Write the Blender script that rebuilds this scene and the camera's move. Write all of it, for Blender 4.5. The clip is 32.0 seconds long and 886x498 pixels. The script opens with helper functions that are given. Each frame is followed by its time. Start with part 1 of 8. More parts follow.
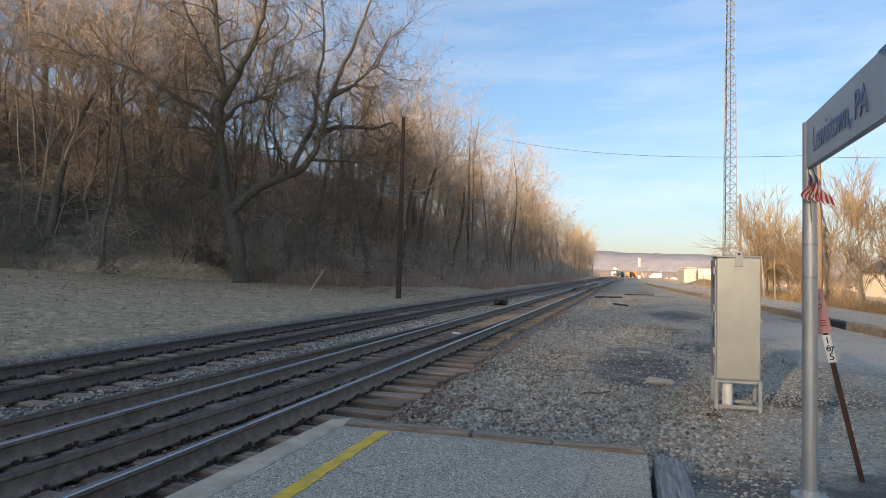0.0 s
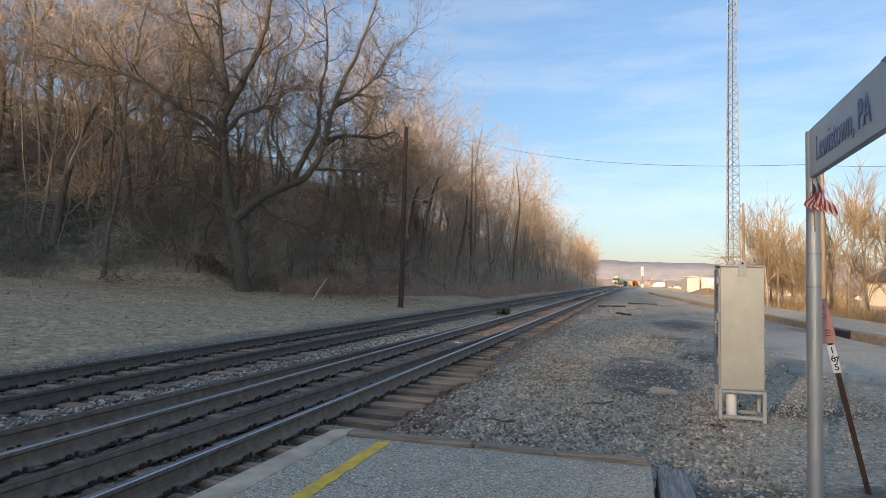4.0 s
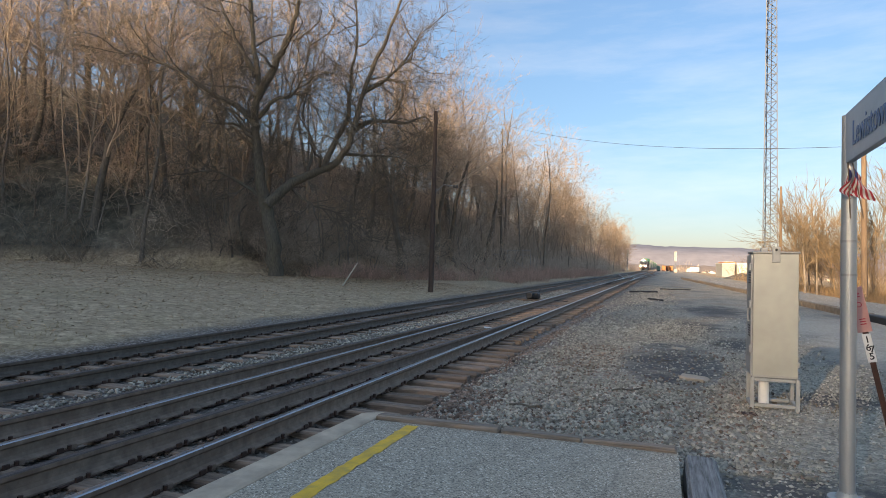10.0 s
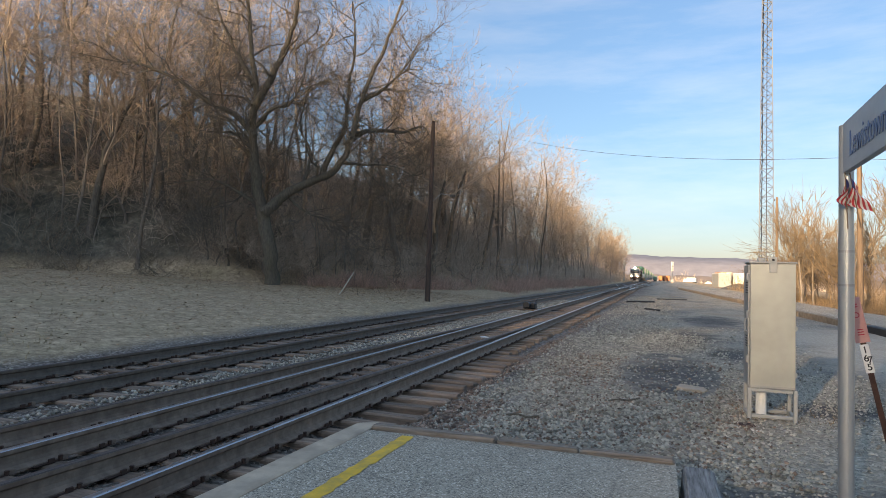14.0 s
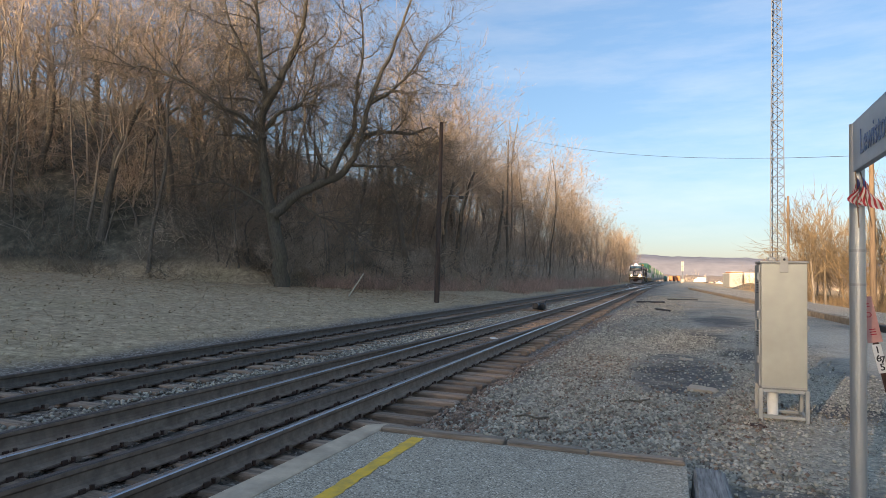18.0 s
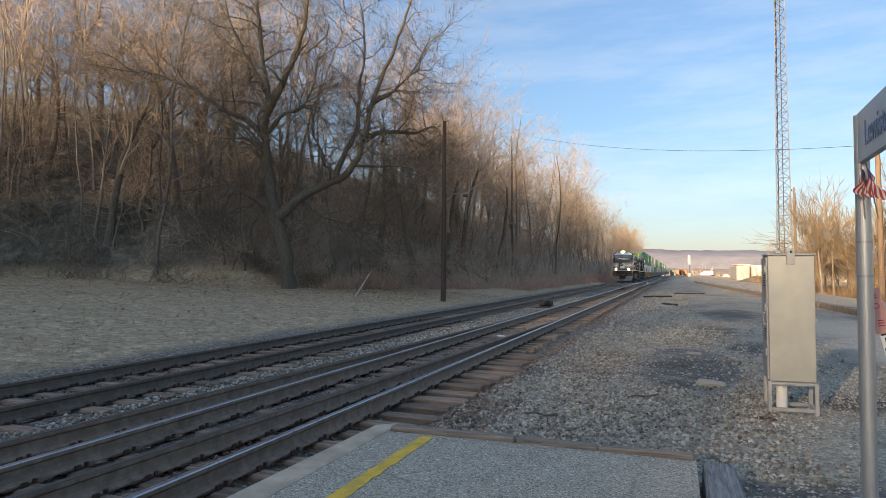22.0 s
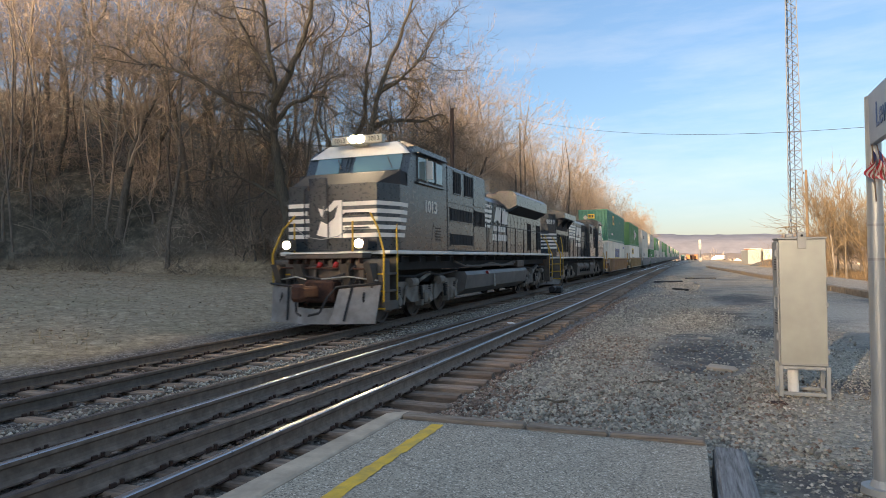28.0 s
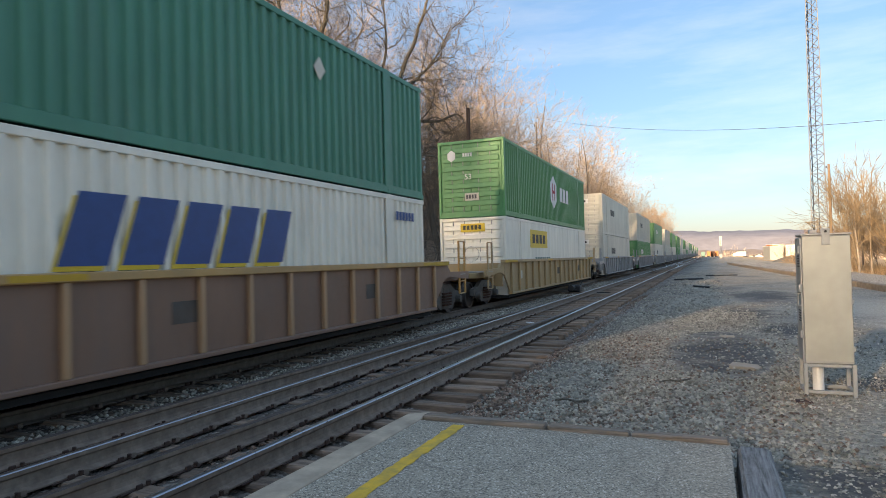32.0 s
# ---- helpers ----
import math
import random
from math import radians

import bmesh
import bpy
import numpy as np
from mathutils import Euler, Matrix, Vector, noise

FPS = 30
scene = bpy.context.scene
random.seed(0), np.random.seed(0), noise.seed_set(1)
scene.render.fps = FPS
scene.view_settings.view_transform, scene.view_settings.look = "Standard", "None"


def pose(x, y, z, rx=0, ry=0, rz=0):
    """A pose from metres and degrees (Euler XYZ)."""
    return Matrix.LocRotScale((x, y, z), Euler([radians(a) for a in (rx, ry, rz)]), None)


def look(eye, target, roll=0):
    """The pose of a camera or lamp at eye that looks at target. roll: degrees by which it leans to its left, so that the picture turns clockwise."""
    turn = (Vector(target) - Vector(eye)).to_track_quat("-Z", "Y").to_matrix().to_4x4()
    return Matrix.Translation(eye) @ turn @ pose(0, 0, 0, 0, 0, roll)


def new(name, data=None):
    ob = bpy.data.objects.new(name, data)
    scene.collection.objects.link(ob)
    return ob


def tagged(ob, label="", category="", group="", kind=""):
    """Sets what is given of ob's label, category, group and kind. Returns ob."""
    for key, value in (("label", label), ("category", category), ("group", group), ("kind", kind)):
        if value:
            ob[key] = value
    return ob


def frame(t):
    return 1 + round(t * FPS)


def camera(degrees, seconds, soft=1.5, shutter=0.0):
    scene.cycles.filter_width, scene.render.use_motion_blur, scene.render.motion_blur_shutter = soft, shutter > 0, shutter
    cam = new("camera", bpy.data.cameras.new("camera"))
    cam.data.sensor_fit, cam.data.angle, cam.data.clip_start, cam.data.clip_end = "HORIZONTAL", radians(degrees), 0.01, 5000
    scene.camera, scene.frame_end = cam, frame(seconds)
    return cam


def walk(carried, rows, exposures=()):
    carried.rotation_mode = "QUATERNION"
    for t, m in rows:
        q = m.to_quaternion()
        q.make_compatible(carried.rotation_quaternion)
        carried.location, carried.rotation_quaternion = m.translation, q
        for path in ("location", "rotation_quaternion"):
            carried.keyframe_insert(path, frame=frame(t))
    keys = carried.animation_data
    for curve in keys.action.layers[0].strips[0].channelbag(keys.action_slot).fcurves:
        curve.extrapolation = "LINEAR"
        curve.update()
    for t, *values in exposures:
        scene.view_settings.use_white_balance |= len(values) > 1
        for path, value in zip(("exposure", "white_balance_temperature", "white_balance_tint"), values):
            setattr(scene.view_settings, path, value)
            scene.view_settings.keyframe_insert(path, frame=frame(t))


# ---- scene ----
# World: y runs along the tracks, x to the right of them, z = 0 is the top of the rails.
cam = camera(69.3, 32.0, soft=0.4, shutter=0.15)
PATH = [  # seconds, x, y, z, pitch, roll, yaw
    (0.0, -0.038, 0.021, 1.509, 1.92, -1.07, 16.00),
    (0.5, -0.033, 0.011, 1.526, 1.94, -1.32, 15.81),
    (1.0, -0.030, 0.026, 1.522, 2.30, -1.01, 15.29),
    (1.5, -0.034, 0.026, 1.519, 2.28, -1.07, 15.17),
    (2.0, -0.036, 0.025, 1.511, 2.30, -1.39, 15.25),
    (2.5, -0.039, 0.042, 1.507, 2.20, -1.31, 15.60),
    (3.0, -0.035, 0.032, 1.514, 2.11, -1.12, 15.78),
    (3.5, -0.035, 0.028, 1.516, 2.11, -0.84, 15.72),
    (4.0, -0.036, 0.037, 1.514, 2.71, -1.08, 16.24),
    (4.5, -0.016, -0.007, 1.528, 1.97, -0.61, 17.86),
    (6.5, -0.020, 0.037, 1.519, 1.53, -0.06, 17.98),
    (7.0, -0.012, 0.036, 1.523, 0.94, -0.63, 17.94),
    (7.5, -0.019, 0.046, 1.517, 0.92, -0.87, 18.43),
    (8.0, -0.009, 0.037, 1.521, 0.79, -0.76, 19.40),
    (8.5, -0.012, 0.040, 1.519, 0.73, -1.20, 19.98),
    (9.0, -0.000, 0.000, 1.537, 0.69, -0.57, 20.05),
    (9.5, 0.003, -0.001, 1.541, 1.13, -0.71, 19.37),
    (10.0, -0.002, 0.014, 1.533, 1.28, -1.17, 18.94),
    (10.5, -0.003, 0.015, 1.538, 1.32, -1.40, 18.68),
    (11.0, 0.000, 0.022, 1.534, 1.44, -1.52, 18.54),
    (11.5, -0.004, 0.046, 1.527, 1.60, -1.57, 18.54),
    (12.0, 0.000, 0.031, 1.532, 1.64, -1.37, 18.47),
    (12.5, 0.005, 0.030, 1.538, 1.80, -1.25, 18.43),
    (13.0, -0.006, 0.038, 1.527, 2.06, -1.32, 18.43),
    (13.5, 0.001, 0.038, 1.534, 2.05, -1.27, 18.49),
    (14.0, -0.007, 0.039, 1.529, 2.12, -1.37, 18.66),
    (14.5, -0.001, 0.041, 1.531, 2.18, -1.24, 18.76),
    (16.5, -0.003, 0.041, 1.530, 2.20, -1.30, 19.15),
    (17.0, -0.003, 0.033, 1.528, 2.23, -1.15, 19.31),
    (17.5, 0.000, 0.035, 1.532, 2.25, -1.07, 19.41),
    (18.0, 0.001, 0.035, 1.532, 2.21, -1.06, 19.48),
    (18.5, 0.002, 0.033, 1.532, 2.20, -1.07, 19.57),
    (19.0, 0.002, 0.046, 1.531, 2.30, -0.58, 19.73),
    (19.5, -0.000, 0.042, 1.532, 2.43, -0.58, 20.08),
    (20.0, 0.003, 0.026, 1.537, 2.40, -0.71, 20.15),
    (20.5, 0.004, 0.025, 1.535, 2.51, -0.64, 20.20),
    (21.0, 0.005, 0.023, 1.536, 2.48, -0.40, 20.17),
    (21.5, 0.007, 0.009, 1.540, 2.20, -0.08, 20.12),
    (22.0, 0.004, 0.018, 1.540, 2.07, 0.06, 20.01),
    (22.5, 0.007, 0.027, 1.539, 2.02, 0.31, 19.95),
    (23.0, 0.006, 0.033, 1.536, 2.01, 0.23, 19.98),
    (23.5, 0.011, -0.002, 1.545, 1.84, -0.07, 19.59),
    (24.0, -0.007, 0.065, 1.524, 1.14, 0.77, 20.45),
    (24.5, 0.009, 0.030, 1.542, 1.03, 0.89, 20.64),
    (25.0, 0.008, 0.027, 1.539, 1.04, 0.76, 20.86),
    (25.5, 0.007, 0.029, 1.539, 1.04, 0.84, 21.02),
    (27.5, 0.014, 0.007, 1.546, 0.89, 0.73, 20.91),
    (28.0, 0.017, 0.016, 1.546, 1.00, 0.82, 20.87),
    (28.5, 0.019, 0.014, 1.545, 1.40, 1.06, 20.80),
    (29.0, 0.012, 0.021, 1.547, 1.30, 0.86, 20.75),
    (29.5, 0.010, 0.020, 1.544, 1.33, 0.68, 20.81),
    (30.0, 0.008, 0.015, 1.549, 1.23, 1.17, 20.97),
    (30.5, 0.010, 0.022, 1.549, 1.23, 1.12, 21.42),
    (31.0, 0.008, 0.020, 1.549, 1.01, 1.16, 21.68),
    (31.5, 0.007, 0.030, 1.546, 0.91, 1.00, 22.20),
    (32.0, 0.013, 0.003, 1.555, 1.03, 1.51, 22.46),
]
walk(cam, [(t, pose(x, y, z, 90 + p, r, a)) for t, x, y, z, p, r, a in PATH], [(0, 1.87, 7250, 14), (27.8, 1.87, 7250, 14), (29, 2.1, 7500, 14), (31.2, 2.12, 7500, 14), (32, 2.04, 7400, 14)])

# ---- sky and sun ----
SUN_EL, SUN_AZ = 14.0, 197.0  # degrees; azimuth clockwise from +y
world = bpy.data.worlds.new("sky")
scene.world = world
world.use_nodes = True
wn, wl = world.node_tree.nodes, world.node_tree.links
wn.clear()
sky = wn.new("ShaderNodeTexSky")
sky.sky_type, sky.sun_disc = "NISHITA", False
sky.sun_elevation, sky.sun_rotation = radians(SUN_EL), radians(SUN_AZ)
sky.air_density, sky.dust_density, sky.ozone_density = 1.0, 0.75, 3.4
bg = wn.new("ShaderNodeBackground")
bg.inputs["Strength"].default_value = 0.1
wo = wn.new("ShaderNodeOutputWorld")
# the sky is graded by height all round; thin veils of high cloud
way = wn.new("ShaderNodeTexCoord").outputs["Generated"]
up = wn.new("ShaderNodeSeparateXYZ")
wl.new(way, up.inputs[0])
# low sky dimmed; zenith out of view brightened to fill the shaded ground
dim = wn.new("ShaderNodeValToRGB")
while len(dim.color_ramp.elements) < 5:
    dim.color_ramp.elements.new(0.5)
for e, (at, k) in zip(dim.color_ramp.elements, ((0.0, (0.45, 0.41, 0.48)), (0.08, (0.45, 0.44, 0.46)), (0.2, (0.52, 0.53, 0.53)), (0.4, (0.63, 0.65, 0.65)), (0.75, (1.42, 1.36, 1.22)))):
    e.position, e.color = at, (*k, 1)
wl.new(up.outputs[2], dim.inputs[0])
graded = wn.new("ShaderNodeMix")
graded.data_type, graded.blend_type = "RGBA", "MULTIPLY"
graded.inputs[0].default_value = 1.0
wl.new(sky.outputs[0], graded.inputs[6])
wl.new(dim.outputs[0], graded.inputs[7])
stretched = wn.new("ShaderNodeMapping")
stretched.inputs["Scale"].default_value = (1.6, 1.6, 9.0)
stretched.inputs["Rotation"].default_value = (0.06, 0.1, 0)
wl.new(way, stretched.inputs[0])
veil = wn.new("ShaderNodeTexNoise")
veil.inputs["Scale"].default_value, veil.inputs["Detail"].default_value, veil.inputs["Roughness"].default_value = 1.5, 7, 0.62
wl.new(stretched.outputs[0], veil.inputs["Vector"])
thick = wn.new("ShaderNodeMapRange")
thick.inputs["From Min"].default_value, thick.inputs["From Max"].default_value, thick.inputs["To Max"].default_value = 0.44, 0.78, 0.55
wl.new(veil.outputs["Fac"], thick.inputs["Value"])
cloud = wn.new("ShaderNodeHueSaturation")
cloud.inputs["Saturation"].default_value, cloud.inputs["Value"].default_value = 0.5, 1.12
wl.new(thick.outputs[0], cloud.inputs["Fac"])
wl.new(graded.outputs[2], cloud.inputs["Color"])
wl.new(cloud.outputs[0], bg.inputs[0])
wl.new(bg.outputs[0], wo.inputs[0])
sun = new("sun", bpy.data.lights.new("sun", "SUN"))
sun.data.energy, sun.data.angle, sun.data.color = 3.9, radians(0.6), (1.0, 0.78, 0.53)
_a, _e = radians(SUN_AZ), radians(SUN_EL)
SUN_AT = Vector((math.sin(_a) * math.cos(_e), math.cos(_a) * math.cos(_e), math.sin(_e)))
sun.matrix_world = look(SUN_AT * 50, (0, 0, 0))

# ---- building blocks ----
class Geo:
    """Vertices, faces and a material slot a face, gathered for one mesh."""

    def __init__(self):
        self.v, self.f, self.s = [], [], []

    def add(self, verts, faces, slot=0):
        o = len(self.v)
        self.v.extend(verts)
        self.f.extend([tuple(i + o for i in q) for q in faces])
        self.s.extend([slot] * len(faces))
        return self

    def box(self, x0, x1, y0, y1, z0, z1, c=0.0, m=None, slot=0):
        """A box between two corners; c cuts its edges."""
        if c <= 0:
            v = [(x, y, z) for x in (x0, x1) for y in (y0, y1) for z in (z0, z1)]
            f = [(0, 1, 3, 2), (4, 6, 7, 5), (0, 4, 5, 1), (2, 3, 7, 6), (0, 2, 6, 4), (1, 5, 7, 3)]
        else:
            c = min(c, 0.49 * (x1 - x0), 0.49 * (y1 - y0), 0.49 * (z1 - z0))
            v, f, ids = [], [], {}
            lo, hi = (x0, y0, z0), (x1, y1, z1)
            for sx in (0, 1):
                for sy in (0, 1):
                    for sz in (0, 1):
                        sg = (sx, sy, sz)
                        for ax in range(3):
                            p = []
                            for k in range(3):
                                e = hi[k] if sg[k] else lo[k]
                                p.append(e if k == ax else e + (-c if sg[k] else c))
                            ids[sg, ax] = len(v)
                            v.append(tuple(p))
            cen = Vector(((x0 + x1) / 2, (y0 + y1) / 2, (z0 + z1) / 2))
            quads = []
            for ax in range(3):
                b, d = (ax + 1) % 3, (ax + 2) % 3
                for s0 in (0, 1):
                    q = []
                    for u, w in ((0, 0), (1, 0), (1, 1), (0, 1)):
                        k = [0, 0, 0]
                        k[ax], k[b], k[d] = s0, u, w
                        q.append(ids[tuple(k), ax])
                    quads.append(q)
                for u in (0, 1):
                    for w in (0, 1):
                        k0, k1 = [0, 0, 0], [0, 0, 0]
                        k0[b] = k1[b] = u
                        k0[d] = k1[d] = w
                        k1[ax] = 1
                        quads.append([ids[tuple(k0), b], ids[tuple(k1), b], ids[tuple(k1), d], ids[tuple(k0), d]])
            for sg in [(i, j, k) for i in (0, 1) for j in (0, 1) for k in (0, 1)]:
                quads.append([ids[sg, 0], ids[sg, 1], ids[sg, 2]])
            for q in quads:
                a, b_, d_ = Vector(v[q[0]]), Vector(v[q[1]]), Vector(v[q[2]])
                n = (b_ - a).cross(d_ - a)
                mid = sum((Vector(v[i]) for i in q), Vector()) / len(q)
                f.append(tuple(q) if n.dot(mid - cen) > 0 else tuple(reversed(q)))
        if m is not None:
            v = [tuple(m @ Vector(p)) for p in v]
        return self.add(v, f, slot)

    def tube(self, p0, p1, r0, r1=None, n=8, cap=True, slot=0):
        """A straight round bar or cone from p0 to p1."""
        r1 = r0 if r1 is None else r1
        a, b = Vector(p0), Vector(p1)
        d = (b - a).normalized()
        u = d.orthogonal().normalized()
        w = d.cross(u)
        ring = [u * math.cos(2 * math.pi * i / n) + w * math.sin(2 * math.pi * i / n) for i in range(n)]
        v = [tuple(a + q * r0) for q in ring] + [tuple(b + q * r1) for q in ring]
        f = [(i, (i + 1) % n, n + (i + 1) % n, n + i) for i in range(n)]
        if cap:
            f += [tuple(range(n - 1, -1, -1)), tuple(range(n, 2 * n))]
        return self.add(v, f, slot)

    def pipe(self, pts, r, n=6, slot=0):
        """A round bar bent along points."""
        for a, b in zip(pts, pts[1:]):
            self.tube(a, b, r, r, n, True, slot)
        return self

    def prism(self, poly, axis, a, b, slot=0, m=None):
        """An outline in the plane across an axis (x: y,z; y: x,z; z: x,y), drawn out from a to b."""
        def put(p, h):
            return {"x": (h, p[0], p[1]), "y": (p[0], h, p[1]), "z": (p[0], p[1], h)}[axis]
        n = len(poly)
        v = [put(p, a) for p in poly] + [put(p, b) for p in poly]
        f = [(i, (i + 1) % n, n + (i + 1) % n, n + i) for i in range(n)] + [tuple(range(n - 1, -1, -1)), tuple(range(n, 2 * n))]
        area = sum(poly[i][0] * poly[(i + 1) % n][1] - poly[(i + 1) % n][0] * poly[i][1] for i in range(n))
        flip = (area < 0) != (axis == "y")
        if (b < a) != flip:
            f = [tuple(reversed(q)) for q in f]
        if m is not None:
            v = [tuple(m @ Vector(p)) for p in v]
        return self.add(v, f, slot)

    def arrays(self, v, f, slot=0):
        o = len(self.v)
        self.v.extend(map(tuple, v.tolist()))
        self.f.extend([tuple(i + o for i in q) for q in f.tolist()])
        self.s.extend([slot] * len(f))
        return self

    def mesh(self, name, mats, smooth=False):
        me = bpy.data.meshes.new(name)
        me.from_pydata(self.v, [], self.f)
        for m in mats if isinstance(mats, (list, tuple)) else [mats]:
            me.materials.append(m)
        if any(self.s):
            me.polygons.foreach_set("material_index", self.s)
        if smooth:
            me.polygons.foreach_set("use_smooth", [True] * len(me.polygons))
        me.update()
        return me


def part(name, geo, mats, parent, label="", m=None, smooth=False):
    """One mesh object under a thing or a part."""
    ob = new(name, geo if isinstance(geo, bpy.types.Mesh) else geo.mesh(name, mats, smooth))
    ob.parent = parent
    if m is not None:
        ob.matrix_basis = m
    return tagged(ob, label)


def thing(name, label, category, m=None, group="", kind=""):
    ob = new(name)
    ob.empty_display_size = 0.2
    if m is not None:
        ob.matrix_basis = m
    return tagged(ob, label, category, group, kind)


def solid(name, geo, mats, label, category, m=None, group="", kind="", smooth=False):
    ob = new(name, geo.mesh(name, mats, smooth))
    if m is not None:
        ob.matrix_basis = m
    return tagged(ob, label, category, group, kind)


def text_mesh(body, size, thick, material, bold=0.0, shear=0.0, squash=1.0):
    cu = bpy.data.curves.new("lettering", "FONT")
    cu.body, cu.size, cu.extrude, cu.offset, cu.shear = body, size, thick, bold, shear
    cu.align_x, cu.align_y, cu.resolution_u = "CENTER", "CENTER", 3
    ob = bpy.data.objects.new("lettering", cu)
    me = bpy.data.meshes.new_from_object(ob)
    me.transform(Matrix.Diagonal((squash, 1, 1, 1)))
    me.materials.clear()
    me.materials.append(material)
    bpy.data.objects.remove(ob)
    return me


# ---- materials ----
def ramp(nt, fac, stops):
    n = nt.nodes.new("ShaderNodeValToRGB")
    el = n.color_ramp.elements
    while len(el) < len(stops):
        el.new(0.5)
    for e, (p, c) in zip(el, stops):
        e.position, e.color = p, (*c, 1) if len(c) == 3 else c
    nt.links.new(fac, n.inputs[0])
    return n.outputs[0]


def noise_of(nt, co, scale, detail=4.0, rough=0.6, stretch=None):
    if stretch:
        mp = nt.nodes.new("ShaderNodeMapping")
        mp.inputs["Scale"].default_value = stretch
        nt.links.new(co, mp.inputs[0])
        co = mp.outputs[0]
    n = nt.nodes.new("ShaderNodeTexNoise")
    n.inputs["Scale"].default_value, n.inputs["Detail"].default_value, n.inputs["Roughness"].default_value = scale, detail, rough
    nt.links.new(co, n.inputs["Vector"])
    return n.outputs["Fac"]


def mixed(nt, fac, a, b):
    n = nt.nodes.new("ShaderNodeMix")
    n.data_type = "RGBA"
    for sock, val in ((n.inputs[0], fac), (n.inputs[6], a), (n.inputs[7], b)):
        if isinstance(val, (tuple, list)):
            sock.default_value = (*val, 1) if len(val) == 3 else val
        elif isinstance(val, (int, float)):
            sock.default_value = val
        else:
            nt.links.new(val, sock)
    return n.outputs[2]


def calc(nt, op, a, b=0.0, c=0.0, clamp=False):
    n = nt.nodes.new("ShaderNodeMath")
    n.operation, n.use_clamp = op, clamp
    for sock, val in zip(n.inputs, (a, b, c)):
        if isinstance(val, (int, float)):
            sock.default_value = val
        else:
            nt.links.new(val, sock)
    return n.outputs[0]


def blank(name):
    m = bpy.data.materials.new(name)
    m.use_nodes = True
    nt = m.node_tree
    b = nt.nodes["Principled BSDF"]
    co = nt.nodes.new("ShaderNodeTexCoord").outputs["Object"]
    return m, nt, b, co


def bump_to(nt, b, height, strength, dist):
    n = nt.nodes.new("ShaderNodeBump")
    n.inputs["Strength"].default_value, n.inputs["Distance"].default_value = strength, dist
    nt.links.new(height, n.inputs["Height"])
    nt.links.new(n.outputs[0], b.inputs["Normal"])


def surface(name, c1, c2=None, scale=6.0, rough=0.7, metal=0.0, bump=0.2, dist=0.01, dirt=None, dirt_scale=1.2, dirt_amount=0.5, stretch=None, vary=0.0, island=False, fine=8.0, coat=0.0):
    """A weathered plain surface: two tones at one scale, a dirt tone at a larger one, and fine relief."""
    m, nt, b, co = blank(name)
    c2 = c2 or tuple(0.75 * k for k in c1)
    col = ramp(nt, noise_of(nt, co, scale, 5, 0.65, stretch), [(0.32, c2), (0.68, c1)])
    if dirt:
        k = ramp(nt, noise_of(nt, co, dirt_scale, 6, 0.7, stretch), [(0.45, (0, 0, 0)), (0.72, (dirt_amount,) * 3)])
        col = mixed(nt, k, col, dirt)
    if vary:
        if island:
            r = nt.nodes.new("ShaderNodeNewGeometry").outputs["Random Per Island"]
        else:
            r = nt.nodes.new("ShaderNodeObjectInfo").outputs["Random"]
        hs = nt.nodes.new("ShaderNodeHueSaturation")
        nt.links.new(col, hs.inputs["Color"])
        nt.links.new(calc(nt, "MULTIPLY_ADD", r, 2 * vary, 1 - vary), hs.inputs["Value"])
        col = hs.outputs[0]
    nt.links.new(col, b.inputs["Base Color"])
    f2 = noise_of(nt, co, scale * fine, 3, 0.6)
    nt.links.new(calc(nt, "MULTIPLY_ADD", f2, 0.3, rough - 0.15, clamp=True), b.inputs["Roughness"])
    b.inputs["Metallic"].default_value = metal
    b.inputs["Coat Weight"].default_value = coat
    if bump:
        bump_to(nt, b, f2, bump, dist)
    return m


def glow(name, color, strength):
    m, nt, b, co = blank(name)
    b.inputs["Base Color"].default_value = (*color, 1)
    b.inputs["Emission Color"].default_value = (*color, 1)
    b.inputs["Emission Strength"].default_value = strength
    return m


def glass(name, color=(0.02, 0.03, 0.035), rough=0.05):
    m, nt, b, co = blank(name)
    b.inputs["Base Color"].default_value = (*color, 1)
    b.inputs["Roughness"].default_value = rough
    b.inputs["IOR"].default_value = 1.5
    return m


RAIL_SIDE = surface("rail_side", (0.27, 0.2, 0.15), (0.14, 0.102, 0.076), 9, 0.9, 0.0, dirt=(0.16, 0.09, 0.055), dirt_scale=2)
RAIL_DARK = surface("rail_side_dark", (0.15, 0.118, 0.092), (0.075, 0.058, 0.045), 9, 0.7, 0.1, dirt=(0.1, 0.07, 0.05), dirt_scale=2)
RAIL_TOP = surface("rail_head", (0.45, 0.46, 0.48), (0.3, 0.31, 0.33), 4, 0.32, 1.0, bump=0.03, stretch=(20, 0.5, 1))
RAIL_DULL = surface("rail_head_dull", (0.12, 0.09, 0.075), (0.06, 0.045, 0.04), 6, 0.55, 0.5, bump=0.1, stretch=(12, 0.6, 1))
TIE_WOOD = surface("tie_wood", (0.3, 0.21, 0.15), (0.11, 0.076, 0.054), 3, 0.9, bump=0.5, dist=0.02, stretch=(0.7, 9, 9), dirt=(0.24, 0.17, 0.12), dirt_scale=1.5, vary=0.3)
TIE_PLATE = surface("tie_plate", (0.085, 0.045, 0.03), (0.035, 0.022, 0.018), 14, 0.85, 0.3)
BALLAST = surface("ballast_stone", (0.42, 0.385, 0.315), (0.21, 0.19, 0.15), 5, 0.92, bump=0.4, vary=0.5, island=True, dirt=(0.26, 0.2, 0.15), dirt_scale=0.3, dirt_amount=0.5)
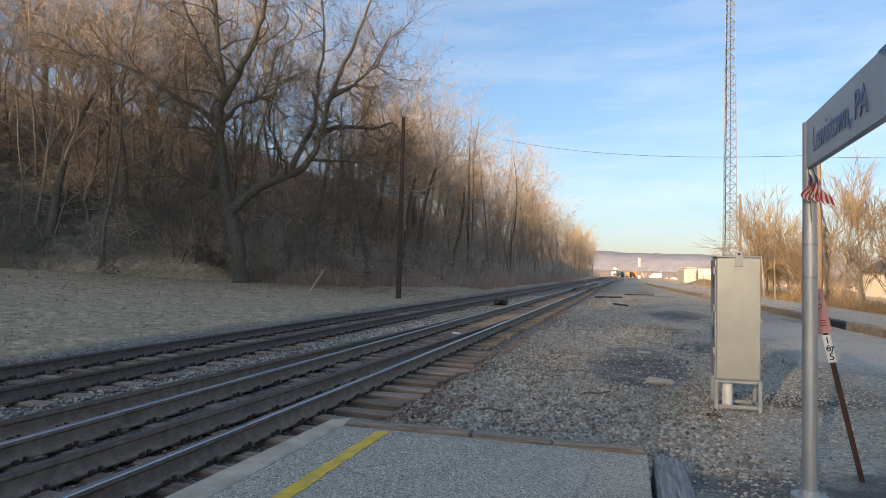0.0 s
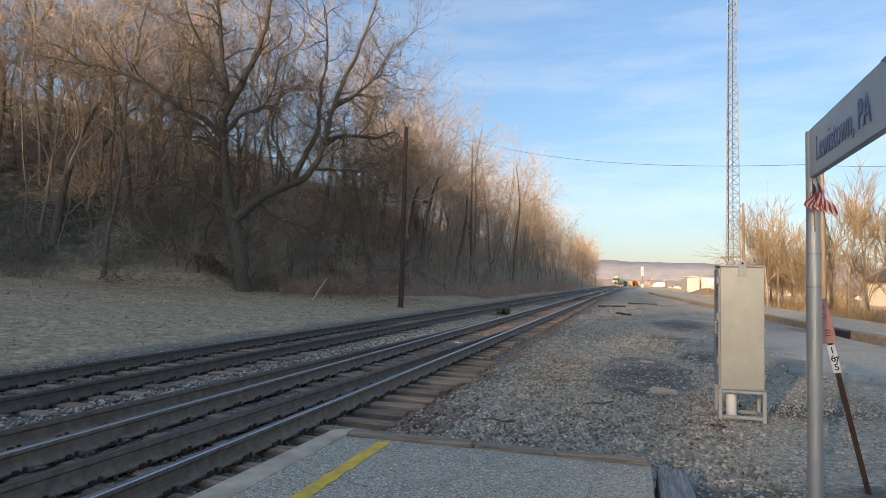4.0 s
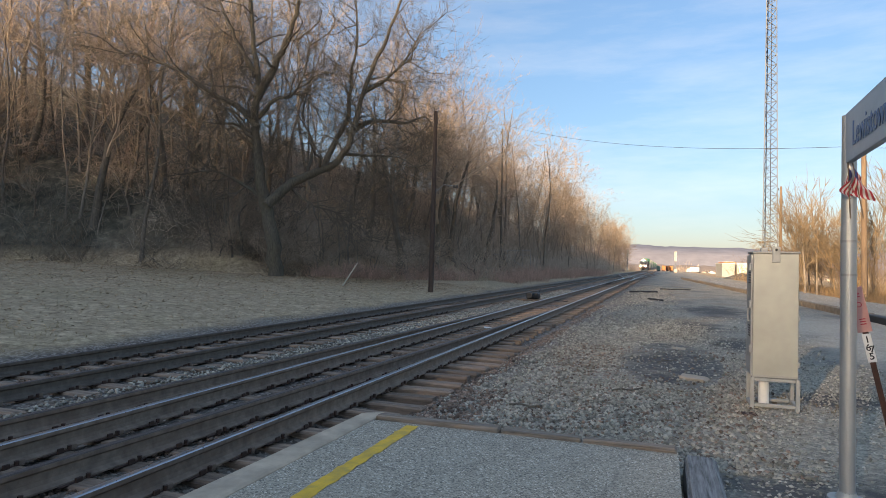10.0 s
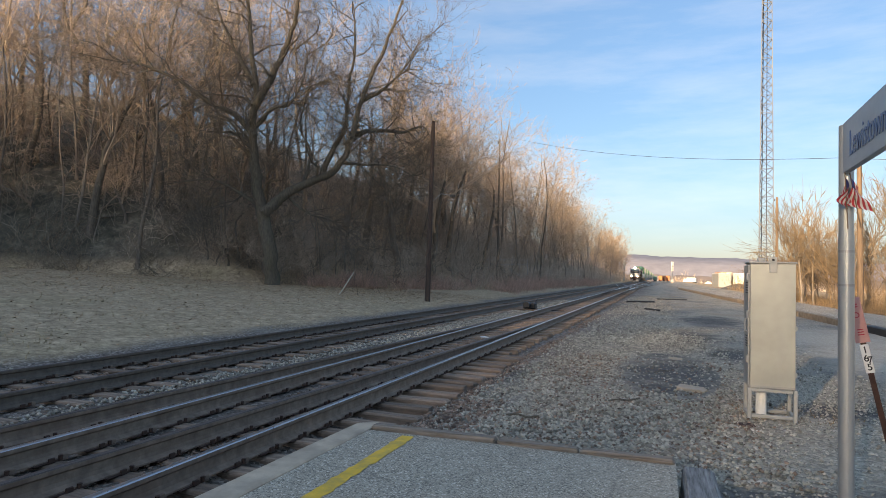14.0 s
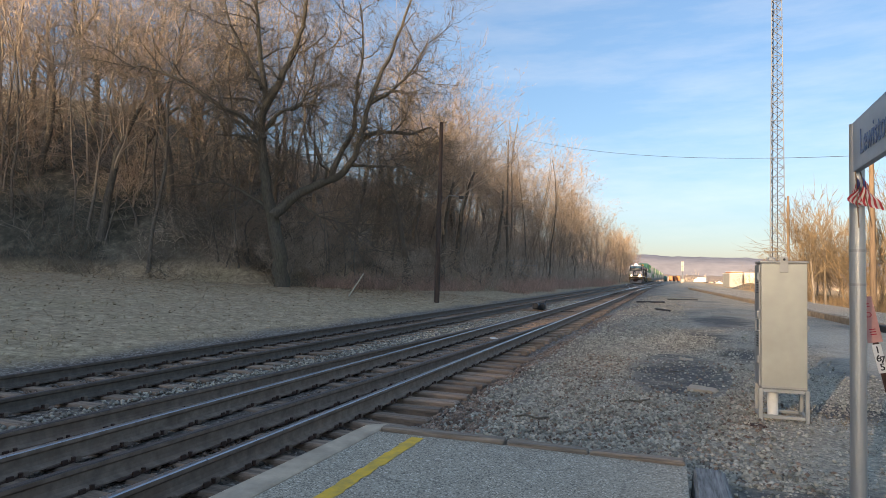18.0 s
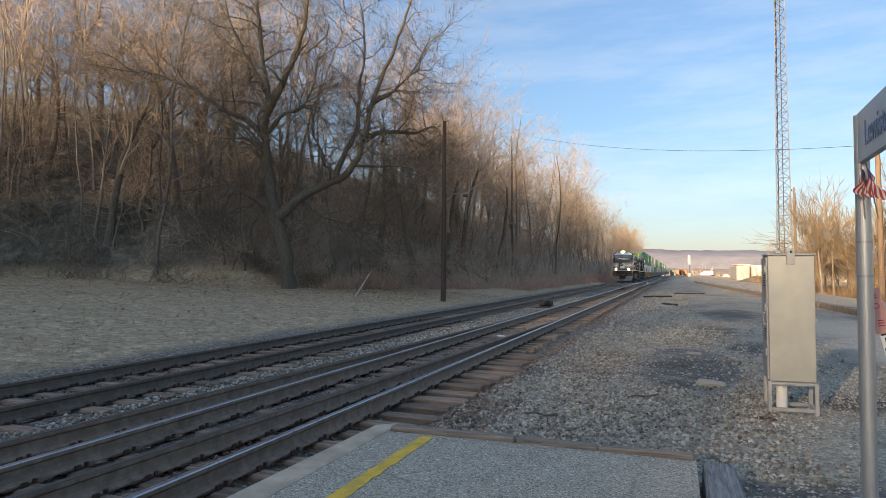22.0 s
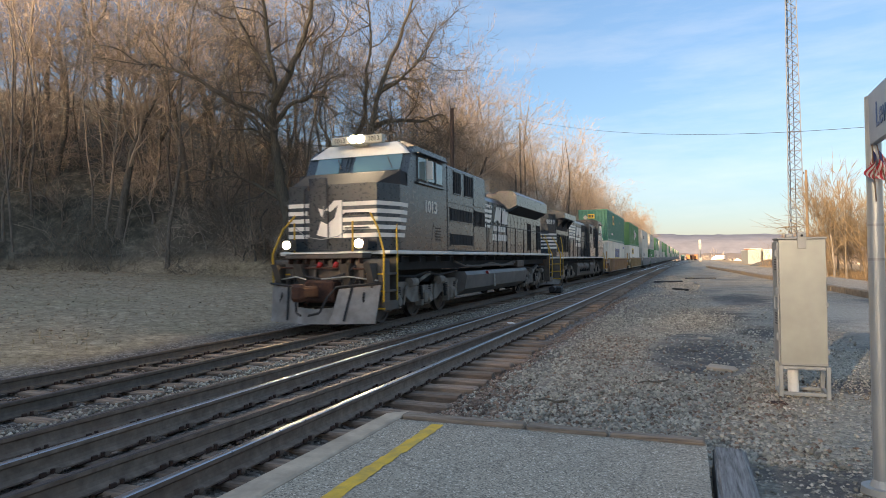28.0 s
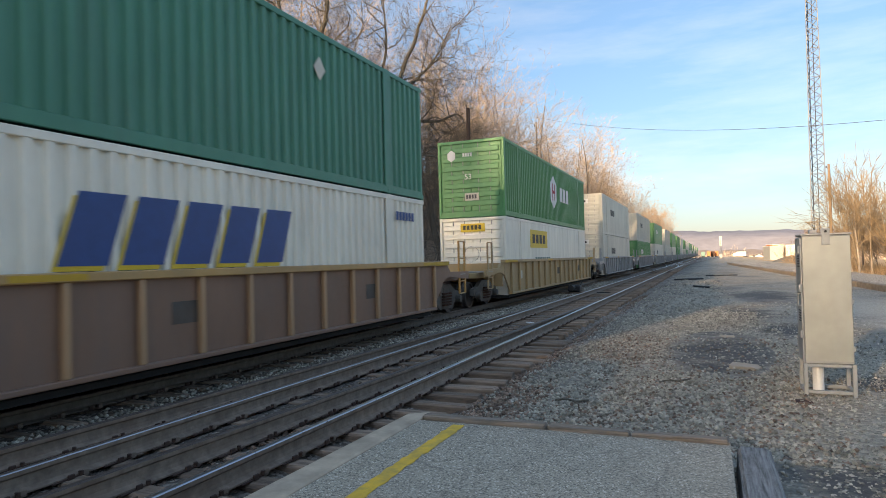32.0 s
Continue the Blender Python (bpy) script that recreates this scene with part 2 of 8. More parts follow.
BALLAST_BROWN = surface("brown_ballast", (0.3, 0.205, 0.15), (0.12, 0.08, 0.057), 5, 0.92, bump=0.4, vary=0.55, island=True)
CONCRETE = surface("concrete", (0.56, 0.44, 0.32), (0.34, 0.265, 0.19), 3, 0.9, bump=0.35, dirt=(0.14, 0.12, 0.1), dirt_scale=1.4)
YELLOW = surface("yellow_paint", (0.78, 0.47, 0.045), (0.64, 0.38, 0.035), 9, 0.8, bump=0.3, dirt=(0.2, 0.17, 0.1), dirt_scale=5, dirt_amount=0.6)
TIMBER = surface("weathered_timber", (0.3, 0.235, 0.175), (0.11, 0.085, 0.062), 3, 0.9, bump=0.6, dist=0.015, stretch=(1, 14, 14), dirt=(0.25, 0.2, 0.17), dirt_scale=2)
TIMBER_Y = surface("weathered_sleeper_wood", (0.3, 0.29, 0.275), (0.07, 0.065, 0.06), 3, 0.9, bump=0.7, dist=0.02, stretch=(16, 1, 16), dirt=(0.26, 0.25, 0.24), dirt_scale=2)
ALU = surface("brushed_aluminium", (0.4, 0.405, 0.365), (0.33, 0.335, 0.3), 3, 0.45, 0.75, bump=0.05, dirt=(0.3, 0.3, 0.27), dirt_scale=1.0)
GALV = surface("galvanised_steel", (0.36, 0.365, 0.35), (0.29, 0.295, 0.28), 4, 0.55, 0.4, bump=0.06, dirt=(0.3, 0.29, 0.27), dirt_scale=1.5)
POST_GREY = surface("painted_post", (0.42, 0.43, 0.42), (0.34, 0.35, 0.345), 2, 0.42, 0.55, bump=0.05)
DARK_STEEL = surface("dark_steel", (0.03, 0.03, 0.032), (0.017, 0.017, 0.018), 6, 0.6, 0.3)
RUST = surface("rusty_iron", (0.085, 0.036, 0.022), (0.035, 0.018, 0.013), 12, 0.85, 0.2, bump=0.4)
POLE_WOOD = surface("pole_wood", (0.085, 0.055, 0.042), (0.04, 0.027, 0.021), 2, 0.9, bump=0.5, stretch=(9, 9, 0.8))
POLE_TAN = surface("pole_wood_tan", (0.2, 0.14, 0.09), (0.12, 0.083, 0.055), 2, 0.9, bump=0.5, stretch=(9, 9, 0.8))
BARK = surface("bark", (0.15, 0.13, 0.1), (0.055, 0.047, 0.037), 5, 0.95, bump=0.9, dist=0.03, stretch=(3, 3, 0.7), dirt=(0.11, 0.105, 0.065), dirt_scale=0.9, dirt_amount=0.5)
BARK_PALE = surface("bark_pale", (0.24, 0.2, 0.16), (0.1, 0.083, 0.066), 4, 0.95, bump=0.7, dist=0.02, stretch=(3, 3, 0.6), vary=0.35)
BARK_MID = surface("bark_grey", (0.17, 0.142, 0.11), (0.07, 0.058, 0.045), 5, 0.95, bump=0.9, dist=0.03, stretch=(3, 3, 0.7))
TWIG = surface("twigs", (0.38, 0.29, 0.21), (0.2, 0.154, 0.114), 1.0, 0.95, bump=0, vary=0.3)
TWIG_DARK = surface("dark_twigs", (0.15, 0.126, 0.096), (0.075, 0.063, 0.048), 1.0, 0.95, bump=0)
TWIG_GOLD = surface("twigs_tan", (0.18, 0.132, 0.08), (0.085, 0.062, 0.038), 1.0, 0.95, bump=0, vary=0.25)
BRUSH = surface("brush_stems", (0.58, 0.46, 0.35), (0.28, 0.22, 0.165), 0.6, 0.95, bump=0, vary=0.4, island=True)
WHITE_PAINT = surface("white_paint", (0.72, 0.71, 0.67), (0.6, 0.59, 0.56), 3, 0.55, bump=0.06, dirt=(0.35, 0.32, 0.28), dirt_scale=1.0, dirt_amount=0.45)


def ground_material():
    """Gravel yard, oily patches, lawn, leaf litter: told apart by where they lie."""
    m, nt, b, co = blank("ground")
    sp = nt.nodes.new("ShaderNodeSeparateXYZ")
    nt.links.new(co, sp.inputs[0])
    x, y, z = sp.outputs
    wob = noise_of(nt, co, 0.35, 5, 0.65)
    wide = noise_of(nt, co, 0.09, 4, 0.6)
    fine = noise_of(nt, co, 14, 6, 0.75)
    turf = noise_of(nt, co, 5, 9, 0.85)
    vor = nt.nodes.new("ShaderNodeTexVoronoi")
    vor.inputs["Scale"].default_value = 24
    nt.links.new(co, vor.inputs["Vector"])
    cell = vor.outputs["Color"]
    cb = nt.nodes.new("ShaderNodeSeparateColor")
    nt.links.new(cell, cb.inputs[0])
    grit = ramp(nt, cb.outputs[0], [(0.0, (0.09, 0.08, 0.064)), (0.6, (0.34, 0.305, 0.24)), (0.95, (0.48, 0.43, 0.34)), (1.0, (0.62, 0.58, 0.5))])
    far_grit = ramp(nt, fine, [(0.3, (0.2, 0.178, 0.138)), (0.7, (0.44, 0.395, 0.31))])
    gravel = mixed(nt, 0.5, grit, far_grit)
    # black cinder patches and pale scuffed ones
    pat = noise_of(nt, co, 0.42, 4, 0.6, (1.0, 0.55, 1.0))
    gravel = mixed(nt, ramp(nt, pat, [(0.5, (0, 0, 0)), (0.66, (0.68,) * 3)]), gravel, (0.1, 0.095, 0.092))
    gravel = mixed(nt, ramp(nt, wob, [(0.52, (0, 0, 0)), (0.68, (0.6,) * 3)]), gravel, (0.38, 0.27, 0.17))
    # broad oily stains and smaller dark patches in the yard
    for sx, sy, rx, ry in ((0.15, 12.2, 0.95, 3.2), (0.7, 19.5, 1.2, 2.5), (2.0, 28.0, 1.4, 4.0), (2.2, 9.6, 0.9, 0.7), (2.2, 5.6, 1.0, 0.6), (0.9, 5.4, 0.7, 0.5), (1.5, 15.5, 0.7, 1.6)):
        dx = calc(nt, "DIVIDE", calc(nt, "SUBTRACT", x, sx), rx)
        dy = calc(nt, "DIVIDE", calc(nt, "SUBTRACT", y, sy), ry)
        d2 = calc(nt, "ADD", calc(nt, "MULTIPLY", dx, dx), calc(nt, "MULTIPLY", dy, dy))
        d2 = calc(nt, "MULTIPLY_ADD", calc(nt, "SUBTRACT", noise_of(nt, co, 1.6, 6, 0.75), 0.5), 3.4, d2)
        gravel = mixed(nt, ramp(nt, d2, [(0.2, (0.88,) * 3), (1.5, (0, 0, 0))]), gravel, (0.06, 0.056, 0.055))
    # worn asphalt beside the walkway, its sunlit band painted in as a paler tone
    sun_band = calc(nt, "SUBTRACT", x, calc(nt, "MULTIPLY_ADD", y, -0.03, 3.6))
    sun_band = calc(nt, "MINIMUM", sun_band, calc(nt, "MULTIPLY", calc(nt, "SUBTRACT", y, 12.6), 0.8))
    sun_band = calc(nt, "MINIMUM", sun_band, calc(nt, "MULTIPLY", calc(nt, "SUBTRACT", 27.0, y), 0.3))
    sun_band = calc(nt, "MULTIPLY_ADD", calc(nt, "SUBTRACT", noise_of(nt, co, 0.7, 6, 0.7), 0.5), 3.0, sun_band)
    pale = ramp(nt, fine, [(0.3, (0.4, 0.35, 0.28)), (0.7, (0.62, 0.55, 0.45))])
    gravel = mixed(nt, calc(nt, "MULTIPLY", calc(nt, "MULTIPLY", sun_band, 1.2, clamp=True), 0.5), gravel, pale)
    # brown ballast under and beside the tracks
    bal = ramp(nt, cb.outputs[1], [(0.0, (0.05, 0.038, 0.03)), (0.6, (0.14, 0.108, 0.085)), (1.0, (0.34, 0.29, 0.25))])
    near = calc(nt, "SUBTRACT", 1.0, calc(nt, "DIVIDE", calc(nt, "ADD", x, 2.9), 2.6), clamp=True)
    near = calc(nt, "MULTIPLY_ADD", calc(nt, "SUBTRACT", wob, 0.5), 2.0, near, clamp=True)
    base = mixed(nt, near, gravel, bal)
    # lawn
    g1 = ramp(nt, turf, [(0.36, (0.14, 0.094, 0.056)), (0.48, (0.42, 0.305, 0.19)), (0.62, (0.7, 0.53, 0.345))])
    g2 = ramp(nt, turf, [(0.35, (0.16, 0.135, 0.055)), (0.65, (0.42, 0.365, 0.165))])
    lawn = mixed(nt, ramp(nt, noise_of(nt, co, 0.22, 5, 0.7), [(0.46, (0, 0, 0)), (0.72, (0.34,) * 3)]), g1, g2)
    lawn = mixed(nt, ramp(nt, noise_of(nt, co, 1.7, 7, 0.8), [(0.42, (0.5,) * 3), (0.6, (0, 0, 0))]), lawn, (0.17, 0.115, 0.06))
    lm = calc(nt, "MULTIPLY_ADD", calc(nt, "SUBTRACT", wob, 0.5), 1.6, calc(nt, "SUBTRACT", -10.6, x))
    lm = calc(nt, "MULTIPLY", lm, 1.4, clamp=True)
    base = mixed(nt, lm, base, lawn)
    # leaf litter up the slope
    lit = ramp(nt, noise_of(nt, co, 4.5, 9, 0.9), [(0.36, (0.1, 0.075, 0.055)), (0.5, (0.4, 0.3, 0.215)), (0.64, (0.7, 0.54, 0.39))])
    hm = calc(nt, "MULTIPLY", calc(nt, "SUBTRACT", z, calc(nt, "MULTIPLY_ADD", wide, 1.6, 0.6)), 1.2, clamp=True)
    # darker earth and rock on the steep bank
    bank_earth = ramp(nt, noise_of(nt, co, 1.3, 8, 0.8), [(0.35, (0.03, 0.027, 0.02)), (0.52, (0.09, 0.08, 0.055)), (0.7, (0.26, 0.22, 0.16))])
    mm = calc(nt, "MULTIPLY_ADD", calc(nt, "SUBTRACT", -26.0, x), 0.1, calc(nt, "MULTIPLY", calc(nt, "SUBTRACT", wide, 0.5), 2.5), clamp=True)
    lit = mixed(nt, mm, lit, bank_earth)
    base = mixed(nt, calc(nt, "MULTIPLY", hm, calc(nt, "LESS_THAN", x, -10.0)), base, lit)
    # dry grass beyond the walkway
    rm = calc(nt, "MULTIPLY", calc(nt, "SUBTRACT", x, calc(nt, "MULTIPLY_ADD", wob, 2.0, 8.8)), 1.0, clamp=True)
    base = mixed(nt, rm, base, mixed(nt, 0.6, g1, (0.3, 0.21, 0.1)))
    nt.links.new(base, b.inputs["Base Color"])
    b.inputs["Roughness"].default_value = 0.95
    h = calc(nt, "MULTIPLY_ADD", vor.outputs["Distance"], -0.8, fine)
    bump_to(nt, b, h, 0.8, 0.03)
    return m


def speckled(name, dark, pale, bright, scale, rough=0.93):
    """Worn asphalt: a mosaic of pale and dark chippings with stains."""
    m, nt, b, co = blank(name)
    vor = nt.nodes.new("ShaderNodeTexVoronoi")
    vor.inputs["Scale"].default_value = scale
    nt.links.new(co, vor.inputs["Vector"])
    sc = nt.nodes.new("ShaderNodeSeparateColor")
    nt.links.new(vor.outputs["Color"], sc.inputs[0])
    col = ramp(nt, sc.outputs[0], [(0.0, dark), (0.55, pale), (0.88, pale), (1.0, bright)])
    big = noise_of(nt, co, 1.1, 6, 0.7)
    col = mixed(nt, ramp(nt, big, [(0.5, (0, 0, 0)), (0.75, (0.45,) * 3)]), col, dark)
    # fine wandering cracks
    warp = nt.nodes.new("ShaderNodeTexNoise")
    warp.inputs["Scale"].default_value, warp.inputs["Detail"].default_value = 2.2, 5
    nt.links.new(co, warp.inputs["Vector"])
    off = nt.nodes.new("ShaderNodeVectorMath")
    off.operation = "MULTIPLY_ADD"
    off.inputs[1].default_value = (0.5, 0.5, 0.0)
    nt.links.new(warp.outputs["Color"], off.inputs[0])
    nt.links.new(co, off.inputs[2])
    ed = nt.nodes.new("ShaderNodeTexVoronoi")
    ed.feature = "DISTANCE_TO_EDGE"
    ed.inputs["Scale"].default_value = 0.55
    nt.links.new(off.outputs[0], ed.inputs["Vector"])
    col = mixed(nt, ramp(nt, ed.outputs["Distance"], [(0.002, (0.35,) * 3), (0.008, (0, 0, 0))]), col, (0.08, 0.07, 0.06))
    wide = noise_of(nt, co, 0.35, 3, 0.5)
    col = mixed(nt, ramp(nt, wide, [(0.45, (0, 0, 0)), (0.7, (0.3,) * 3)]), col, pale)
    nt.links.new(col, b.inputs["Base Color"])
    b.inputs["Roughness"].default_value = rough
    bump_to(nt, b, sc.outputs[1], 0.5, 0.006)
    return m


ASPHALT = speckled("asphalt", (0.1, 0.088, 0.07), (0.41, 0.35, 0.268), (0.76, 0.69, 0.58), 105)
GROUND = ground_material()

# ---- ground: one sheet to the horizon ----
FOOT = [(-400, -70), (-60, -64), (0, -58), (20, -50), (30, -42), (37, -25), (55, -15.5), (120, -14), (330, -14), (380, -30), (450, -120), (4000, -400)]


def foot_x(y):
    return np.interp(y, [p[0] for p in FOOT], [p[1] for p in FOOT])


def hill(x, y):
    """Height of the wooded slope over the flat."""
    s = np.maximum(foot_x(y) - x, 0)
    s = s * np.interp(y, [0, 30, 45, 60], [1, 0.7, 0.7, 1])
    top = np.interp(y, [-400, 0, 60, 200, 330, 450], [44, 34, 30, 24, 14, 8])
    up = top * (1 - np.exp(-s * 0.62 / top))
    # unseen ridge added behind the station, shaped to block the low sun
    shade_spur = np.interp(x - (y + 150) * 0.3, [-135, -108, -96, -80, -70, -64, -58, -37, -31], [51, 52, 55, 57, 54, 48.5, 42.5, 37.5, 0]) * np.clip((-90 - y) / 60, 0, 1)
    return np.maximum(up, shade_spur)


def ground_z(x, y):
    x, y = np.asarray(x, float), np.asarray(y, float)
    z = np.interp(x, [-60, -14, -11.2, -10.2, -9.6, -9.0, -3.75, -3.45, -2.9, -2.55, -1.5, 6.4, 9.5, 14, 40, 200], [2.2, 0.02, -0.2, -0.32, -0.26, -0.235, -0.235, -0.3, -0.32, -0.23, -0.13, -0.14, -0.1, -0.3, -1.6, -9])
    z = z + hill(x, y)
    far = np.clip((np.hypot(x, y) - 350) / 800, 0, 1)
    return z - far * 10


def grid_lines(fine0, fine1, step, out, grow=1.25):
    a = list(np.arange(fine0, fine1 + 1e-6, step))
    d = step
    while a[-1] < out:
        d *= grow
        a.append(a[-1] + d)
    d = step
    while a[0] > -out:
        d *= grow
        a.insert(0, a[0] - d)
    return np.array(a)


def build_ground():
    gx = np.unique(np.concatenate([grid_lines(-64, 24, 1.0, 4200), np.arange(-12, -1, 0.35), np.arange(-150, -64, 4.0)]))
    gy = np.unique(np.concatenate([grid_lines(-8, 130, 1.5, 4200), np.arange(-230, -80, 7.5)]))
    X, Y = np.meshgrid(gx, gy)
    Z = ground_z(X, Y)
    rng = np.random.default_rng(4)
    Z = Z + rng.normal(0, 0.012, Z.shape) * (np.abs(X) < 60) + rng.normal(0, 0.12, Z.shape) * (hill(X, Y) > 1)
    n, k = X.shape
    v = np.stack([X, Y, Z], -1).reshape(-1, 3)
    i = np.arange(n * k).reshape(n, k)
    f = np.stack([i[:-1, :-1], i[:-1, 1:], i[1:, 1:], i[1:, :-1]], -1).reshape(-1, 4)
    me = bpy.data.meshes.new("ground")
    me.from_pydata(v.tolist(), [], f.tolist())
    me.materials.append(GROUND)
    me.polygons.foreach_set("use_smooth", [True] * len(f))
    ob = new("ground", me)
    tagged(ob, "gravel yard, worn lawn and leaf-covered hillside", "ground", "", "structure")


build_ground()

# ---- tracks ----
NEAR_X, FAR_X = -4.305, -8.01
HALF = 0.755


def turnout(y):
    """How far the crossover's rails have swung left of the straight ones."""
    return 0.68 * max(0.0, (22.5 - y) / 19.0) ** 1.25


def rail_mesh(path, top_mat, side_mat=None):
    """A rail of flat-bottomed section along points (x, y)."""
    prof = [(-0.075, -0.186), (0.075, -0.186), (0.075, -0.172), (0.02, -0.15), (0.011, -0.12), (0.011, -0.06), (0.034, -0.04), (0.036, -0.008), (0.026, 0.0), (-0.026, 0.0), (-0.036, -0.008), (-0.034, -0.04), (-0.011, -0.06), (-0.011, -0.12), (-0.02, -0.15), (-0.075, -0.172)]
    n = len(prof)
    g = Geo()
    for x, y in path:
        g.v.extend([(x + p[0], y, p[1]) for p in prof])
    for k in range(len(path) - 1):
        for i in range(n):
            j = (i + 1) % n
            g.f.append((k * n + i, (k + 1) * n + i, (k + 1) * n + j, k * n + j)[::-1])
            g.s.append(1 if i in (7, 8, 9) else 0)
    g.f.append(tuple(range(n)))
    g.s.append(0)
    g.f.append(tuple(range((len(path) - 1) * n, len(path) * n))[::-1])
    g.s.append(0)
    return g.mesh("rail", [side_mat or RAIL_SIDE, top_mat])


def tie_geo(half, seed):
    """A wooden tie with checked, worn corners."""
    r = random.Random(seed)
    g = Geo()
    g.box(-half, half, -0.105, 0.105, -0.37, -0.195, 0.022)
    g.v = [(a + r.uniform(-0.02, 0.02), b + r.uniform(-0.008, 0.008), c + r.uniform(-0.006, 0.006)) for a, b, c in g.v]
    return g


def build_tracks():
    far = thing("railway_track", "straight main track with rusty rails on wooden ties", "track", kind="structure")
    near = thing("railway_track", "main track with shiny worn rails and a crossover switch", "track", kind="structure")
    line = [-60, -20, 0, 10, 20, 40, 80, 160, 320, 700]
    for sx in (-1, 1):
        part("rail", rail_mesh([(FAR_X + sx * HALF, y) for y in line], RAIL_DULL, RAIL_DARK), None, far, "dark rail with a dull worn head")
        part("rail", rail_mesh([(NEAR_X + sx * HALF, y) for y in line], RAIL_TOP), None, near, "rail with a bright polished head")
        ys = [-20 + 1.5 * i for i in range(29)] + [22.5]
        part("switch_rail", rail_mesh([(NEAR_X + sx * HALF - turnout(y) - 0.075 * min(1, (22.5 - y) / 4 + 0.5), y) for y in ys], RAIL_DULL), None, near, "rusty switch rail swinging away to the crossover")
    meshes = [tie_geo(1.32, i).mesh("tie", TIE_WOOD) for i in range(7)]
    longer = [tie_geo(1.72, i + 20).mesh("tie", TIE_WOOD) for i in range(4)]
    plate = Geo()
    plate.box(-0.09, 0.09, -0.17, 0.17, -0.2, -0.183, 0.006)
    plate.box(-0.1, -0.078, -0.03, 0.03, -0.2, -0.155, 0.004)
    plate.box(0.078, 0.1, -0.03, 0.03, -0.2, -0.155, 0.004)
    plate.tube((-0.088, -0.09, -0.19), (-0.088, -0.09, -0.15), 0.017, 0.02, 6)
    plate.tube((0.088, 0.09, -0.19), (0.088, 0.09, -0.15), 0.017, 0.02, 6)
    plate_me = plate.mesh("tie_plate", TIE_PLATE)
    clip = Geo()
    clip.box(-0.085, 0.085, -0.012, 0.012, -0.2, -0.165, 0.004)
    clip.box(-0.09, -0.065, -0.03, 0.03, -0.205, -0.15, 0.006)
    clip.box(0.065, 0.09, -0.03, 0.03, -0.205, -0.15, 0.006)
    clip_me = clip.mesh("rail_anchor", RAIL_SIDE)
    r = random.Random(3)
    for track, cx, y0 in ((near, NEAR_X, -3.0), (far, FAR_X, -1.0)):
        joined = Geo()
        for i in range(560):
            y = y0 + 0.52 * i + r.uniform(-0.03, 0.03)
            wide = track is near and y < 24
            dx = (-turnout(y) * 0.4 if wide else 0) + r.uniform(-0.05, 0.05)
            if i < 230:
                ob = part("tie", r.choice(longer if wide and y < 14 else meshes), None, track)
                ob.matrix_basis = pose(cx + dx, y, r.uniform(-0.03, 0.006), r.uniform(-2, 2), r.uniform(-0.6, 0.6), r.uniform(-2, 2))
            else:
                joined.box(cx - 1.32, cx + 1.32, y - 0.115, y + 0.115, -0.37, -0.2)
            if i < 44:
                for sx in (-1, 1):
                    part("tie_plate", plate_me, None, track, "", pose(cx + sx * HALF, y, 0))
                    if wide and turnout(y) > 0.2:
                        part("tie_plate", plate_me, None, track, "", pose(cx + sx * HALF - turnout(y) - 0.075, y, 0))
                    if i < 30:
                        part("rail_anchor", clip_me, None, track, "", pose(cx + sx * HALF, y + 0.14, 0))
        tagged(part("far_ties", joined, TIE_WOOD, track, "row of far wooden ties"), kind="stuff")


build_tracks()


def stones(rng, n, area, size, height, density=None):
    """Crushed stones: lumpy eight-sided pieces strewn over a rectangle."""
    x0, x1, y0, y1 = area
    x = rng.uniform(x0, x1, n) + rng.normal(0, 0.09 * (x1 - x0), n)
    y = y0 + (y1 - y0) * rng.random(n) ** 1.5
    # few stones lie on the oily stain
    keep = (((x - 0.15) / 0.85) ** 2 + ((y - 12.2) / 2.8) ** 2 > 1) | (rng.random(n) < 0.13)
    x, y = x[keep], y[keep]
    n = len(x)
    z = ground_z(x, y) + height
    base = np.array([(1, 0, 0), (0, 1, 0), (-1, 0, 0), (0, -1, 0), (0, 0, 1), (0, 0, -1)], float)
    s = rng.uniform(*size, n)[:, None, None] * rng.uniform(0.55, 1.1, (n, 6, 1))
    a = rng.uniform(0, 6.283, n)
    b = rng.uniform(-0.7, 0.7, n)
    ca, sa, cb, sb = np.cos(a), np.sin(a), np.cos(b), np.sin(b)
    p = base[None] * s
    p[:, :, 2] *= 0.75
    px = p[:, :, 0] * cb[:, None] + p[:, :, 2] * sb[:, None]
    pz = -p[:, :, 0] * sb[:, None] + p[:, :, 2] * cb[:, None]
    qx = px * ca[:, None] - p[:, :, 1] * sa[:, None]
    qy = px * sa[:, None] + p[:, :, 1] * ca[:, None]
    v = np.stack([qx + x[:, None], qy + y[:, None], pz + z[:, None] + rng.uniform(-0.5, 0.6, n)[:, None] * s[:, :, 0].mean(1, keepdims=True)], -1).reshape(-1, 3)
    f = np.array([(0, 1, 4), (1, 2, 4), (2, 3, 4), (3, 0, 4), (1, 0, 5), (2, 1, 5), (3, 2, 5), (0, 3, 5)])
    f = (f[None] + 6 * np.arange(n)[:, None, None]).reshape(-1, 3)
    return v, f


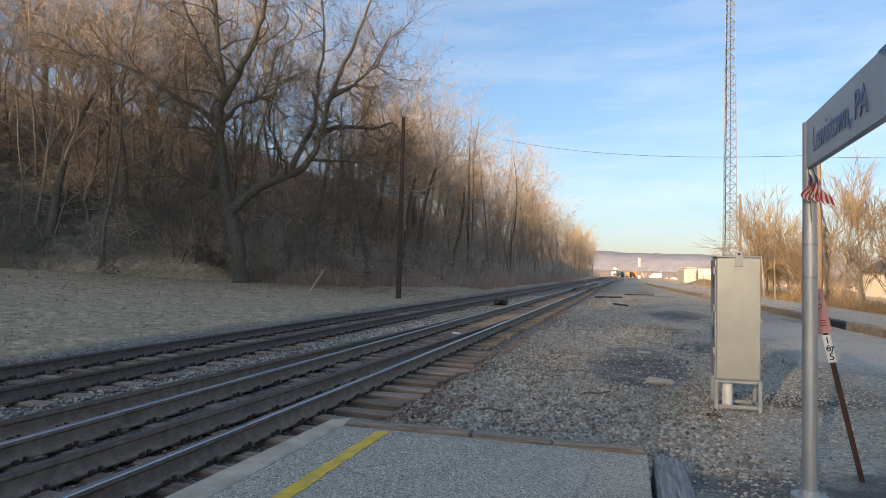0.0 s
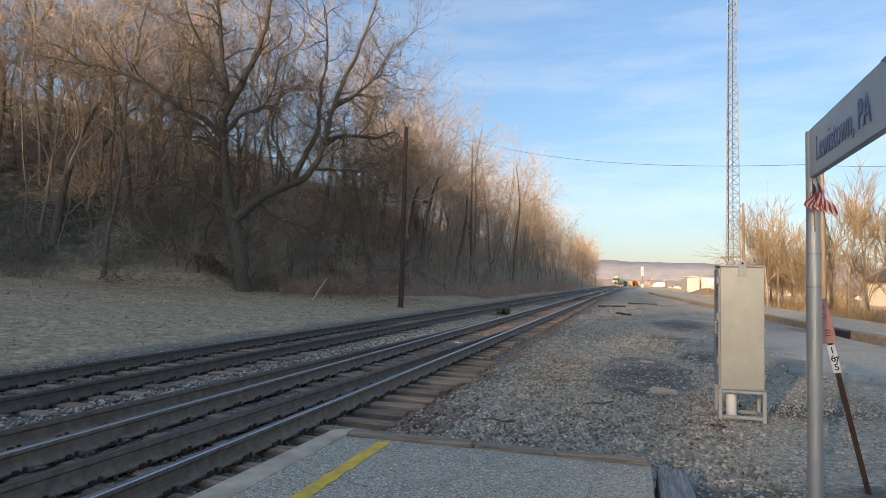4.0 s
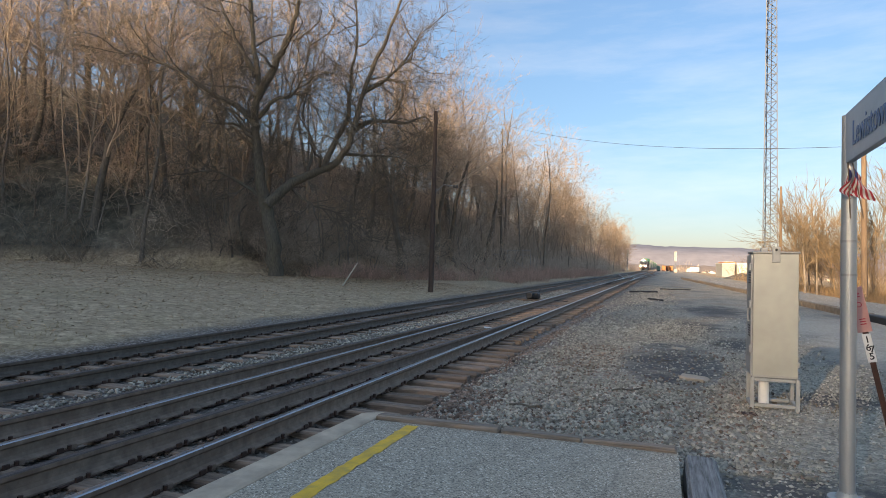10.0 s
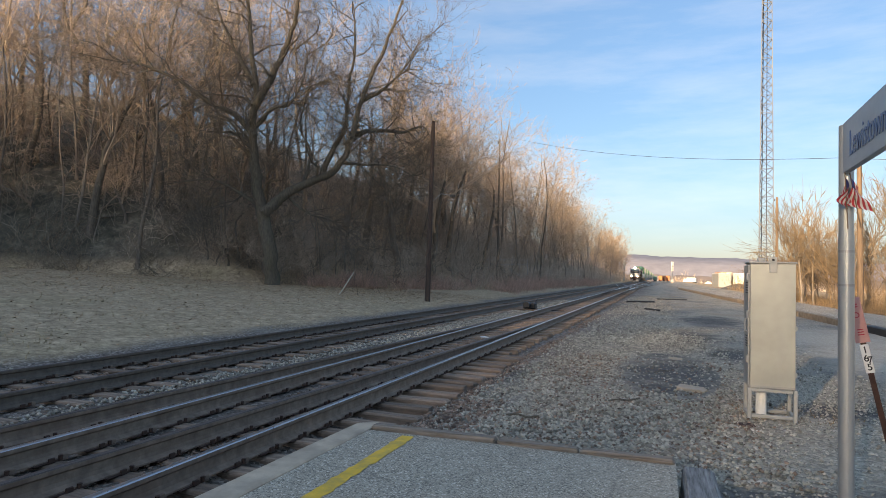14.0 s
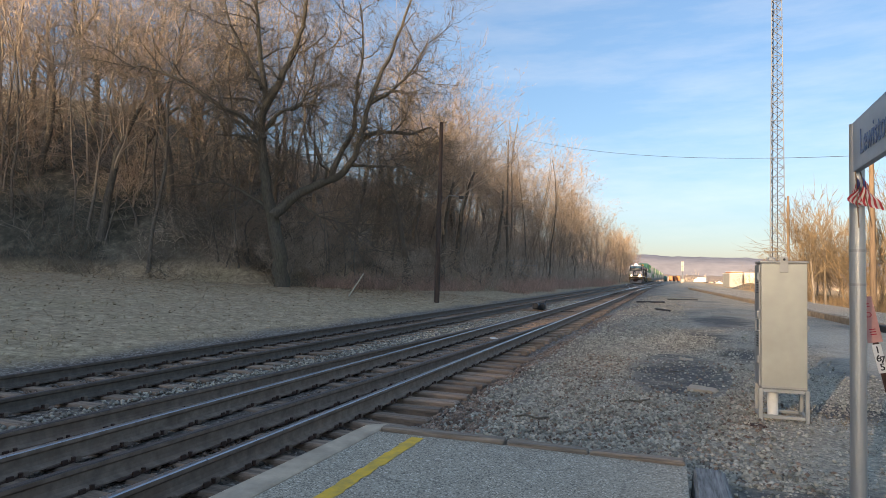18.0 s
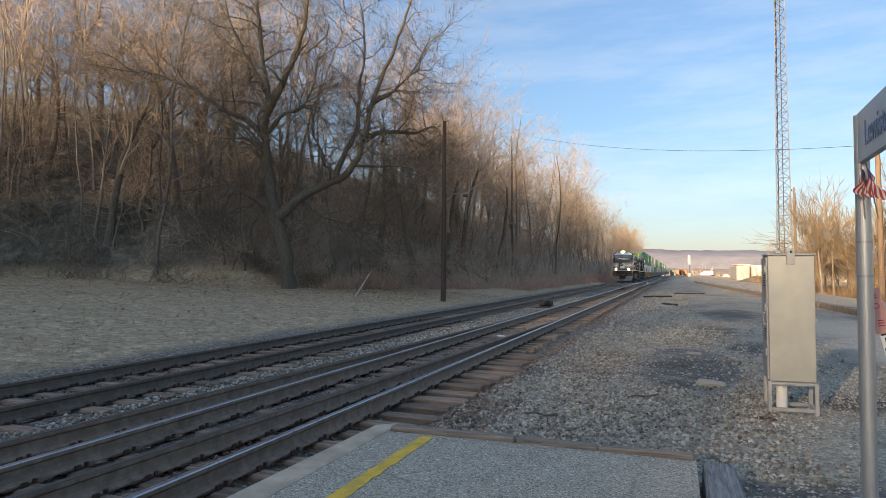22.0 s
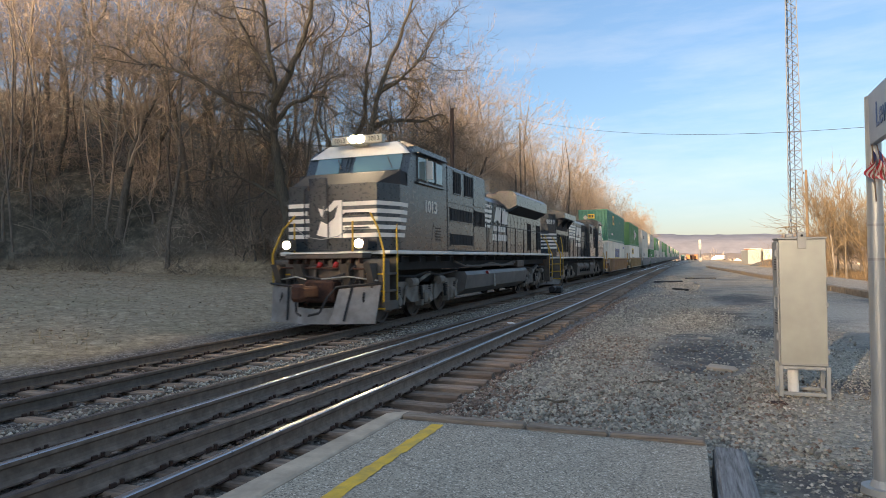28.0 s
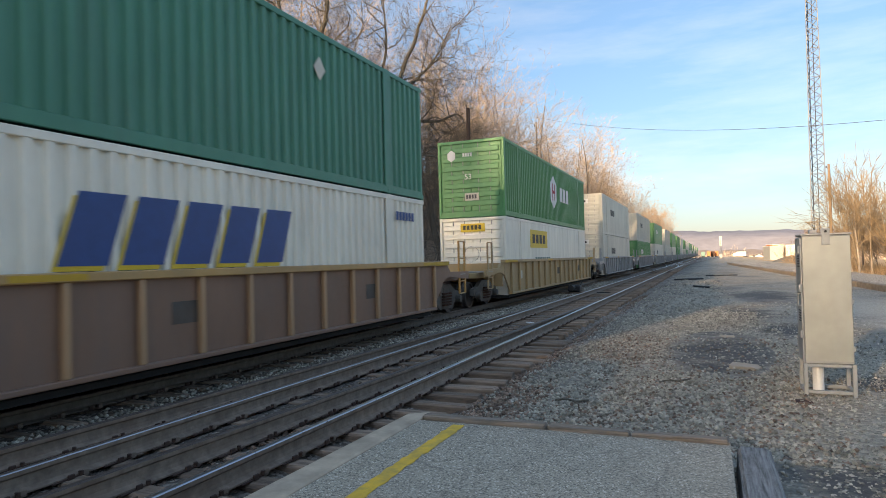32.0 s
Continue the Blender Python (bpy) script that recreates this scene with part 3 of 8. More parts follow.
def strew(name, label, mat, sets, seed):
    rng = np.random.default_rng(seed)
    vs, fs, o = [], [], 0
    for n, area, size, h in sets:
        v, f = stones(rng, n, area, size, h)
        vs.append(v)
        fs.append(f + o)
        o += len(v)
    v, f = np.concatenate(vs), np.concatenate(fs)
    me = bpy.data.meshes.new(name)
    me.vertices.add(len(v))
    me.vertices.foreach_set("co", v.ravel())
    me.loops.add(3 * len(f))
    me.loops.foreach_set("vertex_index", f.ravel().astype(np.int32))
    me.polygons.add(len(f))
    me.polygons.foreach_set("loop_start", np.arange(0, 3 * len(f), 3, dtype=np.int32))
    me.materials.append(mat)
    me.update(calc_edges=True)
    me.validate()
    tagged(new(name, me), label, "ballast", "", "stuff")


strew("track_ballast", "loose crushed stone ballast beside and between the tracks", BALLAST, [
    (21000, (-2.3, 1.0, 5.75, 20), (0.018, 0.04), 0.004),
    (9000, (-2.5, 0.2, 5.75, 10), (0.016, 0.036), 0.004),
    (9000, (-6.85, -5.75, 1, 46), (0.022, 0.048), 0.012),
    (2400, (-10.4, -9.3, 5, 44), (0.02, 0.045), 0.0),
    (3500, (-2.3, 0.5, 18, 60), (0.03, 0.06), 0.0)], 11)
strew("tie_ballast", "rust-brown stone ballast packed between the ties", BALLAST_BROWN, [
    (2600, (-2.85, -2.45, 5.9, 30), (0.02, 0.045), 0.0),
    (1500, (-2.6, -1.9, 5.75, 8.5), (0.02, 0.045), 0.01),
    (3800, (-1.9, 0.9, 5.8, 14), (0.016, 0.036), 0.008),
    (8500, (-4.8, -3.8, 2, 36), (0.018, 0.04), 0.0),
    (2600, (-5.5, -5.2, 2, 36), (0.018, 0.04), 0.0),
    (5200, (-8.55, -7.45, 3, 40), (0.018, 0.04), 0.0)], 13)
strew("yard_gravel", "loose grey gravel strewn over the yard", BALLAST, [
    (15000, (0.3, 3.4, 3.9, 13), (0.012, 0.027), 0.0),
    (2600, (-0.6, 3.0, 11, 24), (0.016, 0.034), 0.0),
    (260, (-1.8, 4.2, 5.8, 24), (0.032, 0.06), 0.0)], 12)

# ---- platform ----
def build_platform():
    pl = thing("platform", "low asphalt station platform with a concrete edge", "platform", kind="structure")
    g = Geo().box(-2.5, 0.13, -16, 5.42, -0.3, 0.085, 0.004)
    part("paving", g, ASPHALT, pl, "worn grey asphalt paving")
    r = random.Random(2)
    y = 5.68
    while y > -12:
        ln = 3.05
        g = Geo()
        g.prism([(-2.77, -0.3), (-2.5, -0.3), (-2.5, 0.088), (-2.52, 0.1), (-2.74, 0.1), (-2.77, 0.08)], "y", y - ln, y - 0.008)
        if y > 5:
            g.v = [(a + (0.06 if b > 5 and a < -2.7 else 0), b - (0.12 if b > 5 and a < -2.7 else 0), c) for a, b, c in g.v]
        part("edge_stone", g, CONCRETE, pl, "chipped concrete edge stone")
        y -= ln
    # a worn painted line with ragged borders
    ys = np.arange(-12, 5.36, 0.06)
    g = Geo()
    rr = np.random.default_rng(5)
    left, right = -2.14 + rr.normal(0, 0.006, len(ys)), -2.02 + rr.normal(0, 0.006, len(ys))
    g.v = [(a, b, 0.089) for a, b in zip(left, ys)] + [(a, b, 0.089) for a, b in zip(right, ys)]
    n = len(ys)
    g.f = [(i, n + i, n + i + 1, i + 1) for i in range(n - 1)]
    g.s = [0] * len(g.f)
    part("yellow_line", g, YELLOW, pl, "worn yellow painted safety line")
    for x0, x1, ya, yb in ((-2.5, -1.32, 5.52, 5.47), (-1.3, -0.62, 5.475, 5.45), (-0.6, 0.12, 5.45, 5.425)):
        g = Geo().box(x0, x1, -0.06, 0.06, -0.2, 0.125, 0.015)
        k = (yb - ya) / (x1 - x0)
        g.v = [(a + r.uniform(-0.006, 0.006), b + ya + k * (a - x0) + r.uniform(-0.008, 0.008), c + r.uniform(-0.01, 0.006)) for a, b, c in g.v]
        part("edge_timber", g, TIMBER, pl, "splintered brown timber edging")
    g = Geo().box(0.17, 0.4, 3.2, 5.46, -0.2, 0.07, 0.02)
    g.v = [(a + r.uniform(-0.015, 0.015), b, c + r.uniform(-0.015, 0.01)) for a, b, c in g.v]
    solid("old_sleeper", g, TIMBER_Y, "grey cracked old sleeper laid beside the platform", "sleeper")


build_platform()

# ---- sidings and crossover further on ----
def build_switches():
    sd = thing("siding", "siding with polished rails curving off across the yard", "track", kind="structure")
    ys = list(range(62, 330, 6))
    def off(y):
        s = max(0, y - 70)
        return min(s * s / 2600, 0.62 + (s - 40) * 0.042 if s > 40 else 9)
    for sx in (-1, 1):
        part("rail", rail_mesh([(NEAR_X + sx * HALF + off(y), y) for y in ys], RAIL_TOP), None, sd)
    co = thing("crossover", "polished crossover rails between the two main tracks", "track", kind="structure")
    ys = list(range(84, 152, 4))
    def cross(y):
        t = min(1, max(0, (y - 84) / 64))
        return (FAR_X - NEAR_X) * (t * t * (3 - 2 * t))
    for sx in (-1, 1):
        part("rail", rail_mesh([(NEAR_X + sx * HALF + cross(y), y) for y in ys], RAIL_TOP), None, co)
    # point machine between the tracks
    pm = thing("switch_machine", "dark iron switch machine on long ties between the tracks", "switch machine", pose(-6.05, 31.5, -0.24))
    part("base", Geo().box(-0.75, 0.75, -0.4, 0.4, 0, 0.1, 0.02), TIE_WOOD, pm, "two long wooden ties")
    part("gearbox", Geo().box(-0.3, 0.3, -0.3, 0.3, 0.1, 0.42, 0.06), DARK_STEEL, pm)
    part("motor", Geo().tube((-0.05, -0.32, 0.32), (-0.05, -0.75, 0.32), 0.14, 0.14, 12), DARK_STEEL, pm)
    part("lever", Geo().tube((0.2, 0.1, 0.35), (0.28, 0.55, 0.6), 0.022, 0.018, 8), DARK_STEEL, pm)
    part("throw_rod", Geo().tube((0.3, -0.1, 0.06), (1.7, -0.1, 0.06), 0.02, 0.02, 6), DARK_STEEL, pm)
    for k, (x, y, a, ln) in enumerate([(-1.2, 45, 20, 1.9), (-1.0, 46.0, 28, 1.4), (-0.35, 34.5, 115, 1.6), (0.5, 42, 95, 1.3), (0.9, 52, 4, 2.2)]):
        g = Geo().box(-ln / 2, ln / 2, -0.07, 0.07, 0, 0.1, 0.02)
        solid("scrap_timber", g, TIMBER_Y if k % 2 else DARK_STEEL, "dark scrap timber lying on the gravel", "timber", pose(x, y, float(ground_z(x, y)) - 0.01, 0, 0, a), "scrap timbers")
    g = Geo().box(-0.11, 0.11, -0.08, 0.08, 0, 0.035, 0.015)
    solid("plastic_bag", g, WHITE_PAINT, "crumpled white bag lying between the rails", "litter", pose(-4.55, 17.2, -0.235, 4, 3, 30))
    r = random.Random(8)
    for x, y, s, w in ((0.45, 10.35, 0.2, 1), (0.33, 14.1, 0.13, 1), (0.95, 8.15, 0.09, 0.3), (0.62, 7.0, 0.05, 0.4), (-1.1, 12.6, 0.1, 0.8), (1.45, 12.4, 0.09, 0.7), (-0.3, 9.3, 0.06, 0.8)):
        g = Geo().box(-s, s, -s * 0.6, s * 0.6, -0.05, s * 0.25, s * 0.12)
        g.v = [(a + r.uniform(-0.12, 0.12) * s, b + r.uniform(-0.15, 0.15) * s, c) for a, b, c in g.v]
        solid("flat_rock", g, CONCRETE if w > 0.5 else RUST, "pale flat piece of broken concrete on the gravel" if w > 0.5 else "rust-brown stone lying in the gravel", "rock", pose(x, y, float(ground_z(x, y)), 3, 2, r.uniform(-20, 20)), "stray rocks")
    for x, y, a, ln in ((-0.45, 8.9, 25, 0.5), (-1.5, 7.4, -15, 0.4), (0.1, 12.0, 40, 0.45)):
        g = Geo().pipe([(-ln / 2, 0, 0.02), (-ln / 6, 0.03, 0.04), (ln / 6, 0.0, 0.03), (ln / 2, 0.05, 0.05)], 0.012, 6)
        solid("stick", g, BARK, "thin dry stick lying on the gravel", "stick", pose(x, y, float(ground_z(x, y)), 0, 0, a), "sticks")


build_switches()

# ---- station sign ----
SIGN_FACE = surface("sign_face", (0.3, 0.34, 0.38), (0.26, 0.3, 0.335), 2, 0.4, 0.0, bump=0.02)
SIGN_BLUE = surface("sign_blue", (0.05, 0.1, 0.22), (0.04, 0.085, 0.19), 4, 0.4, bump=0.02)
FLAG_RED = surface("flag_red", (0.42, 0.035, 0.05), (0.3, 0.03, 0.04), 8, 0.85)
FLAG_WHITE = surface("flag_white", (0.62, 0.58, 0.55), (0.5, 0.47, 0.45), 8, 0.85)
FLAG_BLUE = surface("flag_blue", (0.04, 0.05, 0.16), (0.03, 0.035, 0.1), 8, 0.85)


def flag(m):
    """A small flag hanging in folds from its stick: striped strips of cloth."""
    fl = thing("flag", "small striped flag hanging in folds from the sign post", "flag", m, "flags on the post")
    n = 14
    for k in range(9):
        g = Geo()
        w0, w1 = 0.0 + k * 0.0155, 0.0 + (k + 1) * 0.0155
        top, bot = [], []
        for i in range(n + 1):
            s = i / n
            fold = 0.022 * math.sin(s * 9 + 0.5) * s
            sag = -0.2 * s
            for w, row in ((w0, top), (w1, bot)):
                spread = 0.35 + 0.75 * s
                row.append(((w - 0.06) * spread + 0.03 * s, fold + (w - 0.06) * 0.5 * math.sin(s * 6), sag - w * 0.5 * (1 - 0.4 * s)))
        th = 0.002
        g.v = top + bot + [(a, b + th, c) for a, b, c in top] + [(a, b + th, c) for a, b, c in bot]
        q = n + 1
        for i in range(n):
            g.f += [(i, i + 1, q + i + 1, q + i), (2 * q + i, 3 * q + i, 3 * q + i + 1, 2 * q + i + 1)]
        blue = k < 4
        g.s = [(2 if blue and (j // 2) < 5 else k % 2) for j in range(len(g.f))]
        part("stripe", g, [FLAG_RED, FLAG_WHITE, FLAG_BLUE], fl)
    part("stick", Geo().tube((-0.03, -0.004, 0.03), (0.045, 0.0, -0.36), 0.004, 0.004, 6), POLE_TAN, fl, "thin wooden flag stick")
    return fl


def build_sign():
    x, y = 1.255, 5.3
    sg = thing("station_sign", "grey station name sign on a round metal post", "sign", pose(x, y, -0.12, 0, 0, -1.6))
    g = Geo().tube((0, 0, 0.02), (0, 0, 1.98), 0.051, 0.051, 24)
    part("post", g, POST_GREY, sg, "round grey metal post", smooth=False)
    part("upper_post", Geo().tube((0, 0, 1.98), (0, 0, 2.775), 0.048, 0.048, 24), POST_GREY, sg)
    part("base_flange", Geo().tube((0, 0, 0), (0, 0, 0.045), 0.13, 0.125, 28).tube((0, 0, 0.045), (0, 0, 0.09), 0.075, 0.056, 24), GALV, sg, "round base flange")
    for z in (1.62, 1.86):
        part("band", Geo().tube((0, 0, z), (0, 0, z + 0.018), 0.0535, 0.0535, 24), GALV, sg)
    p = part("panel", Geo().box(-0.03, 0.015, -2.5, -0.02, 2.425, 2.785, 0.006), SIGN_FACE, sg, "long blue-grey name panel")
    m = pose(-0.034, -0.83, 2.59, 90, 0, -90)
    part("lettering", text_mesh("Lewistown, PA", 0.245, 0.002, SIGN_BLUE, 0.0, 0.0, 0.79), None, p, "dark blue lettering", m)
    part("corner_mark", Geo().prism([(-1.58, 2.78), (-2.49, 2.78), (-2.49, 2.5), (-1.95, 2.62)], "x", -0.036, -0.03), SIGN_BLUE, p, "dark blue corner mark")
    flag(pose(x - 0.025, y - 0.09, 1.97 - 0.12 + 0.42, 0, 0, 60))
    flag(pose(x + 0.03, y - 0.075, 1.97 - 0.12 + 0.42, 0, 0, 10))


build_sign()

# ---- signal cabinet ----
def build_cabinet():
    cb = thing("signal_cabinet", "tall galvanised steel signal cabinet on an open leg frame", "cabinet", pose(1.27, 8.52, -0.13))
    w, d = 0.245, 0.42
    part("body", Geo().box(-w, w, 0, d, 0.38, 1.86, 0.006), GALV, cb, "dull grey sheet-metal body")
    part("roof", Geo().box(-w - 0.015, w + 0.015, -0.012, d + 0.015, 1.862, 1.885, 0.006), GALV, cb)
    part("back_plate", Geo().box(-w + 0.005, w - 0.005, -0.004, -0.0005, 0.41, 1.845, 0.001), ALU, cb)
    dr = part("door", Geo().box(-w - 0.022, -w - 0.001, 0.012, d - 0.012, 0.4, 1.84, 0.005), GALV, cb, "hinged louvred door on the track side")
    for z in (0.72, 1.25, 1.7):
        part("hinge", Geo().box(-w - 0.045, -w - 0.018, -0.012, 0.03, z - 0.045, z + 0.045, 0.006), GALV, dr, "bright hinge")
    part("handle", Geo().pipe([(-w - 0.022, 0.03, 1.05), (-w - 0.05, 0.03, 1.05), (-w - 0.05, 0.03, 1.19), (-w - 0.022, 0.03, 1.19)], 0.008, 8), GALV, dr)
    for z0 in (0.86, 1.5):
        for i in range(5):
            part("louvre", Geo().box(-w - 0.03, -w - 0.02, 0.05, 0.18, z0 + i * 0.03, z0 + i * 0.03 + 0.014, 0.003), DARK_STEEL, dr)
    part("lifting_plate", Geo().box(-0.045, 0.045, -0.014, 0.0, 1.75, 1.94, 0.004), GALV, cb, "lifting plate bolted to the top")
    part("eye_bolt", Geo().tube((0, -0.03, 1.905), (0, 0.0, 1.905), 0.014, 0.014, 10), DARK_STEEL, cb)
    part("conduit_box", Geo().box(-0.16, -0.08, 0.05, 0.12, 1.885, 1.93, 0.008), GALV, cb)
    for z in (0.55, 1.1):
        part("catch", Geo().box(w + 0.001, w + 0.022, 0.02, 0.07, z - 0.03, z + 0.03, 0.004), GALV, cb)
    for sx in (-1, 1):
        for y0 in (0.0, d - 0.045):
            part("leg", Geo().box(sx * w - 0.022, sx * w + 0.022, y0, y0 + 0.045, -0.03, 0.379, 0.004), GALV, cb)
        part("foot_rail", Geo().box(sx * w - 0.02, sx * w + 0.02, 0.046, d - 0.046, 0.03, 0.07, 0.004), GALV, cb)
    for z in (0.03, 0.335):
        for y0 in (0.003, d - 0.04):
            part("cross_rail", Geo().box(-w + 0.023, w - 0.023, y0, y0 + 0.037, z, z + 0.04, 0.004), GALV, cb)
    part("cable_pipe", Geo().tube((-0.1, 0.16, -0.05), (-0.1, 0.16, 0.379), 0.06, 0.06, 14), WHITE_PAINT, cb, "white cable pipe")


build_cabinet()

# ---- leaning marker ----
PINK = surface("faded_red", (0.52, 0.27, 0.23), (0.45, 0.22, 0.19), 10, 0.75, bump=0.1)
INK = surface("black_ink", (0.02, 0.02, 0.02), (0.015, 0.015, 0.015), 5, 0.6, bump=0)


def build_marker():
    lean = math.degrees(math.atan2(0.33, 1.52))
    mk = thing("leaning_marker", "rusty iron marker post leaning over, with a faded tag", "marker post", pose(1.79, 5.93, -0.15, 3, -lean, -12))
    part("stake", Geo().prism([(-0.02, -0.02), (0.02, -0.02), (0.02, -0.013), (0.005, -0.009), (0.005, 0.025), (-0.005, 0.025), (-0.005, -0.009), (-0.02, -0.013)], "z", -0.15, 1.6), RUST, mk, "rusty brown T-shaped stake")
    b = part("warning_tag", Geo().box(-0.05, 0.05, -0.028, -0.023, 1.24, 1.6, 0.002), PINK, mk, "faded pinkish red warning tag with a bent edge")
    part("ring_mark", Geo().add([(0.022 * r * math.cos(a * 0.5236), -0.03, 1.46 + 0.022 * r * math.sin(a * 0.5236)) for r in (1, 0.7) for a in range(12)], [(i, (i + 1) % 12, 12 + (i + 1) % 12, 12 + i) for i in range(12)]), FLAG_RED, b, "red ring print")
    for z in (1.3, 1.32, 1.34, 1.52, 1.54):
        part("print_bar", Geo().box(-0.02, 0.022, -0.0295, -0.0285, z, z + 0.008), FLAG_RED, b)
    p = part("number_plate", Geo().box(-0.03, 0.03, -0.027, -0.022, 1.0, 1.225, 0.002), WHITE_PAINT, mk, "white plate with black figures")
    for s, z, x in (("1", 1.18, 0), ("6", 1.115, -0.006), ("7", 1.1, 0.018), ("5", 1.045, 0.004)):
        part("figure", text_mesh(s, 0.075, 0.001, INK, 0.001), None, p, "", pose(x, -0.0285, z, 90, 0, 0))


build_marker()

# ---- walkway and kerb ----
KERB = surface("old_kerb", (0.3, 0.235, 0.165), (0.17, 0.13, 0.09), 3, 0.9, bump=0.4, dirt=(0.1, 0.08, 0.06), dirt_scale=1.2)


def build_walkway():
    wk = thing("walkway", "raised asphalt walkway behind a broken concrete kerb", "walkway", kind="structure")
    def edge(y):
        return 6.95 - (y - 18) * 0.05
    g = Geo()
    ys = list(range(4, 110, 3))
    for y in ys:
        g.v += [(edge(y) + 0.3, y, 0.1), (edge(y) + 3.0, y, 0.13), (edge(y) + 3.0, y, -0.6), (edge(y) + 0.3, y, -0.6)]
    for i in range(len(ys) - 1):
        for k in range(4):
            g.f.append((4 * i + k, 4 * i + (k + 1) % 4, 4 * i + 4 + (k + 1) % 4, 4 * i + 4 + k)[::-1])
    g.f += [(0, 1, 2, 3), tuple(range(len(g.v) - 1, len(g.v) - 5, -1))]
    g.s = [0] * len(g.f)
    part("paving", g, ASPHALT, wk)
    r = random.Random(6)
    y = 4.0
    while y < 100:
        ln = r.uniform(1.6, 2.6)
        g = Geo().box(-0.15, 0.147, 0, ln - 0.03, -0.4, 0.12 + r.uniform(-0.02, 0.02), 0.025)
        g.v = [(a + r.uniform(-0.012, 0.012), b, c + r.uniform(-0.012, 0.012)) for a, b, c in g.v]
        dark = 21.5 < y < 25
        part("kerb_stone", g, DARK_STEEL if dark else KERB, wk, "blackened kerb stone" if dark else "broken concrete kerb stone", pose(edge(y) + 0.15, y, 0, 0, 0, 2.86))
        y += ln


build_walkway()

# ---- masts, poles and wires ----
TOWER_STEEL = surface("tower_steel", (0.16, 0.18, 0.21), (0.12, 0.135, 0.16), 1, 0.6, 0.3, bump=0)


def build_tower():
    x, y, h = 10.05, 72.0, 46.0
    tw = thing("lattice_tower", "tall slender grey steel lattice radio mast", "mast", pose(x, y, float(ground_z(x, y)) - 0.3, 0, 0, 14))
    def half(z):
        return 0.88 - 0.42 * min(1, z / 40)
    corners = [(math.cos(a), math.sin(a)) for a in (math.pi / 2, math.pi * 7 / 6, math.pi * 11 / 6)]
    for c in corners:
        g = Geo()
        g.tube((c[0] * half(0), c[1] * half(0), 0), (c[0] * half(40), c[1] * half(40), 40), 0.05, 0.04, 6)
        g.tube((c[0] * half(40), c[1] * half(40), 40), (c[0] * half(46), c[1] * half(46), h), 0.04, 0.03, 6)
        part("leg", g, TOWER_STEEL, tw)
    z, k = 0.0, 0
    while z < h - 1:
        dz = 0.95
        for i in range(3):
            a, b = corners[i], corners[(i + 1) % 3]
            if k % 2:
                a, b = b, a
            part("brace", Geo().tube((a[0] * half(z), a[1] * half(z), z), (b[0] * half(z + dz), b[1] * half(z + dz), z + dz), 0.04, 0.04, 4), TOWER_STEEL, tw)
            part("girt", Geo().tube((a[0] * half(z), a[1] * half(z), z), (b[0] * half(z), b[1] * half(z), z), 0.03, 0.03, 4), TOWER_STEEL, tw)
        z += dz
        k += 1
    part("feeder_cable", Geo().tube((0.1, -0.15, 0), (0.08, -0.1, h), 0.035, 0.035, 6), DARK_STEEL, tw, "dark feeder cable")


def wood_pole(x, y, h, r0, mat, label, arm=False, lean=0.0):
    p = thing("utility_pole", label, "utility pole", pose(x, y, float(ground_z(x, y)) - 0.4, lean * 0.3, lean, 0))
    part("pole", Geo().tube((0, 0, 0), (0, 0, h * 0.5), r0, r0 * 0.85, 12).tube((0, 0, h * 0.5), (0, 0, h), r0 * 0.85, r0 * 0.68, 12), mat, p)
    part("ground_wire", Geo().tube((r0, -0.02, 0), (r0 * 0.72, -0.02, h * 0.95), 0.012, 0.012, 5), DARK_STEEL, p)
    if arm:
        part("bracket", Geo().pipe([(0, 0, h * 0.56), (0.6, 0, h * 0.61), (1.25, 0, h * 0.6)], 0.025, 6), GALV, p, "lamp bracket")
        part("lamp_head", Geo().box(1.15, 1.42, -0.08, 0.08, h * 0.59, h * 0.605, 0.02), DARK_STEEL, p, "grey street lamp head")
    else:
        part("insulator", Geo().tube((-r0 - 0.05, 0, h * 0.965), (-r0 - 0.05, 0, h * 0.985), 0.05, 0.04, 8), DARK_STEEL, p)
    return p


def wire(a, b, sag, r=0.014):
    g = Geo()
    a, b = Vector(a), Vector(b)
    pts = []
    for i in range(25):
        t = i / 24
        q = a.lerp(b, t)
        q.z -= sag * 4 * t * (1 - t)
        pts.append(tuple(q))
    for k, p in enumerate(pts):
        g.v += [(p[0], p[1] + r, p[2]), (p[0], p[1] - r * 0.5, p[2] + r * 0.87), (p[0], p[1] - r * 0.5, p[2] - r * 0.87)]
        if k:
            g.f += [(3 * k - 3 + i, 3 * k - 3 + (i + 1) % 3, 3 * k + (i + 1) % 3, 3 * k + i) for i in range(3)]
    g.s = [0] * len(g.f)
    solid("overhead_wire", g, DARK_STEEL, "thin black overhead wire strung between poles", "wire", None, "overhead wires")


build_tower()
wood_pole(-12.33, 33.9, 10.6, 0.15, POLE_WOOD, "dark weathered wooden pole with a street lamp", True, 0.6)
wood_pole(9.6, 62.0, 9.3, 0.13, POLE_TAN, "short weathered wooden pole beside the radio mast")
wood_pole(9.9, 38.6, 8.8, 0.15, POLE_TAN, "sunlit tan wooden utility pole", False, -0.5)
wood_pole(-16.5, 67.0, 15.6, 0.11, BARK_MID, "dark wooden pole among the trees on the slope")
wire((9.9, 38.6, 8.1), (-16.5, 67, 16.6), 1.0)
wire((9.9, 38.6, 8.0), (34, 24, 6.0), 0.5)


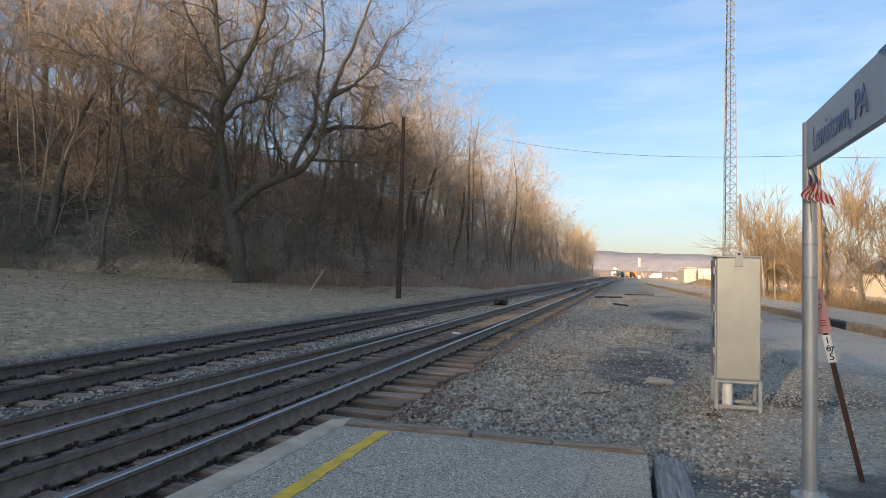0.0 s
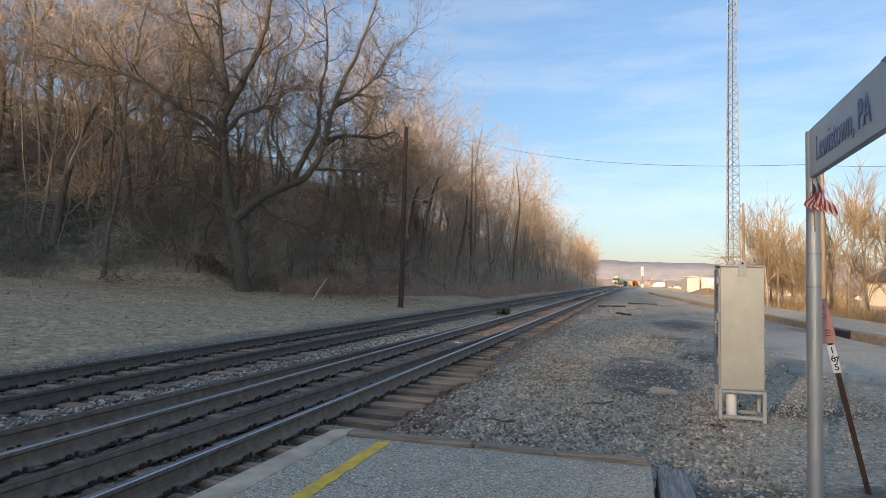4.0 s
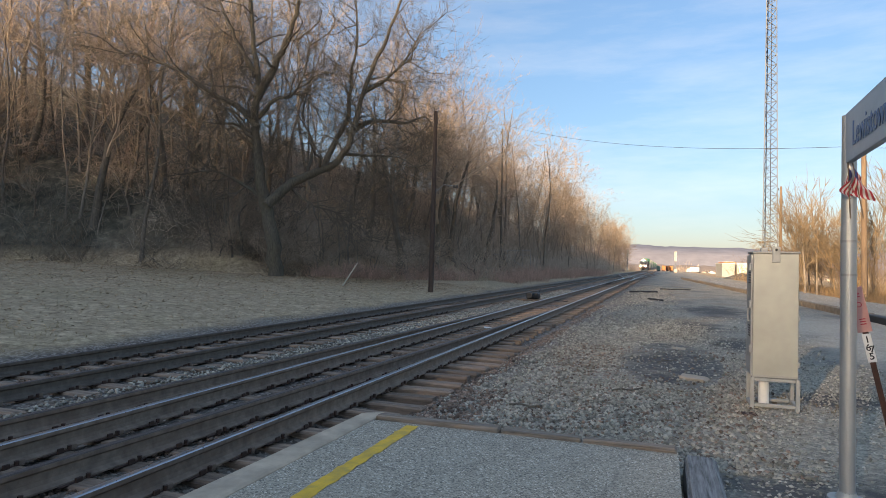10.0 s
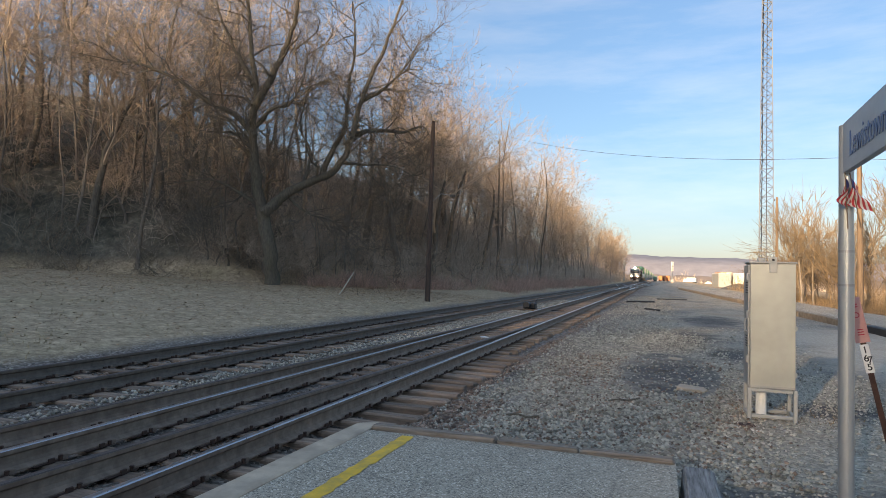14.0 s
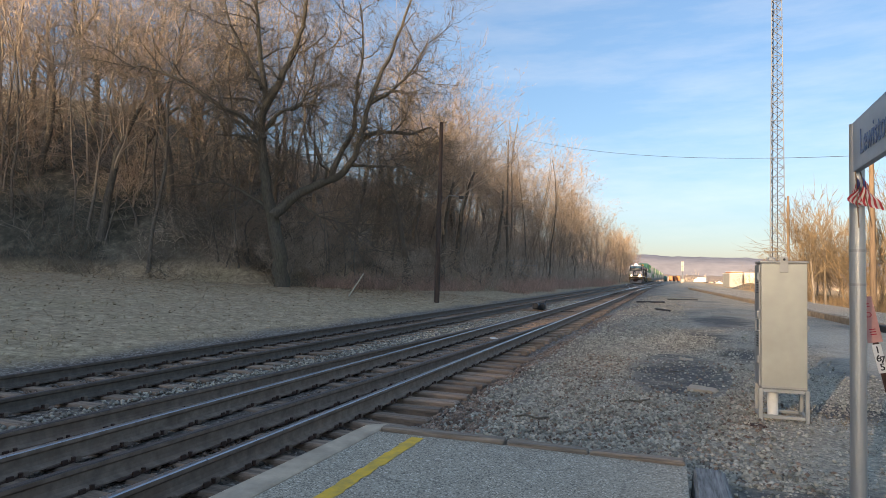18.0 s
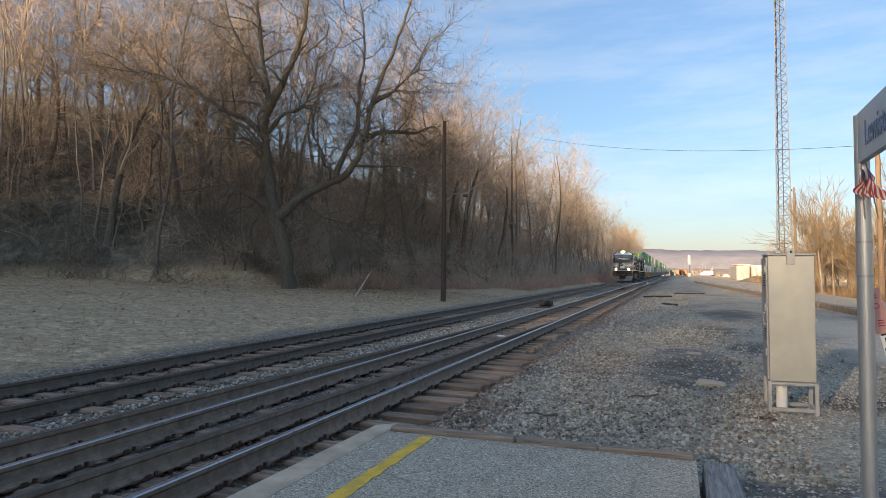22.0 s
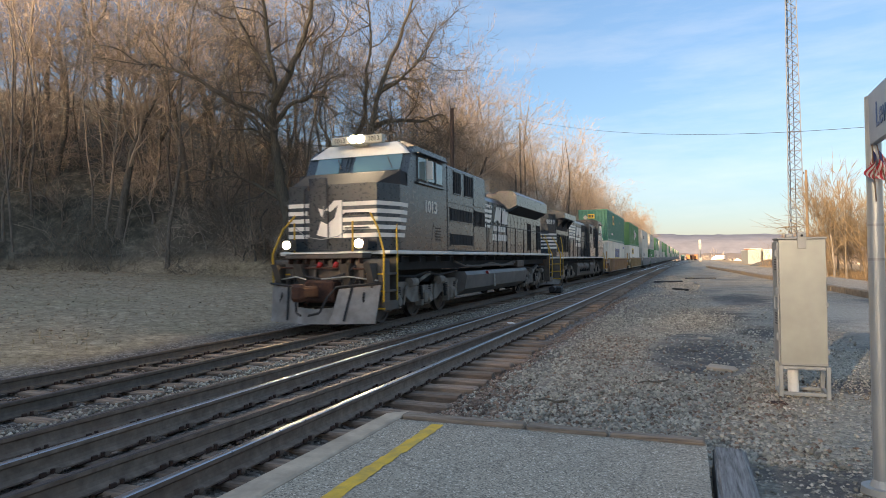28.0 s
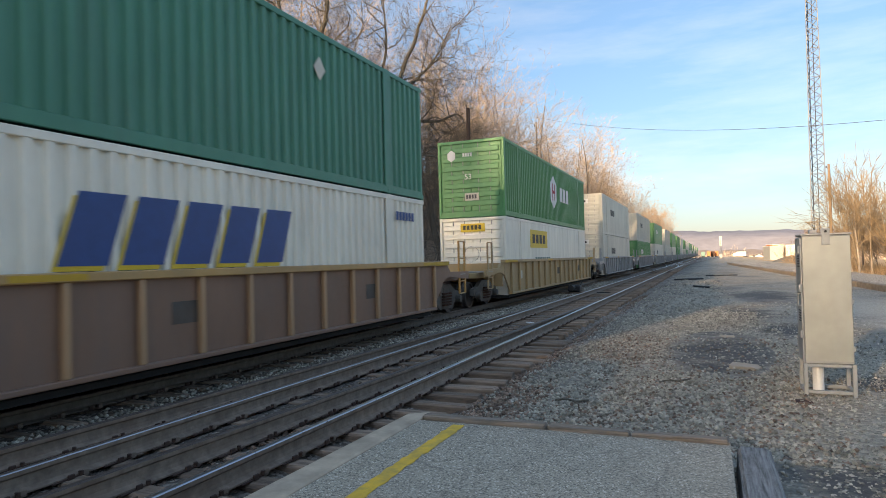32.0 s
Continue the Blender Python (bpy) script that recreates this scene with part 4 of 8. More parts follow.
def signal_mast(x, y, h):
    s = thing("railway_signal", "pale grey railway signal mast with dark lamp hoods", "signal", pose(x, y, float(ground_z(x, y))))
    part("mast", Geo().tube((0, 0, 0), (0, 0, h), 0.15, 0.12, 10), TOWER_STEEL, s)
    part("foundation", Geo().box(-0.4, 0.4, -0.4, 0.4, -0.3, 0.25, 0.03), CONCRETE, s)
    part("case", Geo().box(-0.45, 0.45, -0.3, 0.3, 0.25, 1.3, 0.03), GALV, s, "grey relay case at its foot")
    for z in (h - 0.9, h - 2.6):
        hd = part("head", Geo().box(-0.42, 0.42, -0.22, -0.1, z - 0.75, z + 0.75, 0.05), GALV, s, "pale signal head with dark hoods")
        for dz in (-0.45, 0, 0.45):
            part("hood", Geo().tube((0, -0.16, z + dz), (0, -0.42, z + dz - 0.03), 0.13, 0.13, 10, False), DARK_STEEL, hd)
    part("ladder_rail", Geo().tube((-0.2, 0.35, 0), (-0.2, 0.3, h), 0.025, 0.025, 5), GALV, s)
    part("ladder_rail", Geo().tube((0.2, 0.35, 0), (0.2, 0.3, h), 0.025, 0.025, 5), GALV, s)
    for k in range(int(h / 0.4)):
        part("rung", Geo().tube((-0.2, 0.34, 0.3 + 0.4 * k), (0.2, 0.34, 0.3 + 0.4 * k), 0.014, 0.014, 4), GALV, s)
    part("gantry", Geo().box(-0.6, 0.6, -0.1, 0.5, h - 1.85, h - 1.78, 0.02), GALV, s)


signal_mast(-12.9, 255, 8.2)
signal_mast(4.0, 230, 7.4)


def pipe_rail():
    f = thing("pipe_railing", "grey-green pipe railing with steps at the foot of the slope", "railing", pose(-18.6, 68, 2.1, 0, 0, 8))
    for i in range(7):
        part("rail_post", Geo().tube((i * 0.85, 0, -0.6), (i * 0.85, 0, 1.0), 0.03, 0.03, 6), GALV, f)
    for z in (0.5, 1.0):
        part("rail_bar", Geo().tube((0, 0, z), (5.1, 0, z), 0.028, 0.028, 6), GALV, f)
    for k in (0, 0.55):
        part("sloping_bar", Geo().tube((2.4, -0.2, 0.5 - k), (4.6, -1.6, -0.9 - k), 0.028, 0.028, 6), GALV, f)


pipe_rail()
BLEACHED = surface("bleached_wood", (0.55, 0.5, 0.42), (0.42, 0.38, 0.31), 3, 0.8, bump=0.1)
g = Geo().tube((0, 0, 0), (0.91, 0.1, 1.41), 0.04, 0.03, 6)
solid("leaning_stake", g, BLEACHED, "pale bare stake leaning on the lawn", "stake", pose(-16.84, 31.82, float(ground_z(-16.84, 31.82)) - 0.1))

# ---- far side of the yard ----
DUMP_GREEN = surface("green_sheet", (0.1, 0.19, 0.16), (0.07, 0.14, 0.12), 3, 0.6)
DUMP_WHITE = surface("pale_sheet", (0.55, 0.53, 0.48), (0.45, 0.43, 0.39), 3, 0.6)
ORANGE = surface("orange_sheet", (0.42, 0.15, 0.04), (0.33, 0.11, 0.03), 3, 0.6)
ROOF_RED = surface("roof_shingle", (0.16, 0.08, 0.065), (0.1, 0.05, 0.045), 4, 0.9)
SIDING = surface("house_siding", (0.5, 0.45, 0.37), (0.42, 0.37, 0.3), 2, 0.8)
WINDOW = glass("window_glass")


def storage_box(x, y, w, d, h, mat, label):
    s = thing("storage_container", label, "container", pose(x, y, float(ground_z(x, y)) - 0.02, 0, 0, 8), "yard containers")
    part("body", Geo().box(-w / 2, w / 2, 0, d, 0.12, h, 0.03), mat, s)
    part("roof", Geo().box(-w / 2 - 0.04, w / 2 + 0.04, -0.05, d + 0.05, h, h + 0.1, 0.02), WHITE_PAINT, s)
    for i in range(6):
        part("rib", Geo().box(-w / 2 + (i + 0.5) * w / 6 - 0.05, -w / 2 + (i + 0.5) * w / 6 + 0.05, -0.06, -0.001, 0.2, h - 0.1), mat, s)
    part("skid", Geo().box(-w / 2 + 0.2, w / 2 - 0.2, 0.1, d - 0.1, 0, 0.12), DARK_STEEL, s)


storage_box(13.3, 150, 2.6, 6, 3.0, GALV, "grey-green storage container in the yard")
storage_box(16.6, 152, 3.0, 6, 3.3, DUMP_WHITE, "pale sunlit storage container in the yard")
storage_box(15.2, 168, 2.6, 6, 3.6, ORANGE, "orange-topped storage container in the yard")
rr = np.random.default_rng(9)
g = Geo()
N = 20
for i in range(7):
    for j in range(N):
        q = i / 6
        g.v.append((3.2 * q * math.cos(j / N * 6.283) * (1 + 0.1 * math.sin(j * 2.0)), 2.2 * q * math.sin(j / N * 6.283), 1.25 * (1 - q ** 1.4) - 0.1 + float(rr.normal(0, 0.04))))
for i in range(6):
    for j in range(N):
        g.f.append((i * N + j, (i + 1) * N + j, (i + 1) * N + (j + 1) % N, i * N + (j + 1) % N))
g.s = [0] * len(g.f)
solid("gravel_mound", g, surface("heap_gravel", (0.11, 0.11, 0.105), (0.06, 0.06, 0.058), 3, 0.95, bump=0.6, dist=0.05), "low dark mound of gravel in the yard", "mound", pose(12.6, 118, float(ground_z(12.6, 118))))


def truck():
    t = thing("parked_truck", "white box truck parked far down the yard", "truck", pose(17.2, 400, float(ground_z(17.2, 400)), 0, 0, 70))
    part("box_body", Geo().box(-1.2, 1.2, -3, 2.0, 0.9, 3.2, 0.05), WHITE_PAINT, t)
    part("cab", Geo().prism([(2.1, 0.7), (4.0, 0.7), (4.0, 1.7), (3.2, 2.5), (2.1, 2.5)], "x", -1.1, 1.1), WHITE_PAINT, t)
    part("windscreen", Geo().prism([(3.24, 2.45), (3.98, 1.75), (4.02, 1.75), (3.28, 2.47)], "x", -1, 1), WINDOW, t)
    for sx in (-1, 1):
        for y in (-2, 3.1):
            part("wheel", Geo().tube((sx * 0.85, y, 0.45), (sx * 1.12, y, 0.45), 0.45, 0.45, 14), DARK_STEEL, t)


truck()
for k, (x, mat, lab) in enumerate([(-3.6, DUMP_GREEN, "green"), (0.6, ORANGE, "orange"), (3.6, RUST, "rust-red"), (6.6, ORANGE, "orange")]):
    s = thing("freight_car", lab + " freight car standing far down the line", "freight car", pose(x, 560 + 6 * k, float(ground_z(x, 470)), 0, 0, 0), "standing freight cars")
    part("body", Geo().box(-1.4, 1.4, 0, 14, 1.1, 4.9, 0.05), mat, s)
    part("underframe", Geo().box(-1.2, 1.2, 0.5, 13.5, 0.0, 1.1), DARK_STEEL, s)
    for i in range(6):
        part("rib", Geo().box(-1.3 + i * 0.5, -1.2 + i * 0.5, -0.08, -0.001, 1.2, 4.8), mat, s)


def house(x, y, w, d, h, turn, seed):
    r = random.Random(seed)
    hz = float(ground_z(x, y)) - 0.5
    wall = [SIDING, DUMP_WHITE, SIDING][seed % 3]
    hs = thing("house", "small gabled house on the far side of the valley", "house", pose(x, y, hz, 0, 0, turn), "town houses")
    part("wall", Geo().prism([(-w / 2, 0), (w / 2, 0), (w / 2, h), (0, h + w * 0.32), (-w / 2, h)], "y", 0, d), wall, hs)
    for sx in (-1, 1):
        part("roof", Geo().prism([(sx * (w / 2 + 0.4), h - 0.2), (0, h + w * 0.32 + 0.08), (0, h + w * 0.32 + 0.35), (sx * (w / 2 + 0.4), h + 0.05)], "y", -0.4, d + 0.4), ROOF_RED if seed % 2 else DARK_STEEL, hs)
    for i in range(2):
        for z in (1.0, 3.6):
            if z + 1.4 < h + 0.6:
                wn_ = part("window", Geo().box(-w * 0.3 + i * w * 0.45 - 0.06, -w * 0.3 + i * w * 0.45 + 1.06, -0.06, -0.002, z - 0.06, z + 1.46), WHITE_PAINT, hs)
                part("pane", Geo().box(-w * 0.3 + i * w * 0.45, -w * 0.3 + i * w * 0.45 + 1.0, -0.075, -0.062, z, z + 1.4), WINDOW, wn_)


r = random.Random(21)
for k in range(26):
    y = r.uniform(900, 2300)
    x = y * r.uniform(0.03, 0.42)
    house(x, y, r.uniform(8, 14), r.uniform(8, 14), r.uniform(4, 7), r.uniform(-40, 40), k)
house(36, 70, 8, 9, 4.0, 20, 60)
house(44, 62, 9, 9, 4.2, -10, 61)
house(46, 120, 10, 10, 5.0, 5, 62)

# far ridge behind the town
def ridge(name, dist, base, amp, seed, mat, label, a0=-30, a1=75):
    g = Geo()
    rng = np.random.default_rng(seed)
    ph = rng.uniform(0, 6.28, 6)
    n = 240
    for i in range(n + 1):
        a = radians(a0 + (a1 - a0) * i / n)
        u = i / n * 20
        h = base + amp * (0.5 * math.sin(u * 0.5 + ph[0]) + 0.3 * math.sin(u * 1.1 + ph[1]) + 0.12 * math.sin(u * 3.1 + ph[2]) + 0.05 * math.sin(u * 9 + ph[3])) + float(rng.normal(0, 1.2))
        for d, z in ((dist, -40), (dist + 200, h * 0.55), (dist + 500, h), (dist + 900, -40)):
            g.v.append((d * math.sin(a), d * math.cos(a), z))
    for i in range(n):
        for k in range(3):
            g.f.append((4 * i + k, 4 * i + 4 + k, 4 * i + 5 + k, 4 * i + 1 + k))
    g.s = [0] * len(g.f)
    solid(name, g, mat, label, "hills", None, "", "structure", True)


# bluish grey: distance haze is mixed into the far ridge's colour
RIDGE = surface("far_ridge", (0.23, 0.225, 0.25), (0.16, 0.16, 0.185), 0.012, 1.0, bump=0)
RIDGE2 = surface("near_ridge", (0.26, 0.2, 0.16), (0.17, 0.14, 0.12), 0.02, 1.0, bump=0)
ridge("backdrop_ridge", 2900, 108, 30, 3, RIDGE, "long wooded ridge in the distance, its colour tinted with haze")
ridge("backdrop_rise", 1700, 8, 14, 5, RIDGE2, "low brown rise beyond the town")

# ---- trees and brush ----
def ring_tube(V, F, pts, radii, n):
    """Append a bent tapering tube; the last ring closes to a point when its radius is nothing."""
    o = len(V)
    prev = None
    for k, (p, r) in enumerate(zip(pts, radii)):
        d = (pts[min(k + 1, len(pts) - 1)] - pts[max(k - 1, 0)]).normalized()
        u = d.orthogonal().normalized() if prev is None else (prev - d * prev.dot(d)).normalized()
        prev = u
        w = d.cross(u)
        if r <= 0:
            V.append(tuple(p))
            b = o + (k - 1) * n
            F.extend([(b + i, b + (i + 1) % n, len(V) - 1) for i in range(n)])
            return
        for i in range(n):
            a = 6.2832 * i / n
            V.append(tuple(p + (u * math.cos(a) + w * math.sin(a)) * r))
        if k:
            b = o + (k - 1) * n
            F.extend([(b + i, b + (i + 1) % n, b + n + (i + 1) % n, b + n + i) for i in range(n)])


def grow(wood, twigs, r, p, d, ln, rad, level, spec):
    """One branch and all that springs from it."""
    kids, spread, up, ratio = spec["kids"], spec["spread"], spec["up"], spec["ratio"]
    last = level >= len(kids)
    segs = 1 if last else (7, 4, 2, 2)[level]
    pts, dirs = [p.copy()], [d.copy()]
    for _ in range(segs):
        k = spec["wander"] * (0.35 if level == 0 else 1)
        d = (d + Vector((r.gauss(0, k), r.gauss(0, k), r.gauss(0, k) + up * (0.5 if level else 0.2)))).normalized()
        p = p + d * (ln / segs)
        pts.append(p.copy())
        dirs.append(d.copy())
    tip = 0.0 if last else 0.35
    radii = [rad * (1 - (1 - tip) * (i / segs)) for i in range(segs + 1)]
    V, F = wood if level < 1 else twigs
    if level == 0:  # root flare
        ring_tube(V, F, [pts[0] - Vector((0, 0, 0.8)), pts[0] - Vector((0, 0, 0.25))] + pts, [rad * 1.7, rad * 1.35] + radii, 9)
    else:
        ring_tube(V, F, pts, radii, (9, 4, 3, 3, 3, 3)[level])
    if last:
        return
    for i in range(kids[level]):
        t = r.uniform(spec["from"] if level == 0 else 0.2, 1.0)
        if i == 0:
            t = 1.0
        s = t * segs
        k = min(int(s), segs - 1)
        q = pts[k].lerp(pts[k + 1], s - k)
        dd = dirs[k + 1]
        side = dd.orthogonal().normalized()
        side.rotate(Matrix.Rotation(r.uniform(0, 6.283), 3, dd))
        ang = spread * r.uniform(0.6, 1.25) * (0.45 if i == 0 else 1)
        nd = (dd * math.cos(ang) + side * math.sin(ang)).normalized()
        grow(wood, twigs, r, q, nd, ln * ratio * r.uniform(0.7, 1.2) * (1.15 - 0.35 * t if level == 0 else 1), max(rad * ((spec["limb"] * (1.25 - 0.5 * t)) if level == 0 else (0.5 - 0.14 * t)) * r.uniform(0.6, 0.95), spec["thin"]), level + 1, spec)


def tree_meshes(seed, height, rad, spec, bark, twig, lean=(0, 0)):
    r = random.Random(seed)
    wood, twigs = ([], []), ([], [])
    d = Vector((lean[0], lean[1], 1)).normalized()
    grow(wood, twigs, r, Vector((0, 0, 0.3)), d, height * spec["trunk"], rad, 0, spec)
    out = []
    for nm, (V, F), m in (("trunk", wood, bark), ("crown", twigs, twig)):
        me = bpy.data.meshes.new(nm)
        me.from_pydata(V, [], F)
        me.materials.append(m)
        if nm == "trunk":
            me.polygons.foreach_set("use_smooth", [True] * len(F))
        me.update()
        out.append(me)
    return out


SLIM = {"kids": [16, 7, 5], "spread": 0.9, "up": 0.07, "ratio": 0.36, "wander": 0.27, "from": 0.22, "trunk": 0.86, "thin": 0.0085, "limb": 0.32}
THIN = {"kids": [14, 6, 4], "spread": 0.9, "up": 0.07, "ratio": 0.36, "wander": 0.27, "from": 0.16, "trunk": 0.86, "thin": 0.014, "limb": 0.32}
FORKED = {"kids": [9, 7, 5, 3], "spread": 0.8, "up": 0.06, "ratio": 0.6, "wander": 0.3, "from": 0.35, "trunk": 0.46, "thin": 0.009, "limb": 0.46}
BROAD = {"kids": [8, 8, 7, 5], "spread": 0.95, "up": 0.04, "ratio": 0.62, "wander": 0.26, "from": 0.35, "trunk": 0.42, "thin": 0.008, "limb": 0.5}
BUSHY = {"kids": [14, 6, 5], "spread": 0.55, "up": 0.12, "ratio": 0.62, "wander": 0.16, "from": 0.03, "trunk": 0.6, "thin": 0.015, "limb": 0.4}
SAPLING = {"kids": [8, 5, 3], "spread": 0.8, "up": 0.08, "ratio": 0.42, "wander": 0.3, "from": 0.25, "trunk": 0.85, "thin": 0.012, "limb": 0.4}
SHRUB = {"kids": [10, 5, 3], "spread": 1.05, "up": -0.02, "ratio": 0.62, "wander": 0.42, "from": 0.04, "trunk": 0.55, "thin": 0.013, "limb": 0.6}
FULL = {"kids": [18, 6, 4], "spread": 0.75, "up": 0.09, "ratio": 0.42, "wander": 0.26, "from": 0.05, "trunk": 0.8, "thin": 0.02, "limb": 0.36}


def plant(meshes, x, y, scale, turn, label, name="tree", group="woodland trees", sink=0.0, category="tree"):
    z = float(ground_z(x, y)) - sink
    t = thing(name, label, category, Matrix.LocRotScale((x, y, z), Euler((0, 0, radians(turn))), (scale, scale, scale)), group)
    part("trunk", meshes[0], None, t)
    part("crown", meshes[1], None, t)
    return t


OLD_TREE = [  # sideways and upwards from the root; start and end thickness; drift in depth
    ([(-0.25, -0.9), (-0.3, 0.1), (-0.6, 2.6), (-1.1, 4.8), (-1.5, 7.0), (-1.75, 8.9), (-1.9, 10.7), (-1.7, 12.6), (-2.1, 15.6), (-2.4, 18.5), (-2.0, 22)], 0.6, 0.06, 0),
    ([(-0.95, 4.7), (0.25, 6.0), (1.9, 6.9), (3.5, 7.8), (4.4, 9.8), (5.0, 12.4), (6.1, 15.3), (7.15, 18.2), (7.8, 21.5)], 0.36, 0.05, -0.4),
    ([(4.2, 9.6), (5.5, 10.7), (7.0, 11.0), (8.4, 11.1), (9.9, 11.7), (10.8, 10.7)], 0.22, 0.03, 0.6),
    ([(-1.75, 9.7), (-3.0, 11.1), (-4.6, 11.8), (-6.6, 13.1), (-9.2, 14.1), (-10.2, 13.8)], 0.24, 0.03, 0.4),
    ([(-1.8, 11.6), (-1.0, 13.1), (-0.1, 15.3), (0.5, 17.1), (0.8, 19.0), (1.6, 22)], 0.3, 0.05, -0.5),
    ([(-1.85, 13.0), (-2.9, 15.0), (-4.1, 17.4), (-4.6, 20)], 0.2, 0.03, 0.6),
    ([(-1.1, 5.1), (-2.8, 6.2), (-4.6, 6.9), (-7.5, 6.4)], 0.17, 0.02, 0.9),
    ([(2.6, 7.2), (3.2, 9.0), (4.2, 11.2), (4.4, 14.0), (4.9, 17.0), (4.6, 20.5)], 0.24, 0.04, 0.7),
    ([(-1.7, 10.3), (-0.65, 11.5), (0.25, 11.7), (1.0, 12.9), (1.6, 15.2)], 0.16, 0.03, -0.8),
    ([(5.1, 12.6), (6.6, 13.6), (7.9, 15.0), (9.0, 17.2)], 0.15, 0.03, -0.4),
    ([(4.0, 8.4), (5.2, 8.3), (7.3, 8.2), (8.6, 7.4)], 0.14, 0.02, -0.7),
    ([(0.3, 6.1), (1.6, 4.9), (3.4, 4.3), (4.6, 3.2)], 0.1, 0.02, -0.8),
    ([(1.6, 6.8), (1.9, 9.0), (1.2, 11.0), (1.8, 14.0)], 0.14, 0.03, 0.9)]
BANK_TREE = [
    ([(0, 0), (0.1, 3.4), (0.1, 6.3), (0.0, 8.3), (-1.3, 11.0), (-2.0, 13.5), (-2.4, 18)], 0.42, 0.05, 0.2),
    ([(0.0, 8.0), (1.7, 10.0), (3.0, 11.5), (5.3, 12.6), (6.5, 15)], 0.27, 0.04, -0.4),
    ([(-1.2, 10.8), (-0.2, 13.5), (0.2, 17)], 0.17, 0.03, 0.5),
    ([(0.1, 5.6), (-2.2, 7.6), (-4.4, 8.6)], 0.14, 0.03, 0.6)]
SPLIT_TREE = [
    ([(0, 0), (0.1, 2.6), (0.0, 4.8), (-0.4, 8.4), (0.9, 11.4), (1.9, 14.5), (2.4, 18)], 0.4, 0.04, 0.2),
    ([(-0.3, 7.4), (-1.8, 11.0), (-2.0, 14.0), (-1.0, 17.5)], 0.24, 0.04, -0.5),
    ([(-4.3, 5.0), (-3.0, 7.4), (-1.6, 9.1), (-0.3, 12)], 0.2, 0.05, 0.3),
    ([(0.4, 10.2), (2.6, 11.6), (4.2, 13.6)], 0.15, 0.03, 0.5)]


def old_tree(x, y, limbs, label, turn=34, seed=71, sprays=15):
    """An old tree: a trunk and great limbs, each shaped by a few bends, clad in branches."""
    r = random.Random(seed)
    t = thing("tree", label, "tree", pose(x, y, float(ground_z(x, y)) - 0.1, 0, 0, turn), "woodland trees")
    spec = dict(BROAD, kids=[9, 7, 5, 4], spread=0.85, up=0.03, wander=0.3, thin=0.009)
    for n, (line, r0, r1, drift) in enumerate(limbs):
        wood, twigs = ([], []), ([], [])
        pts = []
        for k, (u, v) in enumerate(line):
            pts.append(Vector((u, drift * k * 0.7 + r.uniform(-0.2, 0.2), v)))
        fine, rads = [], []
        m = (len(pts) - 1) * 4
        for i in range(m + 1):
            s_ = i / 4
            k = min(int(s_), len(pts) - 2)
            p0, p1, p2, p3 = pts[max(k - 1, 0)], pts[k], pts[k + 1], pts[min(k + 2, len(pts) - 1)]
            q = s_ - k
            c = 0.5 * ((2 * p1) + (p2 - p0) * q + (2 * p0 - 5 * p1 + 4 * p2 - p3) * q * q + (3 * p1 - p0 - 3 * p2 + p3) * q ** 3)
            fine.append(c + Vector((r.gauss(0, 0.05), r.gauss(0, 0.05), 0)))
            rads.append(r0 + (r1 - r0) * (i / m) ** 0.8)
        if n == 0:
            rads[0], rads[1], rads[2] = r0 * 1.7, r0 * 1.25, r0 * 1.05
        ring_tube(wood[0], wood[1], fine, rads, 12)
        for j in range(sprays + 7 if n == 0 else sprays):
            f = r.uniform(0.35 if n == 0 else 0.25, 1.0)
            i = min(int(f * m), m - 1)
            d = (fine[i + 1] - fine[i]).normalized()
            side = d.orthogonal().normalized()
            side.rotate(Matrix.Rotation(r.uniform(0, 6.283), 3, d))
            nd = (d * r.uniform(0.3, 1.0) + side).normalized()
            grow(wood, twigs, r, fine[i], nd, r.uniform(2.2, 4.0), min(0.12, max(0.045, rads[i] * 0.42)), 1, spec)
        limb = new("trunk" if n == 0 else "limb", None)
        for nm, (V, F), mt in (("trunk" if n == 0 else "limb", wood, BARK), ("spray", twigs, TWIG_DARK)):
            me = bpy.data.meshes.new(nm)
            me.from_pydata(V, [], F)
            me.materials.append(mt)
            if nm != "spray":
                me.polygons.foreach_set("use_smooth", [True] * len(F))
                bpy.data.objects.remove(limb)
                limb = part(nm, me, None, t)
            else:
                part(nm, me, None, limb)


